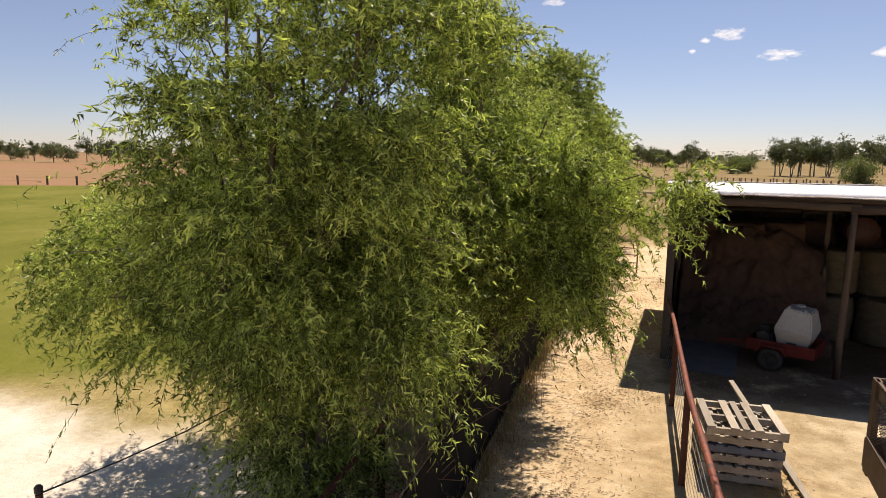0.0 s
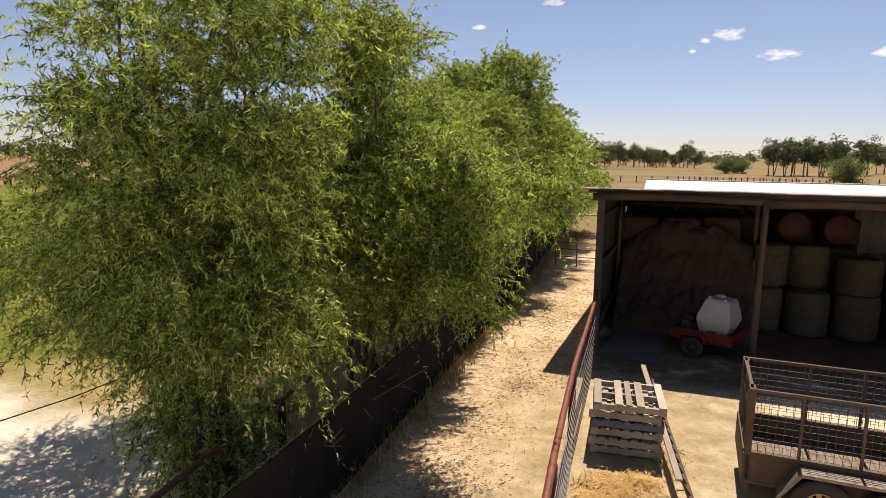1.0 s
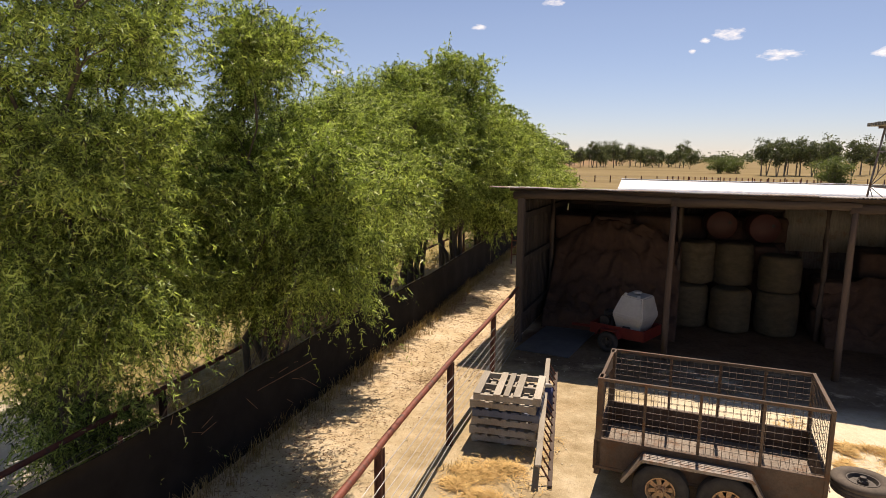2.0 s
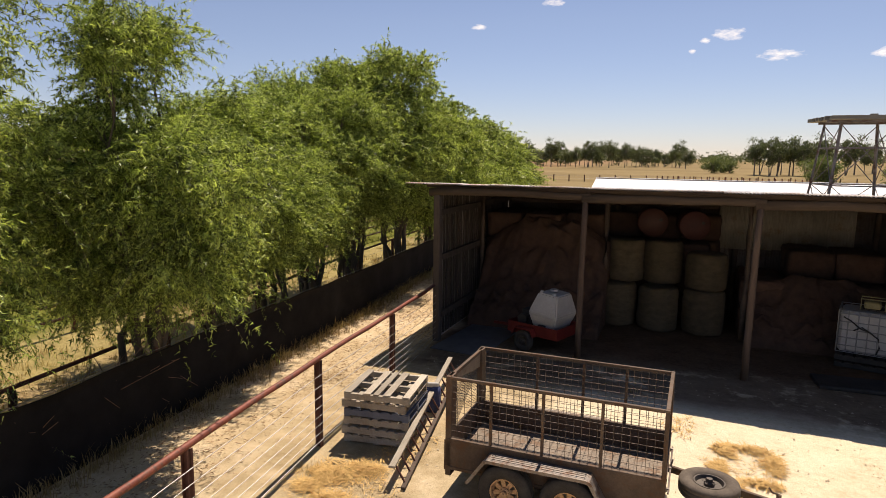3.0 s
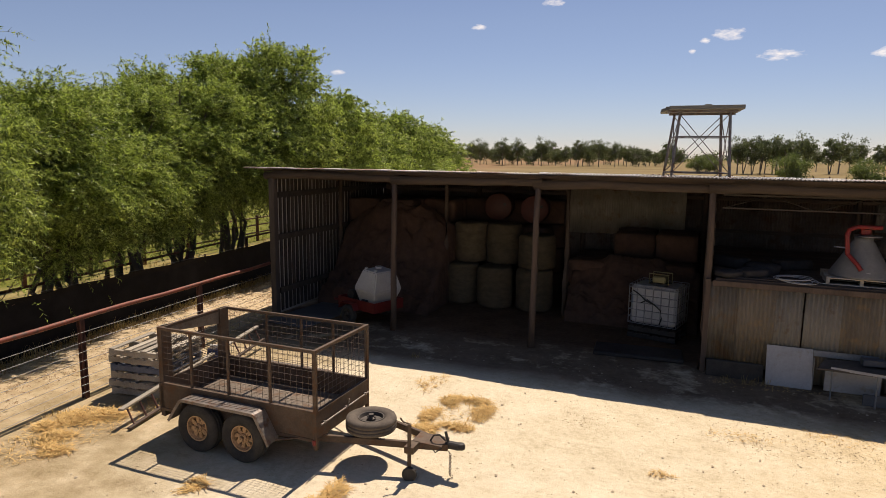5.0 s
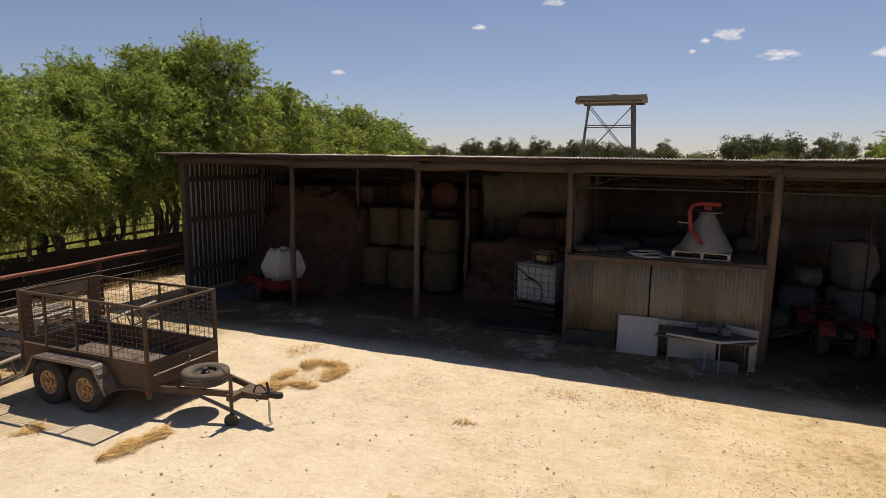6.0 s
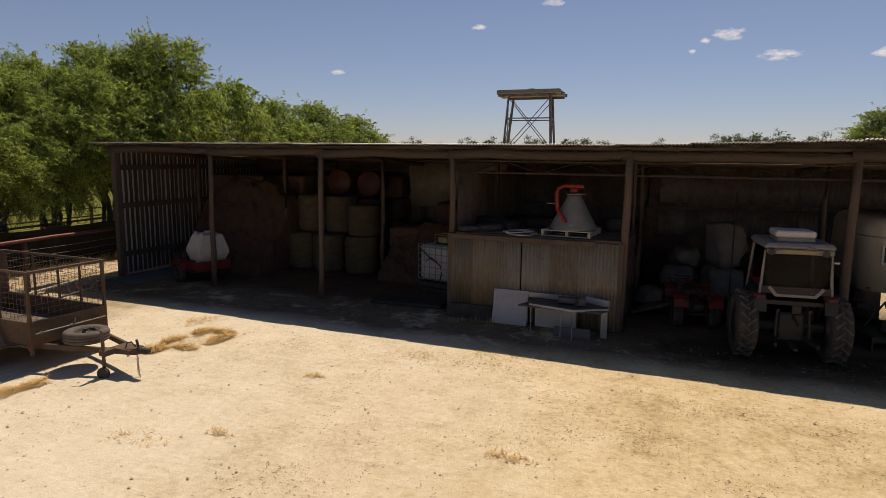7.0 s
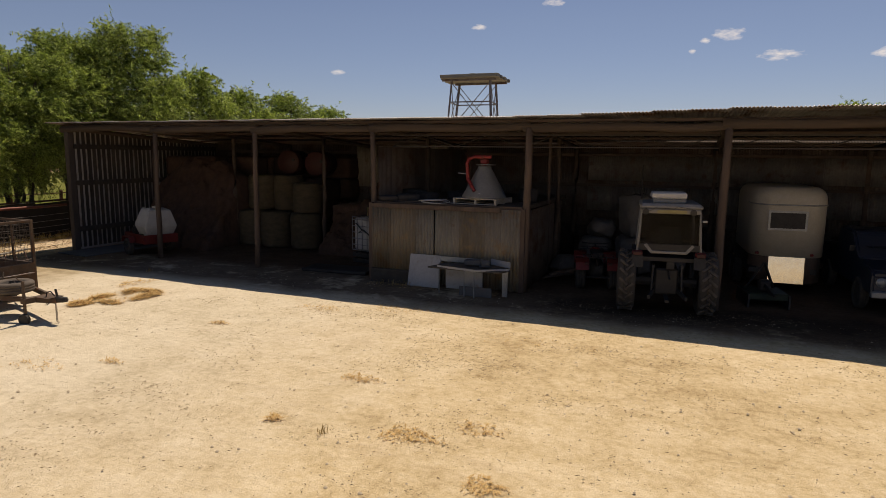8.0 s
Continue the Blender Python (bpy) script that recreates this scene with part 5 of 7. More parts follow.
def grass_tufts(name, tufts, seed, label, mat, h=0.22, blades=16):
    """Tufts (x, y, size) of thin blades."""
    rng = np.random.default_rng(seed)
    t = np.array(tufts)
    n = len(t) * blades
    c = np.repeat(t, blades, 0)
    a = rng.uniform(0, 2 * np.pi, n)
    p = np.stack([c[:, 0] + 0.09 * c[:, 2] * rng.normal(0, 1, n), c[:, 1] + 0.09 * c[:, 2] * rng.normal(0, 1, n), np.full(n, -0.01)], 1)
    tall = h * c[:, 2] * rng.uniform(0.4, 1.2, n)
    lean = np.stack([np.cos(a), np.sin(a), np.zeros(n)], 1) * (tall * rng.uniform(0.15, 0.8, n))[:, None]
    top = p + lean + np.stack([np.zeros(n), np.zeros(n), tall], 1)
    mid = p + lean * 0.3 + np.stack([np.zeros(n), np.zeros(n), tall * 0.6], 1)
    w = np.stack([-np.sin(a), np.cos(a), np.zeros(n)], 1) * 0.005
    v = np.stack([p - w, p + w, mid + w * 0.8, mid - w * 0.8, top + w * 0.1, top - w * 0.1], 1).reshape(-1, 3)
    i = np.arange(n) * 6
    f = np.concatenate([np.stack([i, i + 1, i + 2, i + 3], 1), np.stack([i + 3, i + 2, i + 4, i + 5], 1)])
    return tagged(new(name, mesh_from(name, v, f, mat)), label, "grass", kind="stuff")


rng = np.random.default_rng(21)
strip = []
for y in np.linspace(1.0, 39, 620):
    strip.append((cloth_x(y) + 0.05 + abs(rng.normal(0, 0.17)), y + rng.normal(0, 0.05), rng.uniform(0.4, 1.5)))
grass_tufts("dry_grass_strip", strip, 31, "dry brown grass along the foot of the shade cloth", M_DRYGRASS)
field = [(-3.2 - abs(rng.normal(0, 2.4)), rng.uniform(8.2, 42), rng.uniform(0.4, 1.2)) for k in range(1500)]
grass_tufts("dry_grass_under_trees", field, 32, "thin dry grass under the willow trees", M_DRYGRASS)
M_GREENGRASS = leaf_material("green_grass", (0.085, 0.10, 0.016), (0.14, 0.155, 0.028), (0.22, 0.21, 0.06), 0.35)
pad = [(-9.5 - 16 * rng.random() ** 1.5, rng.uniform(16, 60), rng.uniform(0.5, 1.3)) for k in range(3000)]
grass_tufts("green_grass_paddock", pad, 33, "short green paddock grass", M_GREENGRASS, 0.2, 10)
yardweeds = [(x, y, s) for x, y, s in [(6.0, 14.0, 0.5), (1.6, 8.6, 0.9), (2.3, 7.6, 0.8), (13.3, 15.25, 0.7), (13.0, 15.2, 0.8), (12.6, 15.3, 0.6), (16.0, 7.2, 0.4)]]
grass_tufts("yard_weeds", yardweeds, 34, "small dry weeds in the yard", M_DRYGRASS, 0.2, 22)


def stones():
    """Pebbles and clods over the yard, as one joined scatter."""
    rng = np.random.default_rng(17)
    n = 6500
    x, y = rng.uniform(-1.2, 27, n), rng.uniform(3.2, 15.4, n)
    r = 0.004 + 0.024 * rng.random(n) ** 6
    base = np.array([(1, 0, 0), (0.3, 0.95, 0), (-0.8, 0.55, 0), (-0.7, -0.7, 0), (0.4, -0.9, 0), (0.1, 0.05, 0.8)])
    ang = rng.uniform(0, 6.28, n)
    c, s = np.cos(ang), np.sin(ang)
    v = np.stack([base[None, :, 0] * c[:, None] - base[None, :, 1] * s[:, None], base[None, :, 0] * s[:, None] + base[None, :, 1] * c[:, None], np.repeat(base[None, :, 2], n, 0)], 2)
    v = v * r[:, None, None] + np.stack([x, y, np.full(n, -0.006)], 1)[:, None, :]
    i = np.arange(n) * 6
    f = np.concatenate([np.stack([i + k, i + (k + 1) % 5, i + 5], 1) for k in range(5)])
    tagged(new("yard_stones", mesh_from("yard_stones", v.reshape(-1, 3), f, M_STONE)), "small limestone pebbles on the yard", "stones", kind="stuff")


stones()


def chips():
    """Dark flakes of bark, dung and hay trodden over the yard, as one joined scatter."""
    rng = np.random.default_rng(18)
    n = 26000
    spots = rng.uniform((-1.0, 3.5), (27, 15.3), (170, 2))
    home = (170 * rng.random(n) ** 1.5).astype(int)
    loose = rng.random(n) < 0.35
    x = np.where(loose, rng.uniform(-1.0, 27, n), spots[home, 0] + rng.normal(0, 0.38, n))
    y = np.where(loose, rng.uniform(3.5, 15.3, n), spots[home, 1] + rng.normal(0, 0.22, n))
    # fewer on the clean middle of the yard
    keep = (x > 11.5) | (x < 1.0) | (rng.random(n) < 0.16)
    x, y = x[keep], y[keep]
    n = len(x)
    a = rng.uniform(0, 6.28, n)
    ll, ww = 0.005 + 0.024 * rng.random(n) ** 2, rng.uniform(0.003, 0.007, n)
    c, s = np.cos(a), np.sin(a)
    z = rng.uniform(0.002, 0.012, n)
    v = np.stack([np.stack([x + c * ll, y + s * ll, z], 1), np.stack([x - s * ww, y + c * ww, z + 0.006], 1), np.stack([x - c * ll, y - s * ll, z], 1), np.stack([x + s * ww, y - c * ww, z - 0.002], 1)], 1)
    tagged(new("yard_chips", mesh_from("yard_chips", v.reshape(-1, 3), np.arange(n * 4).reshape(-1, 4), M_CHIP)), "dark bark and hay flakes trodden into the yard", "litter", kind="stuff")


chips()


def build_gate():
    g = thing("lane_gate", pose(-2.75, 27.7, 0), "brown pipe gate closing the far end of the lane", "gate")
    for x in (0.0, 0.95, 1.85):
        part("upright", pipe([(x, 0, 0.0), (x, 0, 1.42)], 0.03), M_RUSTPIPE, g)
    for z in (0.45, 0.8, 1.1, 1.38):
        part("rail", pipe([(0.0, 0, z), (1.85, 0, z)], 0.022), M_RUSTPIPE, g)


build_gate()


def build_overhead_pipe():
    p = thing("overhead_pipe", pose(0, 0, 0), "pale galvanised pipe spanning the lane on posts", "pipe")
    part("crossbar", pipe([(-4.4, 28.0, 2.36), (0.6, 28.0, 2.36)], 0.035), M_WHITEPL, p)
    for x in (-4.3, 0.5):
        part("post", pipe([(x, 28.0, 0), (x, 28.0, 2.36)], 0.04), M_RUSTPOST, p)


build_overhead_pipe()


def build_wire_post():
    """A tall steel post near the first tree with one slack wire strung to its trunk."""
    w = thing("wire_post", pose(-3.72, 2.78, 0), "dark steel post with a slack wire running into the willow", "post")
    part("post", pipe([(0, 0, -0.1), (0, 0, 2.2)], 0.03), M_RUSTPOST, w)
    part("insulator", lathe([(0.02, 0), (0.035, 0.02), (0.035, 0.06), (0.02, 0.08)], 10, m=pose(0, 0, 2.2)), M_BLACK, w)
    pts = [(0.0, 0.02, 2.2), (0.10, 0.7, 2.18), (0.19, 1.4, 2.18), (0.26, 2.1, 2.22), (0.34, 2.9, 2.32)]
    part("wire", pipe(pts, 0.007, n=6), M_BLACK, w)


build_wire_post()


def build_feed_bag():
    """An upright printed bag with a gathered pale top."""
    b = thing("feed_bag", pose(2.50, 11.45, -0.01, 0, 0, 12), "blue and white feed bag standing behind the pallets", "bag")
    sack = bmesh.new()
    bmesh.ops.create_cube(sack, size=1.0)
    bmesh.ops.subdivide_edges(sack, edges=list(sack.edges), cuts=4, use_grid_fill=True)
    for v in sack.verts:
        q = v.co.copy()
        belly = 1.0 - 0.55 * (2 * q.z) ** 4 * (q.z > 0)
        v.co = Vector((q.x * 0.28, q.y * 0.20 * belly, (q.z + 0.5) * 0.50)) + noise.noise_vector(q * 3.0) * 0.035
    part("sack", sack, M_FEEDBAG, b, "blue woven sack", True)
    top = box(-0.12, 0.12, -0.03, 0.03, 0.47, 0.58, bevel=0.015)
    part("folded_top", top, M_WHITEPL, b, "white folded top")


build_feed_bag()


def leaf_litter():
    """Fallen leaves and twigs blown along the lane and the foot of the shade cloth, as one joined scatter."""
    rng = np.random.default_rng(41)
    n = 15000
    spots = np.stack([-2.9 + 3.4 * rng.random(160) ** 1.7, rng.uniform(2.0, 26, 160)], 1)
    home = rng.integers(0, 160, n)
    loose = rng.random(n) < 0.3
    x = np.where(loose, -2.9 + 3.6 * rng.random(n) ** 1.6, spots[home, 0] + rng.normal(0, 0.22, n))
    y = np.where(loose, rng.uniform(1.5, 27, n), spots[home, 1] + rng.normal(0, 0.5, n))
    a = rng.uniform(0, 6.28, n)
    ll, ww = rng.uniform(0.015, 0.05, n), rng.uniform(0.004, 0.011, n)
    c, s = np.cos(a), np.sin(a)
    z = rng.uniform(0.004, 0.022, n)
    v = np.stack([np.stack([x + c * ll, y + s * ll, z], 1), np.stack([x - s * ww, y + c * ww, z + 0.008], 1), np.stack([x - c * ll, y - s * ll, z], 1), np.stack([x + s * ww, y - c * ww, z - 0.003], 1)], 1)
    tagged(new("leaf_litter", mesh_from("leaf_litter", v.reshape(-1, 3), np.arange(n * 4).reshape(-1, 4), M_LITTER)), "dry brown willow leaves blown along the lane", "litter", kind="stuff")


leaf_litter()

# ---- inside the shed ----


def lumpy_box(w, d, h, seed, cuts=4, amp=0.03, round_by=0.05):
    """A soft box with bulging, uneven sides: hay bales and bulk bags."""
    bm = bmesh.new()
    bmesh.ops.create_cube(bm, size=1.0)
    bmesh.ops.subdivide_edges(bm, edges=list(bm.edges), cuts=cuts, use_grid_fill=True)
    for v in bm.verts:
        p = Vector((v.co.x * w, v.co.y * d, v.co.z * h))
        q = Vector((max(-w / 2 + round_by, min(w / 2 - round_by, p.x)), max(-d / 2 + round_by, min(d / 2 - round_by, p.y)), max(-h / 2 + round_by, min(h / 2 - round_by, p.z))))
        o = p - q
        if o.length > 1e-6:
            p = q + o.normalized() * round_by
        n = noise.noise_vector(p * 3.1 + Vector((seed, 0, 0)))
        v.co = p + n * amp + Vector((0, 0, h / 2))
    return bm


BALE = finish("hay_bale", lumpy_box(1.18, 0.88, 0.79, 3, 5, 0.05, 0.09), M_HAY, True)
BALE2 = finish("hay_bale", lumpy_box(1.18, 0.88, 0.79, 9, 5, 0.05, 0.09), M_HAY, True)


def hay_stack():
    rnd = random.Random(3)
    n = 0
    for x0, cols, rows in ((1.45, 3, [(22.0, 4), (21.1, 4), (20.2, 4)]), (8.95, 3, [(22.0, 3), (21.1, 3), (20.2, 2)]), (4.85, 3, [(22.2, 4)])):
        for y, high in rows:
            for c in range(cols):
                top = high - (1 if (c == cols - 1 and x0 < 2 and y < 21) or (x0 > 8 and c == 0 and high > 2) else 0)
                for k in range(top):
                    m = pose(x0 + 1.18 * c + rnd.uniform(-0.04, 0.04), y + rnd.uniform(-0.05, 0.05), 0.79 * k - 0.01, 0, 0, rnd.uniform(-3, 3) + 180 * rnd.randint(0, 1))
                    ob = new("hay_bale", BALE if rnd.random() < 0.5 else BALE2)
                    ob.matrix_basis = m
                    tagged(ob, "old brown hay bale stacked in the shed", "hay bale", "stacked hay bales")


hay_stack()


def hay_mound(name, x0, x1, y0, y1, high, seed, label):
    """Loose hay slumped against the stack: a lumpy slope rising to the back, closed below."""
    nx, ny = 64, 64
    verts, faces = [], []
    for j in range(ny + 1):
        for i in range(nx + 1):
            u, v = i / nx, j / ny
            x, y = x0 + (x1 - x0) * u, y0 + (y1 - y0) * v
            n = noise.noise(Vector((x * 1.1, y * 1.1, seed))) * 0.30 + noise.noise(Vector((x * 4, y * 4, seed + 3))) * 0.12 + noise.noise(Vector((x * 11, y * 11, seed + 5))) * 0.05
            side = min(1.0, 3.2 * u) * min(1.0, 3.2 * (1 - u))
            rise = max(0.0, min(1.0, v * 1.12 + n * 0.35))
            ledge = (math.floor(rise * 4 + 0.35 * n) + min(1.0, 2.6 * ((rise * 4 + 0.35 * n) % 1.0))) / 4
            z = high * (0.78 + 0.22 * side) * (0.75 * rise + 0.25 * ledge) + 0.55 * n * (v > 0)
            verts.append((x + 0.06 * n, y + 0.06 * n, max(-0.01, z) if 0 < v else -0.02))
    for j in range(ny):
        for i in range(nx):
            a = j * (nx + 1) + i
            faces.append((a, a + 1, a + nx + 2, a + nx + 1))
    base = len(verts)
    rim = [i for i in range(nx + 1)] + [j * (nx + 1) + nx for j in range(1, ny + 1)] + [ny * (nx + 1) + i for i in range(nx - 1, -1, -1)] + [j * (nx + 1) for j in range(ny - 1, 0, -1)]
    for r in rim:
        verts.append((verts[r][0], verts[r][1], -0.03))
    m = len(rim)
    for k in range(m):
        faces.append((rim[(k + 1) % m], rim[k], base + k, base + (k + 1) % m))
    me = bpy.data.meshes.new(name)
    me.from_pydata(verts, [], faces)
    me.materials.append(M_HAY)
    me.shade_smooth()
    tagged(new(name, me), label, "hay")


hay_mound("hay_mound", 1.0, 4.75, 17.6, 19.9, 3.0, 4.0, "brown loose hay slumped against the stacked bales")
hay_mound("hay_mound", 8.5, 12.0, 18.6, 20.0, 1.75, 9.0, "brown loose hay heaped before the bales behind the tote")


def round_bale_bm(r, h, seed):
    prof = [(r * 0.15, 0.0), (r - 0.10, 0.0), (r - 0.03, 0.03), (r, 0.12), (r + 0.012, h * 0.5), (r, h - 0.12), (r - 0.03, h - 0.03), (r - 0.10, h), (r * 0.15, h)]
    fine = []
    for (a, b), (c, d) in zip(prof, prof[1:]):
        for k in range(3):
            fine.append((a + (c - a) * k / 3, b + (d - b) * k / 3))
    fine.append(prof[-1])
    bm = lathe(fine, 26)
    for v in bm.verts:
        v.co += noise.noise_vector(v.co * 2.6 + Vector((seed, 1, 0))) * 0.03
    return bm


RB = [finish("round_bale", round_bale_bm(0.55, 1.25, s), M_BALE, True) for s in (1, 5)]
for k, (x, y, z) in enumerate([(5.02, 19.75, 0), (6.18, 19.55, 0), (7.40, 19.6, 0), (5.15, 20.2, 1.25), (6.22, 20.3, 1.25), (7.42, 19.72, 1.25)]):
    ob = new("round_bale", RB[k % 2])
    ob.matrix_basis = pose(x, y, z, 0, 0, 50 * k) @ Matrix.Diagonal((1, 1, 0.82 if k == 5 else 1, 1))
    tagged(ob, "pale round hay bale standing on its end", "hay bale", "round hay bales")
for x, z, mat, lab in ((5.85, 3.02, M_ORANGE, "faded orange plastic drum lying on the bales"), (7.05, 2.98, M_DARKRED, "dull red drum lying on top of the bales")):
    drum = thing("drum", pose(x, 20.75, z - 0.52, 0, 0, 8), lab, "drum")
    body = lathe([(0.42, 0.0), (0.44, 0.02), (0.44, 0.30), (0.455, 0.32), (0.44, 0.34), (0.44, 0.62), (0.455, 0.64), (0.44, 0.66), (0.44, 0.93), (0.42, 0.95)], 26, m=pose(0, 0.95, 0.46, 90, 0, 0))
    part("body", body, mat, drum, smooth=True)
    part("bung", lathe([(0.05, 0), (0.05, 0.03), (0.0, 0.031)], 10, m=pose(0.22, 0.0, 0.55, 90, 0, 0)), M_BLACK, drum)
    # the bale that carries it
    ob = new("hay_bale", BALE)
    ob.matrix_basis = pose(x, 21.2, 1.58, 0, 0, 90)
    tagged(ob, "old brown hay bale stacked in the shed", "hay bale", "stacked hay bales")
    ob = new("hay_bale", BALE2)
    ob.matrix_basis = pose(x, 21.2, 0.79, 0, 0, 90)
    tagged(ob, "old brown hay bale stacked in the shed", "hay bale", "stacked hay bales")
    ob = new("hay_bale", BALE2)
    ob.matrix_basis = pose(x, 21.2, 0.0, 0, 0, 90)
    tagged(ob, "old brown hay bale stacked in the shed", "hay bale", "stacked hay bales")


def build_spray_trailer():
    t = thing("spray_trailer", pose(3.64, 16.38, 0, 0, 0, -20), "small red trailer carrying a white plastic water tank", "trailer")
    part("bed", box(-0.85, 0.60, -0.52, 0.52, 0.40, 0.48, bevel=0.01), M_QUADRED, t)
    for y in (-0.54, 0.52):
        part("side_board", box(-0.85, 0.60, y, y + 0.02, 0.40, 0.68, bevel=0.004), M_QUADRED, t)
    part("front_board", box(0.60, 0.62, -0.54, 0.54, 0.40, 0.68), M_QUADRED, t)
    part("rear_board", box(-0.87, -0.85, -0.54, 0.54, 0.40, 0.68), M_QUADRED, t)
    tyre, rim = finish("tyre", tyre_bm(0.27, 0.16, 0.14, 26), M_RUBBER, True), finish("rim", spoke_rim_bm(0.14, 0.16, 6), M_RIMGREY)
    for y, turn in ((-0.66, 0), (0.66, 180)):
        ty = part("wheel", tyre, M_RUBBER, t, at=pose(-0.28, y, 0.27, 0, 0, turn))
        part("rim", rim, M_RIMGREY, ty, "pale steel rim")
        part("mudguard", extrude_outline([(-0.62, 0.42), (-0.52, 0.60), (-0.04, 0.60), (0.06, 0.42), (0.03, 0.42), (-0.06, 0.575), (-0.50, 0.575), (-0.59, 0.42)], 0.18, m=Matrix.Translation((0, y - 0.09, 0))), M_QUADRED, t)
    part("axle", pipe([(-0.28, -0.62, 0.27), (-0.28, 0.62, 0.27)], 0.025), M_BLACK, t)
    part("drawbar", bar((-0.87, 0, 0.42), (-1.7, 0.0, 0.36), 0.07, 0.07), M_QUADRED, t)
    # faceted tank with a moulded foot and a filler
    tank = bmesh.new()
    rings = [[tank.verts.new((0.02 + sx * hx, 0.08 + sy * hy, 0.48 + z)) for sx, sy in ((-1, -1), (1, -1), (1, 1), (-1, 1))] for hx, hy, z in ((0.31, 0.39, 0.0), (0.33, 0.41, 0.10), (0.41, 0.51, 0.38), (0.41, 0.51, 0.44), (0.28, 0.35, 0.93))]
    for ra, rb in zip(rings, rings[1:]):
        for q in range(4):
            tank.faces.new((ra[q], ra[(q + 1) % 4], rb[(q + 1) % 4], rb[q]))
    tank.faces.new(rings[0][::-1])
    tank.faces.new(rings[-1])
    tank.transform(Matrix.Translation((0, 0, 0.06)) @ pose(0, 0, 0, 0, 5, 0))
    bmesh.ops.bevel(tank, geom=list(tank.edges), offset=0.03, segments=2, affect="EDGES")
    tk = part("tank", tank, M_WHITEPL, t, "white moulded plastic tank")
    part("filler_lid", lathe([(0.10, 0), (0.10, 0.05), (0.0, 0.055)], 14, m=pose(0.12, 0.08, 1.50)), M_WHITEPL, tk)
    part("lifting_lug", box(-0.10, -0.04, -0.24, -0.16, 1.41, 1.53, bevel=0.01), M_WHITEPL, tk)
    part("lifting_lug", box(0.26, 0.32, -0.24, -0.16, 1.38, 1.50, bevel=0.01), M_WHITEPL, tk)
    part("outlet", box(-0.02, 0.18, -0.44, -0.36, 0.58, 0.68, bevel=0.01), M_BLACK, tk)
    eng = box(-0.75, -0.35, -0.25, 0.25, 0.48, 0.80, bevel=0.03)
    lathe([(0.14, 0), (0.14, 0.12), (0.0, 0.13)], 14, eng, pose(-0.55, -0.25, 0.72, 90, 0, 0))
    box(-0.70, -0.45, -0.15, 0.15, 0.80, 0.95, eng, bevel=0.03)
    part("pump_engine", eng, M_BLACK, t, "black petrol pump engine")


build_spray_trailer()


def build_ibc():
    t = thing("water_tote", pose(11.03, 18.05, 0, 0, 0, -14), "white plastic tote tank in a steel cage on pallets", "tank")
    for z in (0.02, 0.19):
        for y in (-0.5, -0.05, 0.4):
            part("pallet_block", box(-0.6, 0.6, y, y + 0.1, z, z + 0.10), M_BLACK, t)
        for k in range(6):
            part("pallet_board", box(-0.6 + 0.21 * k, -0.45 + 0.21 * k, -0.5, 0.5, z + 0.105, z + 0.13), M_PALING, t)
    body = box(-0.57, 0.57, -0.47, 0.47, 0.40, 1.38, bevel=0.06)
    part("bladder", body, M_TOTE, t, "white plastic tank")
    for z in (0.40, 0.56, 0.75, 0.94, 1.13, 1.32, 1.40):
        band = bmesh.new()
        for a, b in (((-0.6, -0.5), (0.6, -0.5)), ((0.6, -0.5), (0.6, 0.5)), ((0.6, 0.5), (-0.6, 0.5)), ((-0.6, 0.5), (-0.6, -0.5))):
            pipe([(*a, z), (*b, z)], 0.011, band, 6)
        part("cage_hoop", band, M_STEEL, t)
    for k in range(7):
        x = -0.6 + 0.2 * k
        for y in (-0.5, 0.5):
            part("cage_bar", pipe([(x, y, 0.40), (x, y, 1.40)], 0.011, n=6), M_STEEL, t)
    for k in range(1, 5):
        for x in (-0.6, 0.6):
            part("cage_bar", pipe([(x, -0.5 + 0.2 * k, 0.40), (x, -0.5 + 0.2 * k, 1.40)], 0.011, n=6), M_STEEL, t)
    hose = pipe([(-0.5, -0.53, 1.25), (-0.35, -0.55, 1.18), (-0.15, -0.55, 1.02), (0.05, -0.55, 0.95), (0.22, -0.55, 0.82), (0.25, -0.55, 0.62), (0.2, -0.54, 0.45)], 0.016, n=7)
    part("hose", hose, M_BLACK, t, "black rubber hose over the cage")
    pipe_bm = pipe([(0.05, -0.55, 0.95), (-0.12, -0.55, 1.05), (-0.28, -0.55, 0.95)], 0.016, n=7)
    part("hose", pipe_bm, M_BLACK, t)
    pump = thing("fire_pump", Matrix.Translation((11.05, 17.95, 1.41)) @ pose(0, 0, 0, 0, 0, -14), "small yellowish pump in a carry cage on the tote", "pump")
    part("body", box(-0.18, 0.16, -0.12, 0.14, 0.03, 0.20, bevel=0.03), M_YELLOW, pump)
    part("base", box(-0.24, 0.24, -0.16, 0.18, 0.0, 0.03), M_BLACK, pump)
    for y in (-0.16, 0.18):
        part("carry_hoop", pipe([(-0.24, y, 0.02), (-0.24, y, 0.27), (0.24, y, 0.27), (0.24, y, 0.02)], 0.014, n=7), M_YELLOW, pump)


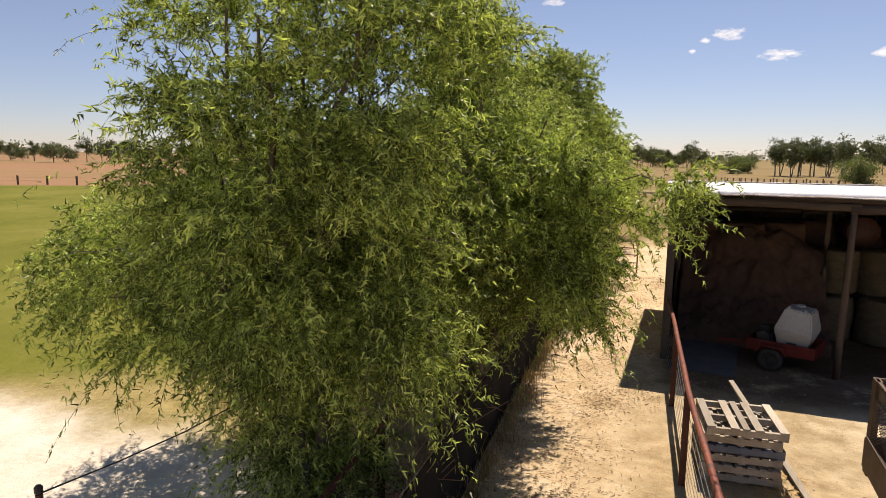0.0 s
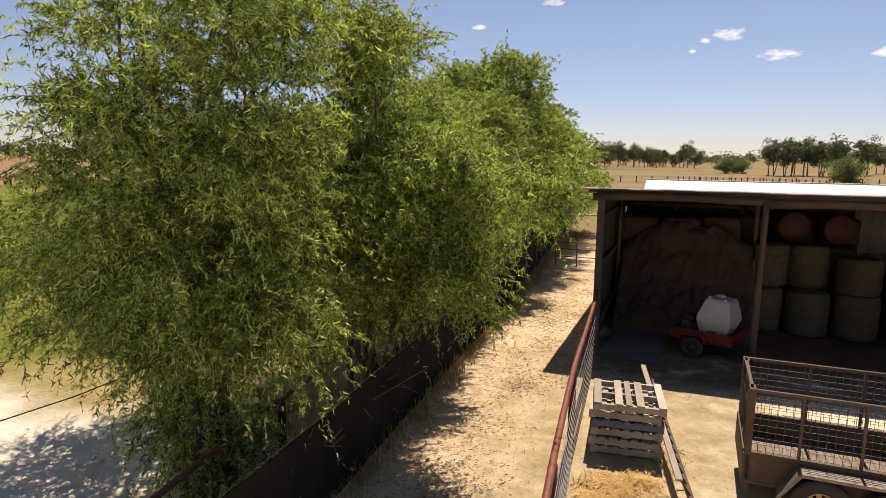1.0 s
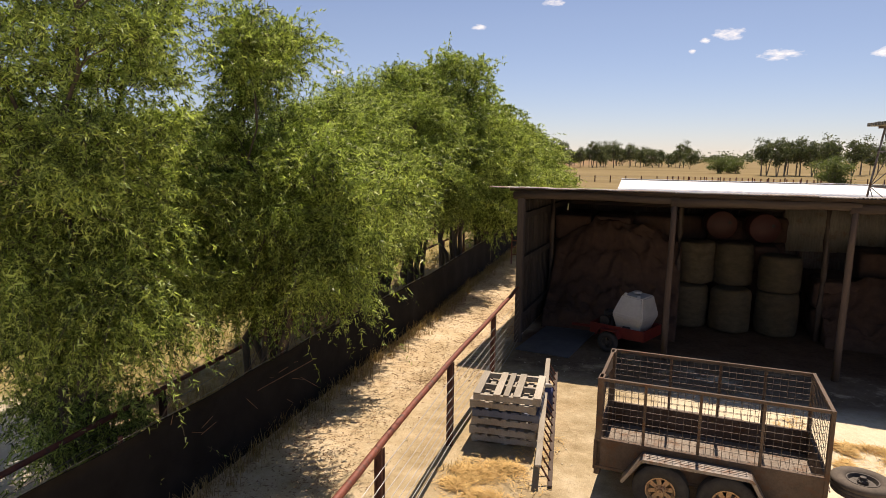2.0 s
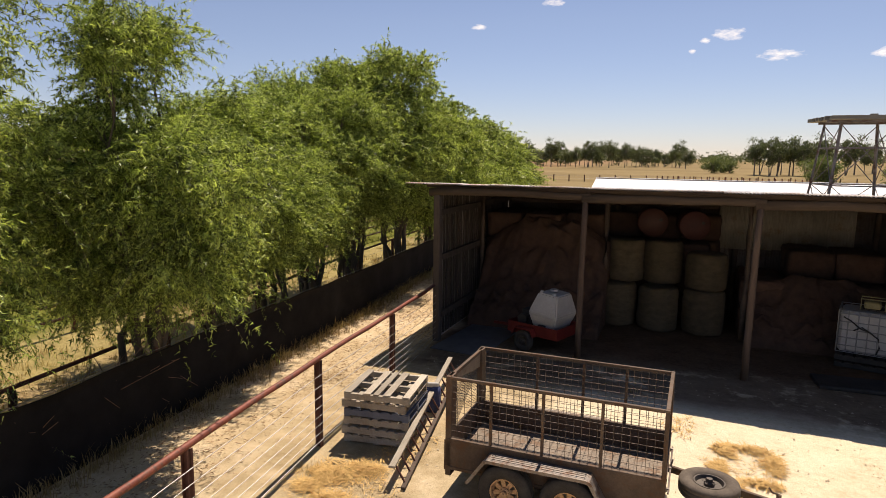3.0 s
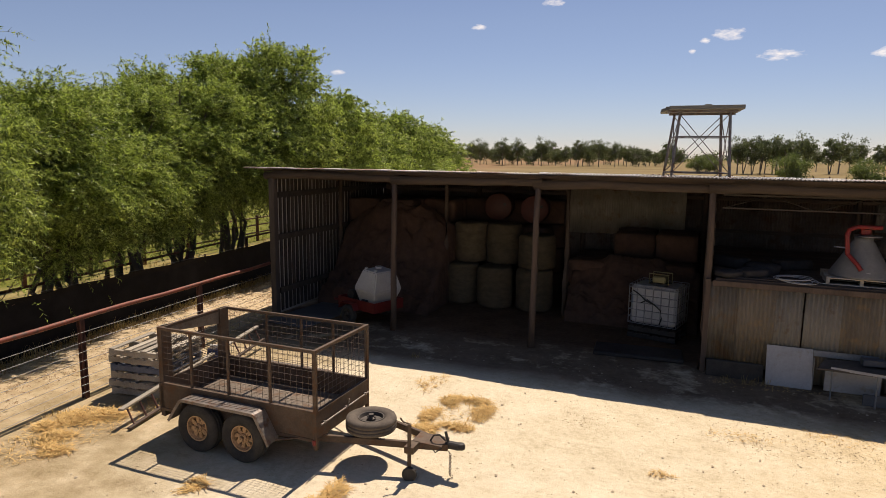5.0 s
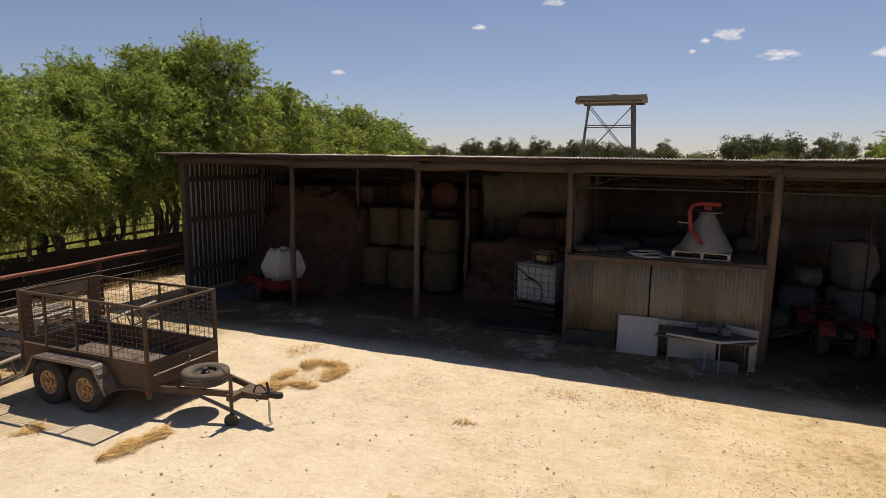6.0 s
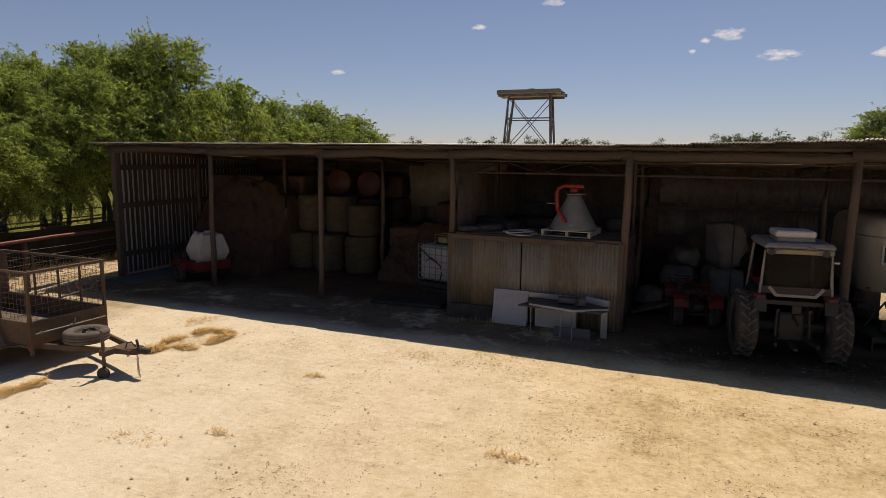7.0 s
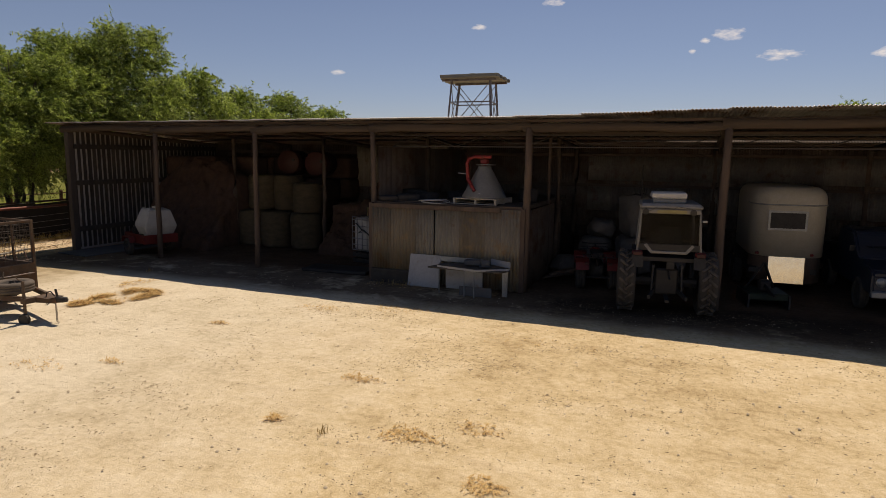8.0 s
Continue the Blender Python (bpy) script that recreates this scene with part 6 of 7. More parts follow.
build_ibc()
slab = box(-1.0, 1.0, -0.42, 0.42, 0.0, 0.09, bevel=0.02)
solid("rubber_mat", slab, M_BLACK, "thick black rubber mat lying on the shed floor", "mat", m=pose(10.7, 16.35, -0.012, 0, 0, 4))
board = box(-0.72, 0.72, -1.35, 1.35, 0.0, 0.03, bevel=0.005)
solid("grey_floor_board", board, M_BLUEGREY, "grey cement sheet lying on the shed floor", "sheet", m=pose(1.75, 16.35, -0.008, 0, 0, -6))

# ---- things before and on the store room ----


def build_front_things():
    sheet = box(-0.42, 0.42, -0.012, 0.012, 0.0, 0.82, bevel=0.004)
    solid("fibre_sheet", sheet, M_GREYSHEET, "pale grey sheet leaning on the store room", "sheet", m=pose(13.72, 15.33, -0.01, -14, 0, 0))
    low = box(-0.55, 0.55, -0.05, 0.05, 0.0, 0.36, bevel=0.015)
    solid("concrete_sill", low, M_RUBBER, "dark stained block against the store room wall", "block", m=pose(12.72, 15.50, -0.02))
    b = thing("steel_bench", pose(15.05, 15.1, 0, 0, 0, 0), "old stainless corner bench standing before the iron wall", "bench")
    top = [(-0.95, 0.34), (-0.72, -0.30), (0.05, -0.46), (0.30, -0.52), (0.98, -0.10), (0.98, 0.05), (0.85, 0.36), (0.2, 0.40)]
    bm = extrude_outline([(x, z) for x, z in top], 0.035, m=pose(0, 0, 0.64, -90, 0, 0) @ Matrix.Diagonal((1, 1, -1, 1)))
    part("top", bm, M_TRAYDIRT, b, "grimy worktop with cut corners")
    lip = bmesh.new()
    for (xa, ya), (xb, yb) in zip(top[1:5], top[2:6]):
        bar((xa, ya, 0.655), (xb, yb, 0.655), 0.012, 0.05, lip)
    part("lip", lip, M_GREYSHEET, b)
    part("backsplash", box(-0.9, 0.2, 0.39, 0.41, 0.66, 0.78), M_STEEL, b)
    part("backsplash", bar((0.42, 0.40, 0.74), (0.99, 0.06, 0.74), 0.02, 0.14), M_GREYSHEET, b)
    for x, y in ((-0.68, -0.26), (0.02, -0.42), (0.28, -0.47), (0.93, -0.06), (-0.9, 0.3), (0.8, 0.32)):
        part("leg", pipe([(x, y, 0), (x, y, 0.65)], 0.016, n=7), M_STEEL, b)
    part("side_board", box(0.84, 0.97, -0.07, -0.05, 0.0, 0.62), M_STEEL, b)
    part("under_board", box(-0.70, 0.25, 0.24, 0.27, 0.02, 0.60), M_GREYSHEET, b, "pale board standing under the bench")
    part("foot_board", box(-0.15, 0.65, -0.30, -0.27, 0.0, 0.22), M_BLUEGREY, b)
    bx = box(-0.20, 0.20, -0.10, 0.10, 0.0, 0.12, bevel=0.01)
    solid("metal_tray", bx, M_BLUEGREY, "small blue-grey metal box on the bench", "box", m=pose(15.10, 15.22, 0.678, 0, 0, 6))
    mot = lathe([(0.07, 0), (0.08, 0.05), (0.08, 0.16), (0.05, 0.2), (0.0, 0.2)], 14, m=pose(0, 0, 0.075, 0, 90, 0))
    box(-0.05, 0.2, -0.08, 0.08, 0.0, 0.03, mot)
    solid("electric_motor", mot, M_BLUEGREY, "small grey electric motor on the bench", "motor", m=pose(15.36, 15.06, 0.678, 0, 0, 30))


build_front_things()


def build_loft_things():
    build_pallet(pose(14.92, 16.42, 2.078, 0, 0, 86), M_PALLET, "pale timber pallet on the loft floor")
    s = thing("seed_spreader", pose(14.97, 16.35, 2.23, 0, 0, -4), "grey upturned cone spreader hopper with a red frame", "spreader")
    hop = lathe([(0.56, 0.0), (0.57, 0.03), (0.55, 0.06), (0.20, 0.70), (0.17, 0.74), (0.17, 0.80), (0.0, 0.80)], 28)
    part("hopper", hop, M_SEED, s, "grey plastic cone hopper", True)
    arc = [(-0.06, -0.50, 0.18), (-0.14, -0.48, 0.30), (-0.30, -0.36, 0.48), (-0.34, -0.34, 0.86), (-0.30, -0.30, 0.97), (-0.16, -0.26, 1.03), (0.26, -0.20, 1.02)]
    part("pto_frame", pipe(arc, 0.045, n=8), M_RED, s, "red tubular frame")
    part("gearbox", box(-0.08, 0.10, -0.12, 0.08, 0.86, 0.98, bevel=0.02), M_RED, s)
    part("spinner", lathe([(0.24, 0), (0.25, 0.02), (0.0, 0.03)], 18, m=pose(0.06, -0.05, 0.82)), M_STEEL, s)
    part("hub", pipe([(0.0, 0, 0.80), (0.0, 0, 0.86)], 0.06), M_RED, s)
    part("lever", pipe([(-0.32, -0.35, 0.60), (-0.55, -0.40, 0.62)], 0.014), M_STEEL, s)
    part("sticker", box(0.02, 0.10, -0.505, -0.50, 0.10, 0.14), M_GREYSHEET, s)
    coil = bmesh.new()
    for k in range(4):
        ring(0.34 + 0.035 * math.sin(2.3 * k), 0.008, 32, 6, pose(0.06 * math.sin(1.9 * k), 0.06 * math.cos(2.7 * k), 0.02 + 0.017 * k, 3 * math.sin(2 * k), 3 * math.cos(k), 0), coil)
    pipe([(0.3, 0.0, 0.03), (0.5, -0.1, 0.015), (0.75, -0.06, 0.012), (1.0, 0.1, 0.012)], 0.008, coil, 6)
    solid("hose_coil", coil, M_WHITEPL, "coil of white poly pipe on the loft floor", "hose", m=pose(13.75, 15.98, 2.076))
    rnd = random.Random(2)
    for k, (x, y, w, h) in enumerate([(12.5, 15.9, 0.5, 0.16), (12.95, 16.1, 0.6, 0.2), (13.2, 16.8, 0.7, 0.22), (12.6, 17.3, 0.8, 0.26), (13.9, 17.6, 0.8, 0.24), (15.8, 17.6, 0.5, 0.35)]):
        solid("dark_sack", lumpy_box(w, 0.4, h, 20 + k, 3, 0.04, 0.07), M_DARKSACK, "dark dusty sack lying on the loft floor", "sack", "sacks on the loft", smooth=True, m=pose(x, y, 2.07, 0, 0, rnd.uniform(-40, 40)))
    for k in range(3):
        a = rnd.uniform(-0.3, 0.3)
        solid("loose_batten", bar((12.35, 15.85 + 0.2 * k, 2.09), (13.4, 15.72 + 0.3 * k + a * 0.3, 2.10), 0.05, 0.025), M_PALING, "dark loose batten on the loft floor", "batten", "loose battens")


build_loft_things()

# ---- tractor ----


def plain_rim(r, w, hub=0.1):
    h = w / 2
    return lathe([(r + 0.01, -h), (r - 0.03, -h * 0.7), (r - 0.05, -h * 0.15), (hub + 0.08, -h * 0.05), (hub, -h * 0.3), (0.0, -h * 0.32), (0.0, h * 0.1), (hub + 0.06, h * 0.1), (r - 0.05, h * 0.1), (r + 0.01, h)], 28, m=pose(0, 0, 0, 90, 0, 0))


def build_tractor():
    t = thing("tractor", pose(19.48, 15.18, 0, 0, 0, 6), "old tractor with white cab parked nose-in under the shed", "tractor")
    ty, rim = finish("tyre", tyre_bm(0.63, 0.38, 0.36, 36), M_RUBBER, True), finish("rim", plain_rim(0.36, 0.30), M_RIMGREY, True)
    fty, frim = finish("tyre", tyre_bm(0.42, 0.22, 0.24, 28), M_RUBBER, True), finish("rim", plain_rim(0.24, 0.18, 0.07), M_RIMGREY, True)
    lug = finish("tread_lug", box(-0.025, 0.025, 0.0, 0.213, 0.61, 0.66, bevel=0.006), M_LUG)
    for s in (-1, 1):
        w = part("rear_wheel", ty, M_RUBBER, t, "big lugged rear tyre, dusty", at=pose(0.81 * s, 0, 0.66, 0, 0, -90 if s < 0 else 90))
        part("rim", rim, M_RIMGREY, w)
        for k in range(20):
            for side in (-1, 1):
                off = 0 if side < 0 else 9
                part("tread_lug", lug, M_LUG, w, at=pose(0, 0, 0, 0, 18 * k + off, 0) @ Matrix.Translation((0, -0.02 * side, 0)) @ pose(0, 0, 0, 0, 0, 42 if side > 0 else 138))
        w = part("front_wheel", fty, M_RUBBER, t, at=pose(0.72 * s, 1.95, 0.42, 0, 0, -90 if s < 0 else 90))
        part("rim", frim, M_RIMGREY, w)
        fender = extrude_outline([(-0.50, 1.02), (-0.44, 1.26), (-0.28, 1.37), (0.45, 1.37), (0.62, 1.22), (0.58, 1.19), (0.42, 1.33), (-0.26, 1.33), (-0.40, 1.23), (-0.46, 1.02)], 0.22, m=Matrix.Translation((0.50 if s > 0 else -0.72, 0, 0)) @ Matrix(((0, 1, 0, 0), (1, 0, 0, 0), (0, 0, 1, 0), (0, 0, 0, 1))))
        part("fender", fender, M_BLACK, t, "dark mudguard")
        part("tail_lamp_bracket", box(0.62 * s - 0.10, 0.62 * s + 0.10, -0.44, -0.30, 1.28, 1.36, bevel=0.01), M_QUADRED, t)
        part("tail_lamp", box(0.62 * s - 0.08, 0.62 * s + 0.08, -0.50, -0.44, 1.27, 1.35, bevel=0.01), M_DARKRED, t)
        part("axle_housing", pipe([(0.1 * s, 0, 0.66), (0.62 * s, 0, 0.66)], 0.10), M_BLACK, t)
    part("gearbox", box(-0.24, 0.24, -0.28, 1.0, 0.42, 0.98, bevel=0.04), M_BLACK, t)
    part("engine", box(-0.22, 0.22, 1.0, 2.25, 0.45, 0.95, bevel=0.04), M_BLACK, t)
    part("hood", box(-0.30, 0.30, 0.92, 2.4, 0.95, 1.45, bevel=0.06), M_RED, t, "faded red bonnet")
    part("exhaust", pipe([(-0.18, 1.5, 1.42), (-0.18, 1.5, 2.35)], 0.035), M_BLACK, t)
    # three-point hitch
    for s in (-1, 1):
        part("lift_arm", bar((0.22 * s, -0.2, 0.52), (0.36 * s, -0.78, 0.46), 0.05, 0.08), M_BLACK, t)
        part("lift_rod", pipe([(0.30 * s, -0.42, 0.50), (0.28 * s, -0.34, 1.02)], 0.022), M_BLACK, t)
        part("rocker_arm", bar((0.26 * s, -0.18, 1.02), (0.28 * s, -0.42, 1.05), 0.05, 0.05), M_BLACK, t)
    part("drawbar", bar((0, -0.2, 0.40), (0, -0.75, 0.38), 0.08, 0.05), M_BLACK, t)
    part("top_link", pipe([(0.02, -0.28, 0.92), (0.04, -0.62, 0.80)], 0.025), M_BLACK, t)
    part("remote_couplings", box(-0.02, 0.14, -0.34, -0.27, 0.98, 1.14, bevel=0.01), M_BLACK, t)
    # cab
    x0, x1 = 0.62, 0.58
    posts = [((-0.625, -0.36, 1.36), (-0.565, -0.30, 2.20)), ((0.625, -0.36, 1.36), (0.565, -0.30, 2.20)), ((-0.62, 0.95, 1.2), (-0.555, 0.85, 2.20)), ((0.62, 0.95, 1.2), (0.555, 0.85, 2.20))]
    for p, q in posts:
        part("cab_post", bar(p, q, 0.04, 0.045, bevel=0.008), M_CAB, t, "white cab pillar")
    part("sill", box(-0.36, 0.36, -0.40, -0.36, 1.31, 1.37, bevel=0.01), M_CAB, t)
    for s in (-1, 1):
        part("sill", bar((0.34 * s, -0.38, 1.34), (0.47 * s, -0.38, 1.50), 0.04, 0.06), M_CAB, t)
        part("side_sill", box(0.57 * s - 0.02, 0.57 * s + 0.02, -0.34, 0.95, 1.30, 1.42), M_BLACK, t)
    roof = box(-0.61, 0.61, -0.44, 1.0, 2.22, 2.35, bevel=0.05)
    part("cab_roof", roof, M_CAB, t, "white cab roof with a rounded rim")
    part("rear_panel", box(-0.60, 0.60, -0.372, -0.345, 1.37, 1.51, bevel=0.008), M_BLACK, t, "dark panel under the rear window")
    part("roof_visor", box(-0.57, 0.57, -0.45, -0.42, 2.15, 2.24, bevel=0.01), M_CAB, t)
    part("visor_panel", box(-0.27, 0.30, -0.458, -0.448, 2.16, 2.23, bevel=0.003), M_YELLOW, t)
    part("lamp_cable", pipe([(-0.5, -0.47, 2.26), (-0.42, -0.475, 2.20), (-0.30, -0.47, 2.27), (0.05, -0.465, 2.25), (0.12, -0.47, 2.30), (0.4, -0.465, 2.26)], 0.006, n=5), M_BLACK, t)
    for x in (-0.50, 0.42):
        part("work_lamp", lathe([(0.05, 0), (0.065, 0.03), (0.065, 0.05), (0.0, 0.055)], 14, m=pose(x, -0.46, 2.19, 90, 0, 0)), M_BLACK, t)
    part("cooler_box", box(-0.36, 0.30, -0.20, 0.40, 2.35, 2.44, bevel=0.02), M_CAB, t, "white roof air cooler")
    part("cooler_top", box(-0.39, 0.31, -0.22, 0.42, 2.44, 2.57, bevel=0.03), M_WHITEPL, t)
    part("rear_window", box(-0.57, 0.57, -0.335, -0.328, 1.50, 2.18), M_GLASS, t, "dusty dark rear window").visible_shadow = False
    part("front_window", box(-0.54, 0.54, 0.88, 0.887, 1.46, 2.14), M_GLASS, t).visible_shadow = False
    part("cab_floor", box(-0.58, 0.58, -0.32, 0.95, 1.14, 1.22), M_BLACK, t)
    part("dash", box(-0.34, 0.34, 0.60, 0.86, 1.22, 1.60, bevel=0.03), M_BLACK, t)
    seat = box(-0.26, 0.26, -0.18, 0.26, 1.30, 1.42, bevel=0.04)
    box(-0.25, 0.25, -0.24, -0.12, 1.42, 1.86, seat, bevel=0.04)
    part("seat", seat, M_BLACK, t)
    part("steering_wheel", ring(0.19, 0.015, 20, 6, pose(0, 0.48, 1.62, -28, 0, 0)), M_BLACK, t)
    part("mirror", box(0.62, 0.72, -0.30, -0.22, 1.98, 2.02, bevel=0.003), M_STEEL, t)


build_tractor()

# ---- horse float ----


def rounded_body(w, d, h, r, segs=6, taper_top=0.25):
    """A body with rounded upright corners and a domed roof; its base at z = 0, its back face at y = 0."""
    bm = bmesh.new()
    rings = []
    levels = [(0, 0), (h - taper_top, 0)] + [(h - taper_top + taper_top * math.sin(a), taper_top * 0.8 * (1 - math.cos(a))) for a in np.linspace(0.25, 1.45, 6)]
    for z, inset in levels:
        pts = []
        hw = w / 2 - inset
        y0, y1 = inset, d - inset
        rr = max(0.05, r - inset * 0.4)
        for cx, cy, a0 in ((hw - rr, y0 + rr, -90), (hw - rr, y1 - rr, 0), (-hw + rr, y1 - rr, 90), (-hw + rr, y0 + rr, 180)):
            for k in range(segs + 1):
                a = radians(a0 + 90 * k / segs)
                pts.append(bm.verts.new((cx + rr * math.cos(a), cy + rr * math.sin(a), z)))
        rings.append(pts)
    for a, b in zip(rings, rings[1:]):
        for k in range(len(a)):
            bm.faces.new((a[k], a[(k + 1) % len(a)], b[(k + 1) % len(b)], b[k]))
    bm.faces.new(rings[0][::-1])
    bm.faces.new(rings[-1])
    return bm


def polished():
    m, t, b = start("polished_alloy")
    co = t.nodes.new("ShaderNodeTexCoord").outputs["Object"]
    n = noise_node(t, co, 6, 4)
    t.links.new(ramp(t, n, [(0.3, (0.72, 0.68, 0.60)), (0.7, (0.85, 0.82, 0.75))]), b.inputs["Base Color"])
    b.inputs["Metallic"].default_value = 1.0
    t.links.new(math_node(t, "ADD", math_node(t, "MULTIPLY", n, 0.12), 0.08), b.inputs["Roughness"])
    return m


def build_float():
    f = thing("horse_float", pose(22.08, 18.25, 0, 0, 0, 4), "cream horse float with a small window and alloy ramp", "horse float")
    part("body", rounded_body(1.68, 3.2, 1.70, 0.52, taper_top=0.32), M_CREAM, f, "cream painted rounded body", True, pose(0.09, 0, 0.92))
    bend = [(0.09 + 0.84 * c, 0.52 + 0.53 * d) for c, d in [(-1.005, 0.5), (-1.005, 0.0)]]
    bend += [(0.09 - 0.32 - 0.53 * math.cos(a), 0.52 - 0.53 * math.sin(a)) for a in np.linspace(0.15, 1.57, 8)]
    bend += [(0.09 + 0.32 + 0.53 * math.cos(a), 0.52 - 0.53 * math.sin(a)) for a in np.linspace(1.57, 0.15, 8)]
    bend += [(0.09 + 0.84 * 1.005, 0.52), (0.09 + 0.84 * 1.005, 0.785)]
    part("rub_strip", pipe([(x, y, 2.19) for x, y in bend], 0.016, n=6), M_STEEL, f, "dull alloy belt strip", True)
    part("window_frame", join(join(join(box(-0.42, 0.44, -0.02, 0.004, 2.00, 2.05), box(-0.42, 0.44, -0.02, 0.004, 1.57, 1.62)), box(-0.42, -0.37, -0.02, 0.004, 1.62, 2.00)), box(0.39, 0.44, -0.02, 0.004, 1.62, 2.00)), M_STEEL, f, "pale alloy window frame")
    part("window_pane", box(-0.37, 0.39, -0.006, -0.002, 1.62, 2.00), M_BLACK, f, "dark window pane")
    for s in (-1, 1):
        part("roof_seam", pipe([(0.24 * s, 0.06, 2.44), (0.20 * s, 0.03, 2.36), (0.25 * s, 0.005, 2.26)], 0.008, n=5), M_BLACK, f)
    part("ramp", box(-0.34, 0.46, -0.01, 0.01, 0.0, 0.66, bevel=0.004), polished(), f, "polished alloy tail ramp", at=pose(0, -0.02, 0.27, -4.2, 0, 0))
    # the skirt's shade is put into its colour by the dark post material
    part("lower_skirt", rounded_body(1.62, 0.95, 0.66, 0.52, taper_top=0.01), M_POST, f, "lower skirt coloured dark for shade", True, pose(0.09, 0.04, 0.28))
    part("chassis", box(-0.75, 0.75, 0.1, 3.1, 0.50, 0.62), M_BLACK, f)
    ty, rim = finish("tyre", tyre_bm(0.33, 0.20, 0.18, 28), M_RUBBER, True), finish("rim", plain_rim(0.18, 0.15, 0.06), M_RIMGREY, True)
    for s in (-1, 1):
        for y in (1.35, 2.1):
            w = part("wheel", ty, M_RUBBER, f, at=pose(0.84 * s, y, 0.33, 0, 0, 90 * s))
            w.matrix_basis = pose(0.84 * s, y, 0.33, 0, 0, 90)
            part("rim", rim, M_RIMGREY, w)
        part("lamp", box(0.60 * s - 0.04, 0.60 * s + 0.04, 0.02, 0.08, 0.96, 1.02, bevel=0.01), M_RED, f)
    part("drawbar", bar((0, 3.1, 0.52), (0, 4.1, 0.48), 0.1, 0.08), M_BLACK, f)
    part("jockey_foot", pipe([(0, 4.0, 0.0), (0, 4.0, 0.48)], 0.04), M_BLACK, f)


build_float()


def build_slasher():
    s = thing("grass_slasher", pose(21.55, 16.9, 0, 0, 0, 10), "dark green slasher deck parked before the float", "implement")
    part("deck", box(-0.42, 0.42, -0.45, 0.45, 0.16, 0.32, bevel=0.03), M_DARKGREEN, s)
    part("skid", box(-0.44, -0.40, -0.5, 0.5, 0.0, 0.30), M_BLACK, s)
    part("skid", box(0.40, 0.44, -0.5, 0.5, 0.0, 0.30), M_BLACK, s)
    part("gearbox", box(-0.12, 0.12, -0.12, 0.12, 0.32, 0.56, bevel=0.03), M_BLACK, s)
    for x in (-0.3, 0.3):
        part("mast", bar((x, 0.3, 0.3), (0.0, 0.1, 0.95), 0.05, 0.04), M_BLACK, s)
    part("shaft", pipe([(0, -0.1, 0.45), (0.05, -0.65, 0.30)], 0.035), M_BLACK, s)


build_slasher()


def build_ute():
    """Dark blue utility parked nose-out in the last bay."""
    u = thing("utility_truck", pose(24.35, 16.6, 0, 0, 0, 3), "dark blue utility truck parked in the shed's end bay", "truck")
    paint = surface("dark_blue_paint", (0.012, 0.016, 0.03), (0.03, 0.04, 0.065), 0.35, 0.1, scale=2, fine=20, bump=0.02, spec=0.5)
    prof = [(0.0, 0.45), (0.0, 0.88), (0.12, 0.98), (1.15, 1.08), (1.62, 1.62), (1.80, 1.68), (2.7, 1.68), (2.85, 1.10), (4.5, 1.08), (4.5, 0.45)]
    bm = extrude_outline(prof, 1.62, m=Matrix(((0, 1, 0, -0.81), (1, 0, 0, 0), (0, 0, 1, 0), (0, 0, 0, 1))))
    bmesh.ops.bevel(bm, geom=list(bm.edges), offset=0.05, segments=2, affect="EDGES")
    part("body", bm, paint, u, smooth=False)
    part("windscreen", bar((-0.62, 1.36, 1.345), (0.62, 1.36, 1.345), 0.62, 0.012), M_GLASS, u).rotation_euler = (0, 0, 0)
    part("grille", box(-0.5, 0.5, -0.02, 0.01, 0.62, 0.82, bevel=0.005), M_BLACK, u)
    part("bumper", box(-0.84, 0.84, -0.14, -0.02, 0.42, 0.56, bevel=0.02), M_STEEL, u, "worn chrome bumper bar")
    for s in (-1, 1):
        part("headlamp", lathe([(0.10, 0), (0.10, 0.03), (0.05, 0.05), (0.0, 0.055)], 18, m=pose(0.64 * s, 0.0, 0.74, 90, 0, 0)), M_STEEL, u)
        for y in (0.85, 3.5):
            w = part("wheel", tyre_bm(0.35, 0.2, 0.2, 28), M_RUBBER, u, at=pose(0.76 * s, y, 0.35, 0, 0, 90))
            part("rim", plain_rim(0.2, 0.15, 0.06), M_RIMGREY, w)
        part("mirror", box(0.86 * s - 0.06, 0.86 * s + 0.06, 1.42, 1.47, 1.2, 1.34, bevel=0.01), M_BLACK, u)


build_ute()


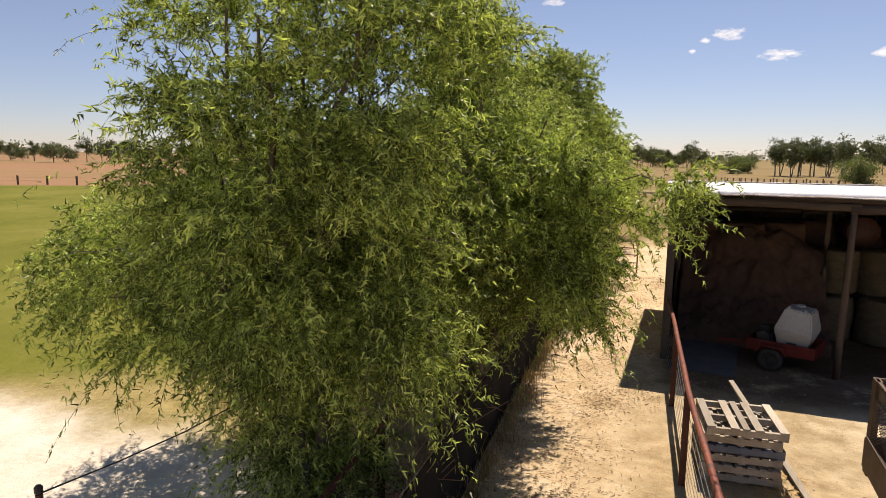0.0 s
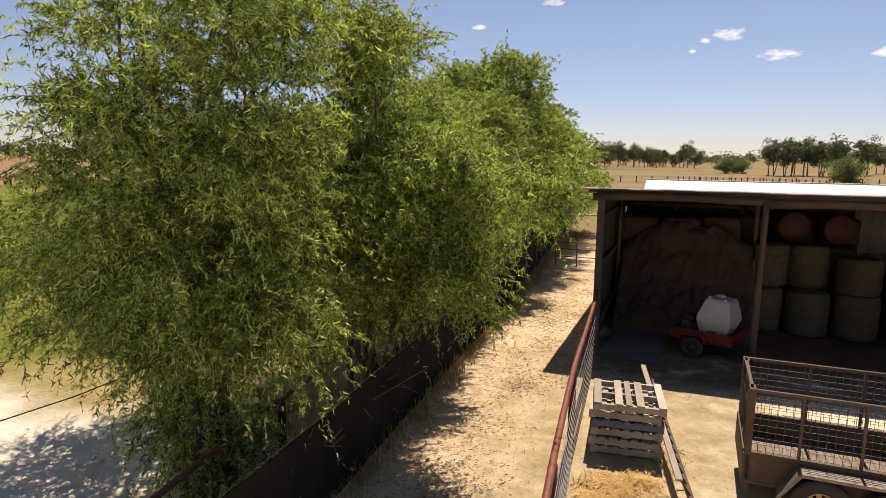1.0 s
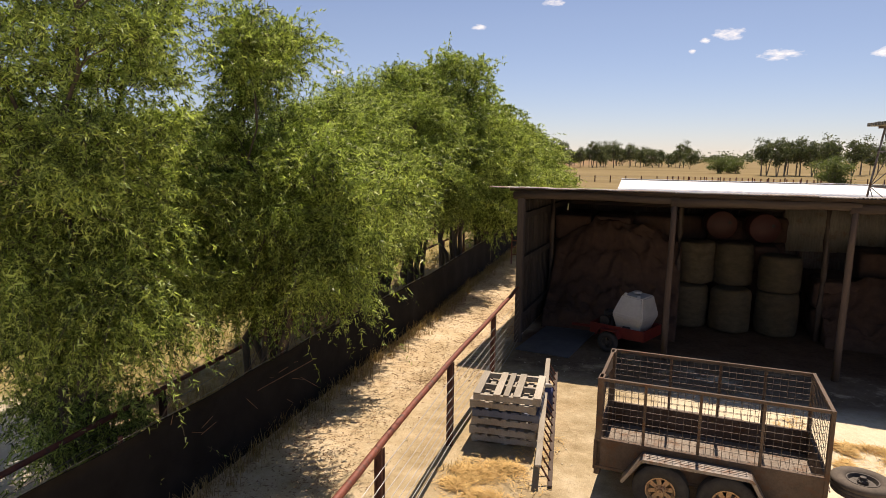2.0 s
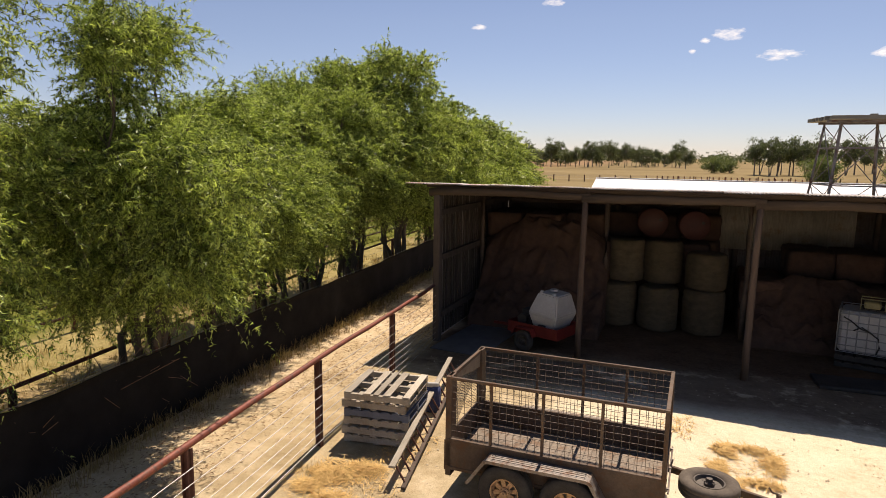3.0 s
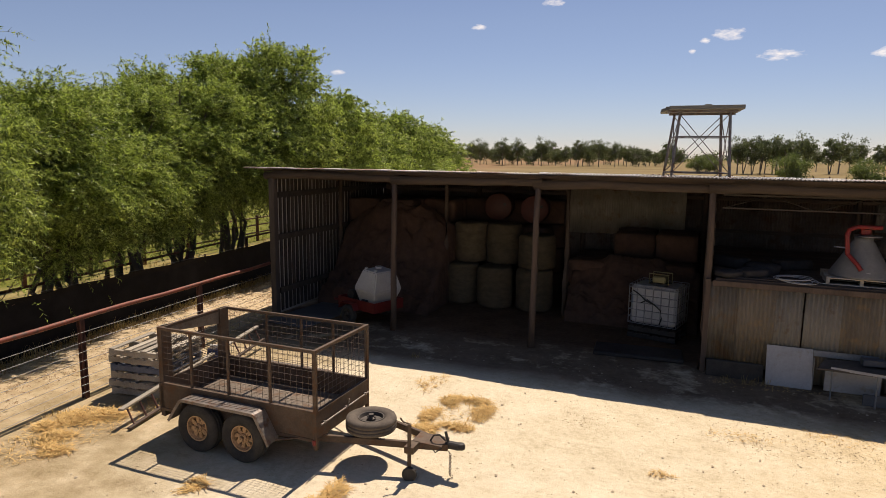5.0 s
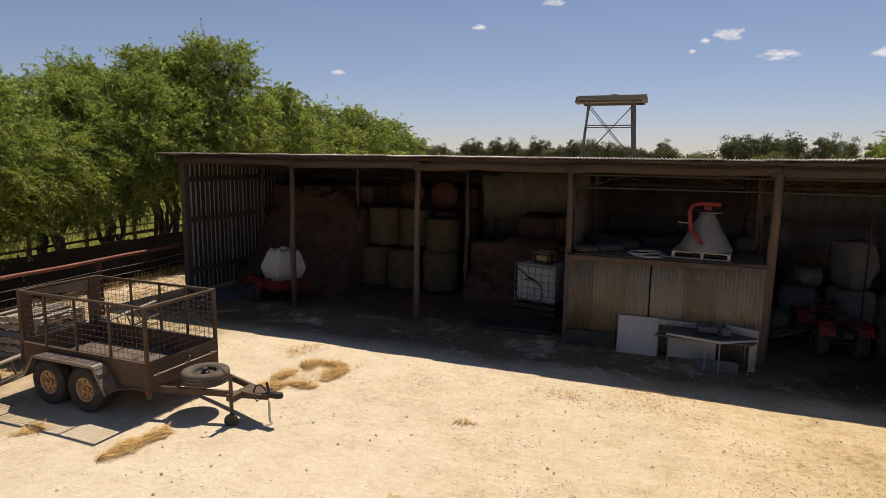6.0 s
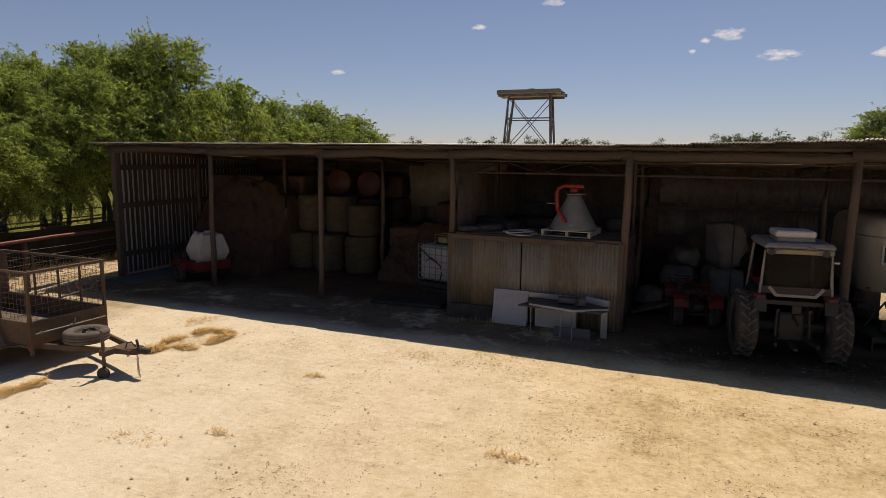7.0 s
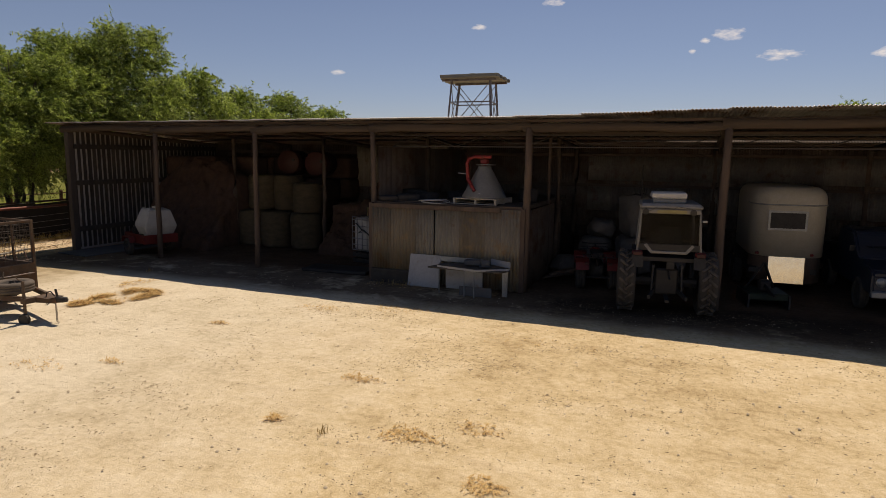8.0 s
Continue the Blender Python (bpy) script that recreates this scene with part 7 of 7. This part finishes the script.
def build_quad():
    q = thing("quad_bike", pose(17.80, 16.95, 0, 0, 0, 12), "red farm quad bike with black racks and tyres", "quad bike")
    ty, rim = finish("tyre", tyre_bm(0.29, 0.24, 0.14, 26), M_RUBBER, True), finish("rim", plain_rim(0.14, 0.18, 0.05), M_RIMGREY, True)
    for s in (-1, 1):
        for y in (0.0, 1.2):
            w = part("wheel", ty, M_RUBBER, q, at=pose(0.40 * s, y, 0.29, 0, 0, 90))
            w.matrix_basis = pose(0.40 * s, y, 0.29, 0, 0, 90)
            part("rim", rim, M_RIMGREY, w)
        for y0 in (-0.34, 0.86):
            fen = extrude_outline([(y0, 0.52), (y0 + 0.06, 0.70), (y0 + 0.20, 0.78), (y0 + 0.48, 0.78), (y0 + 0.66, 0.62), (y0 + 0.62, 0.60), (y0 + 0.46, 0.74), (y0 + 0.21, 0.74), (y0 + 0.09, 0.68), (y0 + 0.04, 0.52)], 0.32, m=Matrix(((0, 1, 0, 0.22 if s > 0 else -0.54), (1, 0, 0, 0), (0, 0, 1, 0), (0, 0, 0, 1))))
            part("mudguard", fen, M_QUADRED, q, "dull red plastic mudguard")
        part("tail_lamp", box(0.28 * s - 0.05, 0.28 * s + 0.05, -0.37, -0.33, 0.66, 0.72, bevel=0.008), M_DARKRED, q)
    part("engine", box(-0.18, 0.18, 0.15, 0.95, 0.25, 0.62, bevel=0.04), M_BLACK, q)
    part("seat", box(-0.15, 0.15, 0.0, 0.75, 0.78, 0.90, bevel=0.04), M_BLACK, q, "black seat")
    part("tank", box(-0.14, 0.14, 0.72, 1.0, 0.74, 0.92, bevel=0.05), M_QUADRED, q)
    part("frame_tube", pipe([(0, -0.3, 0.6), (0, 0.1, 0.70), (0, 0.8, 0.72), (0, 1.4, 0.6)], 0.03), M_BLACK, q)
    for y in (-0.40, 1.05):
        rack = bmesh.new()
        for k in range(5):
            pipe([(-0.36 + 0.18 * k, y, 0.86), (-0.36 + 0.18 * k, y + 0.45, 0.86)], 0.010, rack, 6)
        for yy in (y, y + 0.45):
            pipe([(-0.38, yy, 0.86), (0.38, yy, 0.86)], 0.012, rack, 6)
        for x in (-0.2, 0.2):
            pipe([(x, y + 0.2, 0.86), (x, y + 0.22, 0.70)], 0.012, rack, 6)
        part("rack", rack, M_BLACK, q)
    bars = pipe([(-0.36, 0.86, 1.06), (-0.18, 0.96, 1.02), (0.18, 0.96, 1.02), (0.36, 0.86, 1.06)], 0.014)
    pipe([(0, 0.95, 1.02), (0, 1.05, 0.85)], 0.02, bars)
    part("handlebar", bars, M_BLACK, q)
    part("axle", pipe([(-0.40, 0.0, 0.29), (0.40, 0.0, 0.29)], 0.03), M_BLACK, q)
    part("axle", pipe([(-0.40, 1.2, 0.29), (0.40, 1.2, 0.29)], 0.025), M_BLACK, q)
    part("number_panel", box(-0.10, 0.10, -0.385, -0.375, 0.50, 0.62), M_BLACK, q)


build_quad()
bag_label = "dirty white bulk bag standing in the shed"
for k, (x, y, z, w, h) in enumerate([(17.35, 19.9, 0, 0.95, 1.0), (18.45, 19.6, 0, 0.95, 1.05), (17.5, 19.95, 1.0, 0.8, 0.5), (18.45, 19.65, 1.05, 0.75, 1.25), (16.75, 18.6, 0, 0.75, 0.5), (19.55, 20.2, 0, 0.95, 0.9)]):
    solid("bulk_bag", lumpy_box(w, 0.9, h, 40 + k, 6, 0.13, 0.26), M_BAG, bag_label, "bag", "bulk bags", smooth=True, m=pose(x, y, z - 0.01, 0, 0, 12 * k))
for k, (x, y, turn) in enumerate([(16.6, 17.5, 20), (16.75, 17.75, 35), (16.85, 17.2, 8)]):
    solid("timber_offcut", bar((x - 0.3, y, 0.06 + 0.08 * k), (x + 0.5, y + 0.5, 0.20 + 0.09 * k), 0.14, 0.05, bevel=0.006), M_POST, "grey split timber offcut on the shed floor", "timber", "timber offcuts")
part_pole = solid("radio_pole", pipe([(18.62, 19.0, 0.0), (18.62, 19.0, 3.1)], 0.02, n=6), M_BLACK, "thin dark pole standing behind the tractor", "pole")

# ---- tank stand behind the shed ----


def build_tower():
    t = thing("tank_stand", pose(0, 0, 0), "empty steel tank stand with a weathered timber deck", "tower")
    tops = [Vector((11.10, 23.95, 6.08)), Vector((12.62, 24.0, 6.08)), Vector((12.40, 25.45, 6.08)), Vector((10.88, 25.4, 6.08))]
    feet = [Vector((10.65, 23.7, 0)), Vector((12.95, 23.75, 0)), Vector((12.75, 25.75, 0)), Vector((10.15, 25.65, 0))]


    def at(k, z):
        return feet[k % 4].lerp(tops[k % 4], z / 6.08)
    for k in range(4):
        part("leg", bar(feet[k], tops[k], 0.075, 0.06), M_TOWER, t)
    for z in (0.5, 2.4, 4.1, 5.30):
        for k in range(4):
            part("girt", bar(at(k, z), at(k + 1, z), 0.045, 0.04), M_TOWER, t)
    for z0, z1 in ((0.5, 2.4), (2.4, 4.1), (4.1, 6.03)):
        for k in range(4):
            part("brace", pipe([at(k, z0), at(k + 1, z1)], 0.016, n=6), M_TOWER, t)
            part("brace", pipe([at(k + 1, z0), at(k, z1)], 0.016, n=6), M_TOWER, t)
    for y in (23.98, 25.42):
        part("deck_bearer", box(10.7, 12.85, y - 0.05, y + 0.05, 6.08, 6.15), M_TOWER, t)
    rnd = random.Random(5)
    for k in range(11):
        y = 23.56 + 0.19 * k
        x0, x1 = 10.76 - 0.04 * k + rnd.uniform(-0.04, 0.04), 13.03 - 0.012 * k + rnd.uniform(-0.06, 0.02)
        part("deck_sleeper", box(x0, x1, y, y + 0.18, 6.155, 6.265 + rnd.uniform(0, 0.02), bevel=0.008), M_SLEEPER, t)
    part("loose_block", box(11.85, 12.05, 23.9, 24.05, 6.285, 6.34, bevel=0.01), M_SLEEPER, t)


build_tower()


def build_white_shed():
    s = thing("white_roofed_shed", pose(0, 0, 0), "long low farm shed with a glaring white iron roof", "shed")
    x0, x1 = -0.75, 22.0
    for y0, z0, y1, z1 in ((51.6, 2.25, 54.9, 3.18), (54.9, 3.18, 59.5, 2.3)):
        n = math.hypot(y1 - y0, z1 - z0)
        a = math.degrees(math.atan2(z1 - z0, y1 - y0))
        sheet = corrugated(0.80, n, depth=0.02, per=4, name="roof_sheet")
        sheet.materials.append(M_WHITEROOF)
        x = x0
        while x < x1 - 0.1:
            part("roof_sheet", sheet, M_WHITEROOF, s, at=Matrix.Translation((x, y0, z0)) @ pose(0, 0, 0, -90 + a, 0, 0))
            x += 0.762
    part("ridge_cap", bar((x0, 54.9, 3.21), (x1, 54.9, 3.21), 0.30, 0.03), M_WHITEROOF, s)
    part("front_wall", box(x0 + 0.2, x1 - 0.2, 51.9, 52.05, -0.05, 2.3), M_FARWALL, s)
    part("rear_wall", box(x0 + 0.2, x1 - 0.2, 59.1, 59.25, -0.05, 2.3), M_FARWALL, s)
    for x in (x0 + 0.2, x1 - 0.35):
        gable = extrude_outline([(52.05, -0.05), (59.1, -0.05), (59.1, 2.30), (54.9, 3.08), (52.05, 2.30)], 0.15, m=Matrix(((0, 1, 0, x), (1, 0, 0, 0), (0, 0, 1, 0), (0, 0, 0, 1))))
        part("gable_wall", gable, M_FARWALL, s)


build_white_shed()

# ---- far trees and fences ----


def gum_meshes(seed, h, w, clumps=16, leaves=1500, leaf=0.42, trunks=1, low=0.35):
    rng = np.random.default_rng(seed)
    lines, rad = [], []
    tops = []
    for k in range(trunks):
        a = rng.uniform(0, 6.28)
        top = np.array([0.25 * w * np.cos(a) * (trunks > 1), 0.25 * w * np.sin(a) * (trunks > 1), h * 0.7])
        foot = np.array([0.12 * k, 0.1 * k, -0.2])
        s = np.linspace(0, 1, 7)[:, None]
        lines.append(foot * (1 - s) + top * s + rng.normal(0, 0.02 * h, (7, 3)) * s)
        rad.append(0.022 * h)
        tops.append(lines[-1])
    u = rng.normal(0, 1, (clumps, 3))
    u /= np.linalg.norm(u, axis=1, keepdims=True)
    c = u * (0.35 + 0.65 * rng.random((clumps, 1))) * np.array([w / 2, w / 2, h * (1 - low) / 2]) + np.array([0, 0, h * (1 + low) / 2])
    for p in c:
        src = tops[rng.integers(trunks)][rng.integers(3, 6)]
        s = np.linspace(0, 1, 7)[:, None]
        lines.append(src * (1 - s) + p * s + np.array([0, 0, 0.06 * h]) * 4 * s * (1 - s))
        rad.append(0.008 * h)
    tv, tf = tubes(np.array(lines), np.array(rad), 3, 0.4)
    home = rng.integers(0, clumps, leaves)
    spread = w * rng.uniform(0.065, 0.125, clumps)[home][:, None]
    q = c[home] + rng.normal(0, 1, (leaves, 3)) * spread * np.array([1, 1, 0.65])
    d = rng.normal(0, 1, (leaves, 3)) + np.array([0, 0, -0.5])
    d /= np.linalg.norm(d, axis=1, keepdims=True)
    side = np.cross(d, rng.normal(0, 1, (leaves, 3)))
    side /= np.linalg.norm(side, axis=1, keepdims=True)
    ll = leaf * rng.uniform(0.6, 1.3, leaves)[:, None]
    v = np.stack([q + side * ll * 0.33, q + d * ll, q - side * ll * 0.33], 1).reshape(-1, 3)
    f = np.arange(leaves * 3).reshape(-1, 3)
    return tv, tf, v, f


GUMS = []
for seed, h, w, cl, tr, low in ((1, 12, 8, 26, 1, 0.22), (2, 11.5, 6.5, 22, 2, 0.30), (3, 13, 7.5, 22, 1, 0.34), (4, 9, 8, 26, 2, 0.08), (5, 10, 9, 28, 1, 0.12)):
    tv, tf, v, f = gum_meshes(seed, h, w, cl, 2300, 0.52, tr, low)
    GUMS.append((mesh_from("trunk", tv, tf, M_GUMBARK, True), mesh_from("crown", v, f, M_GUM)))


def gum(k, bearing, dist, size, turn):
    b = radians(bearing)
    g = thing("gum_tree", Matrix.Translation((9 + dist * math.sin(b), 1 + dist * math.cos(b), 0)) @ pose(0, 0, 0, 0, 0, turn), "dusty olive-green gum tree on the dry plain", "tree", "far gum trees")
    part("trunk", GUMS[k][0], M_GUMBARK, g).scale = (size, size, size)
    part("crown", GUMS[k][1], M_GUM, g).scale = (size, size, size)


def far_gums():
    rnd = random.Random(14)
    for lo, hi, n, d0, d1, s0, s1 in ((-19, -0.8, 54, 300, 400, 0.75, 1.12), (4.0, 9.5, 11, 205, 245, 0.75, 1.0), (9.5, 34, 34, 230, 330, 0.65, 1.05), (-62, -20, 52, 290, 400, 0.7, 1.05)):
        for k in range(n):
            kind = rnd.choice((0, 1, 2, 3, 4)) if d0 > 240 else rnd.choice((0, 1, 2, 1, 2))
            gum(kind, lo + (hi - lo) * (k + rnd.uniform(-0.4, 0.4)) / n, rnd.uniform(d0, d1), rnd.uniform(s0, s1), rnd.uniform(0, 360))


far_gums()
M_BUSH = leaf_material("bush_leaf", (0.09, 0.12, 0.04), (0.15, 0.19, 0.065), (0.22, 0.26, 0.10), 0.4)


def build_bushes():
    tv, tf, v, f = gum_meshes(9, 7.0, 8.0, 44, 6000, 0.36, 4, 0.02)
    trunk, crown = mesh_from("trunk", tv, tf, M_GUMBARK, True), mesh_from("crown", v, f, M_BUSH)
    for bearing, dist, size in ((8.2, 128, 0.82), (13.5, 120, 0.7), (0.8, 230, 0.8), (2.2, 235, 0.7), (1.5, 240, 0.9)):
        b = radians(bearing)
        g = thing("green_bush", Matrix.Translation((9 + dist * math.sin(b), 1 + dist * math.cos(b), 0)) @ pose(0, 0, 0, 0, 0, bearing * 40), "rounded grey-green bush on the dry plain", "bush", "far bushes")
        part("trunk", trunk, M_GUMBARK, g).scale = (size, size, size)
        part("crown", crown, M_BUSH, g).scale = (size, size, size)


build_bushes()


def far_woods():
    """A continuous thin line of trees at the horizon, as one scatter."""
    rng = np.random.default_rng(77)
    n = 420
    b = np.radians(rng.uniform(-75, 60, n))
    d = rng.uniform(560, 900, n)
    out_v, out_f, base = [], [], 0
    leaves = 120
    for k in range(n):
        h, w = rng.uniform(7, 14), rng.uniform(7, 14)
        q = rng.normal(0, 1, (leaves, 3)) * np.array([w * 0.32, w * 0.32, h * 0.2]) + np.array([d[k] * np.sin(b[k]), d[k] * np.cos(b[k]), h * 0.55])
        a = rng.normal(0, 1, (leaves, 3))
        a /= np.linalg.norm(a, axis=1, keepdims=True)
        s = np.cross(a, rng.normal(0, 1, (leaves, 3)))
        s /= np.linalg.norm(s, axis=1, keepdims=True)
        out_v.append(np.stack([q - a, q + s * 0.7, q + a, q - s * 0.7], 1).reshape(-1, 3))
    v = np.concatenate(out_v)
    v[:, 2] = np.maximum(v[:, 2], 0.0)
    tagged(new("far_woods", mesh_from("far_woods", v, np.arange(len(v)).reshape(-1, 4), M_GUM)), "thin line of dark trees along the horizon", "trees", kind="stuff")


far_woods()


def far_fence(name, p, q, n, label, mat):
    f = thing(name, pose(0, 0, 0), label, "fence")
    post = finish("post", box(-0.10, 0.10, -0.10, 0.10, -0.1, 1.35), mat)
    p, q = Vector((*p, 0)), Vector((*q, 0))
    for k in range(n):
        part("post", post, mat, f, at=Matrix.Translation(p.lerp(q, k / (n - 1))))
    for z in (0.6, 1.1):
        part("wire", pipe([p + Vector((0, 0, z)), q + Vector((0, 0, z))], 0.01, n=4), M_WIRE, f)


far_fence("field_fence", (-55, 118), (60, 150), 40, "distant dark post fence across the dry field", M_RUSTPOST)
far_fence("paddock_fence", (-150, 40), (-30, 86), 30, "distant pale post fence beyond the green paddock", M_POST)
far_fence("stock_yard_fence", (0, 135), (26, 128), 26, "distant rusty stock yard fence", M_RUSTPIPE)
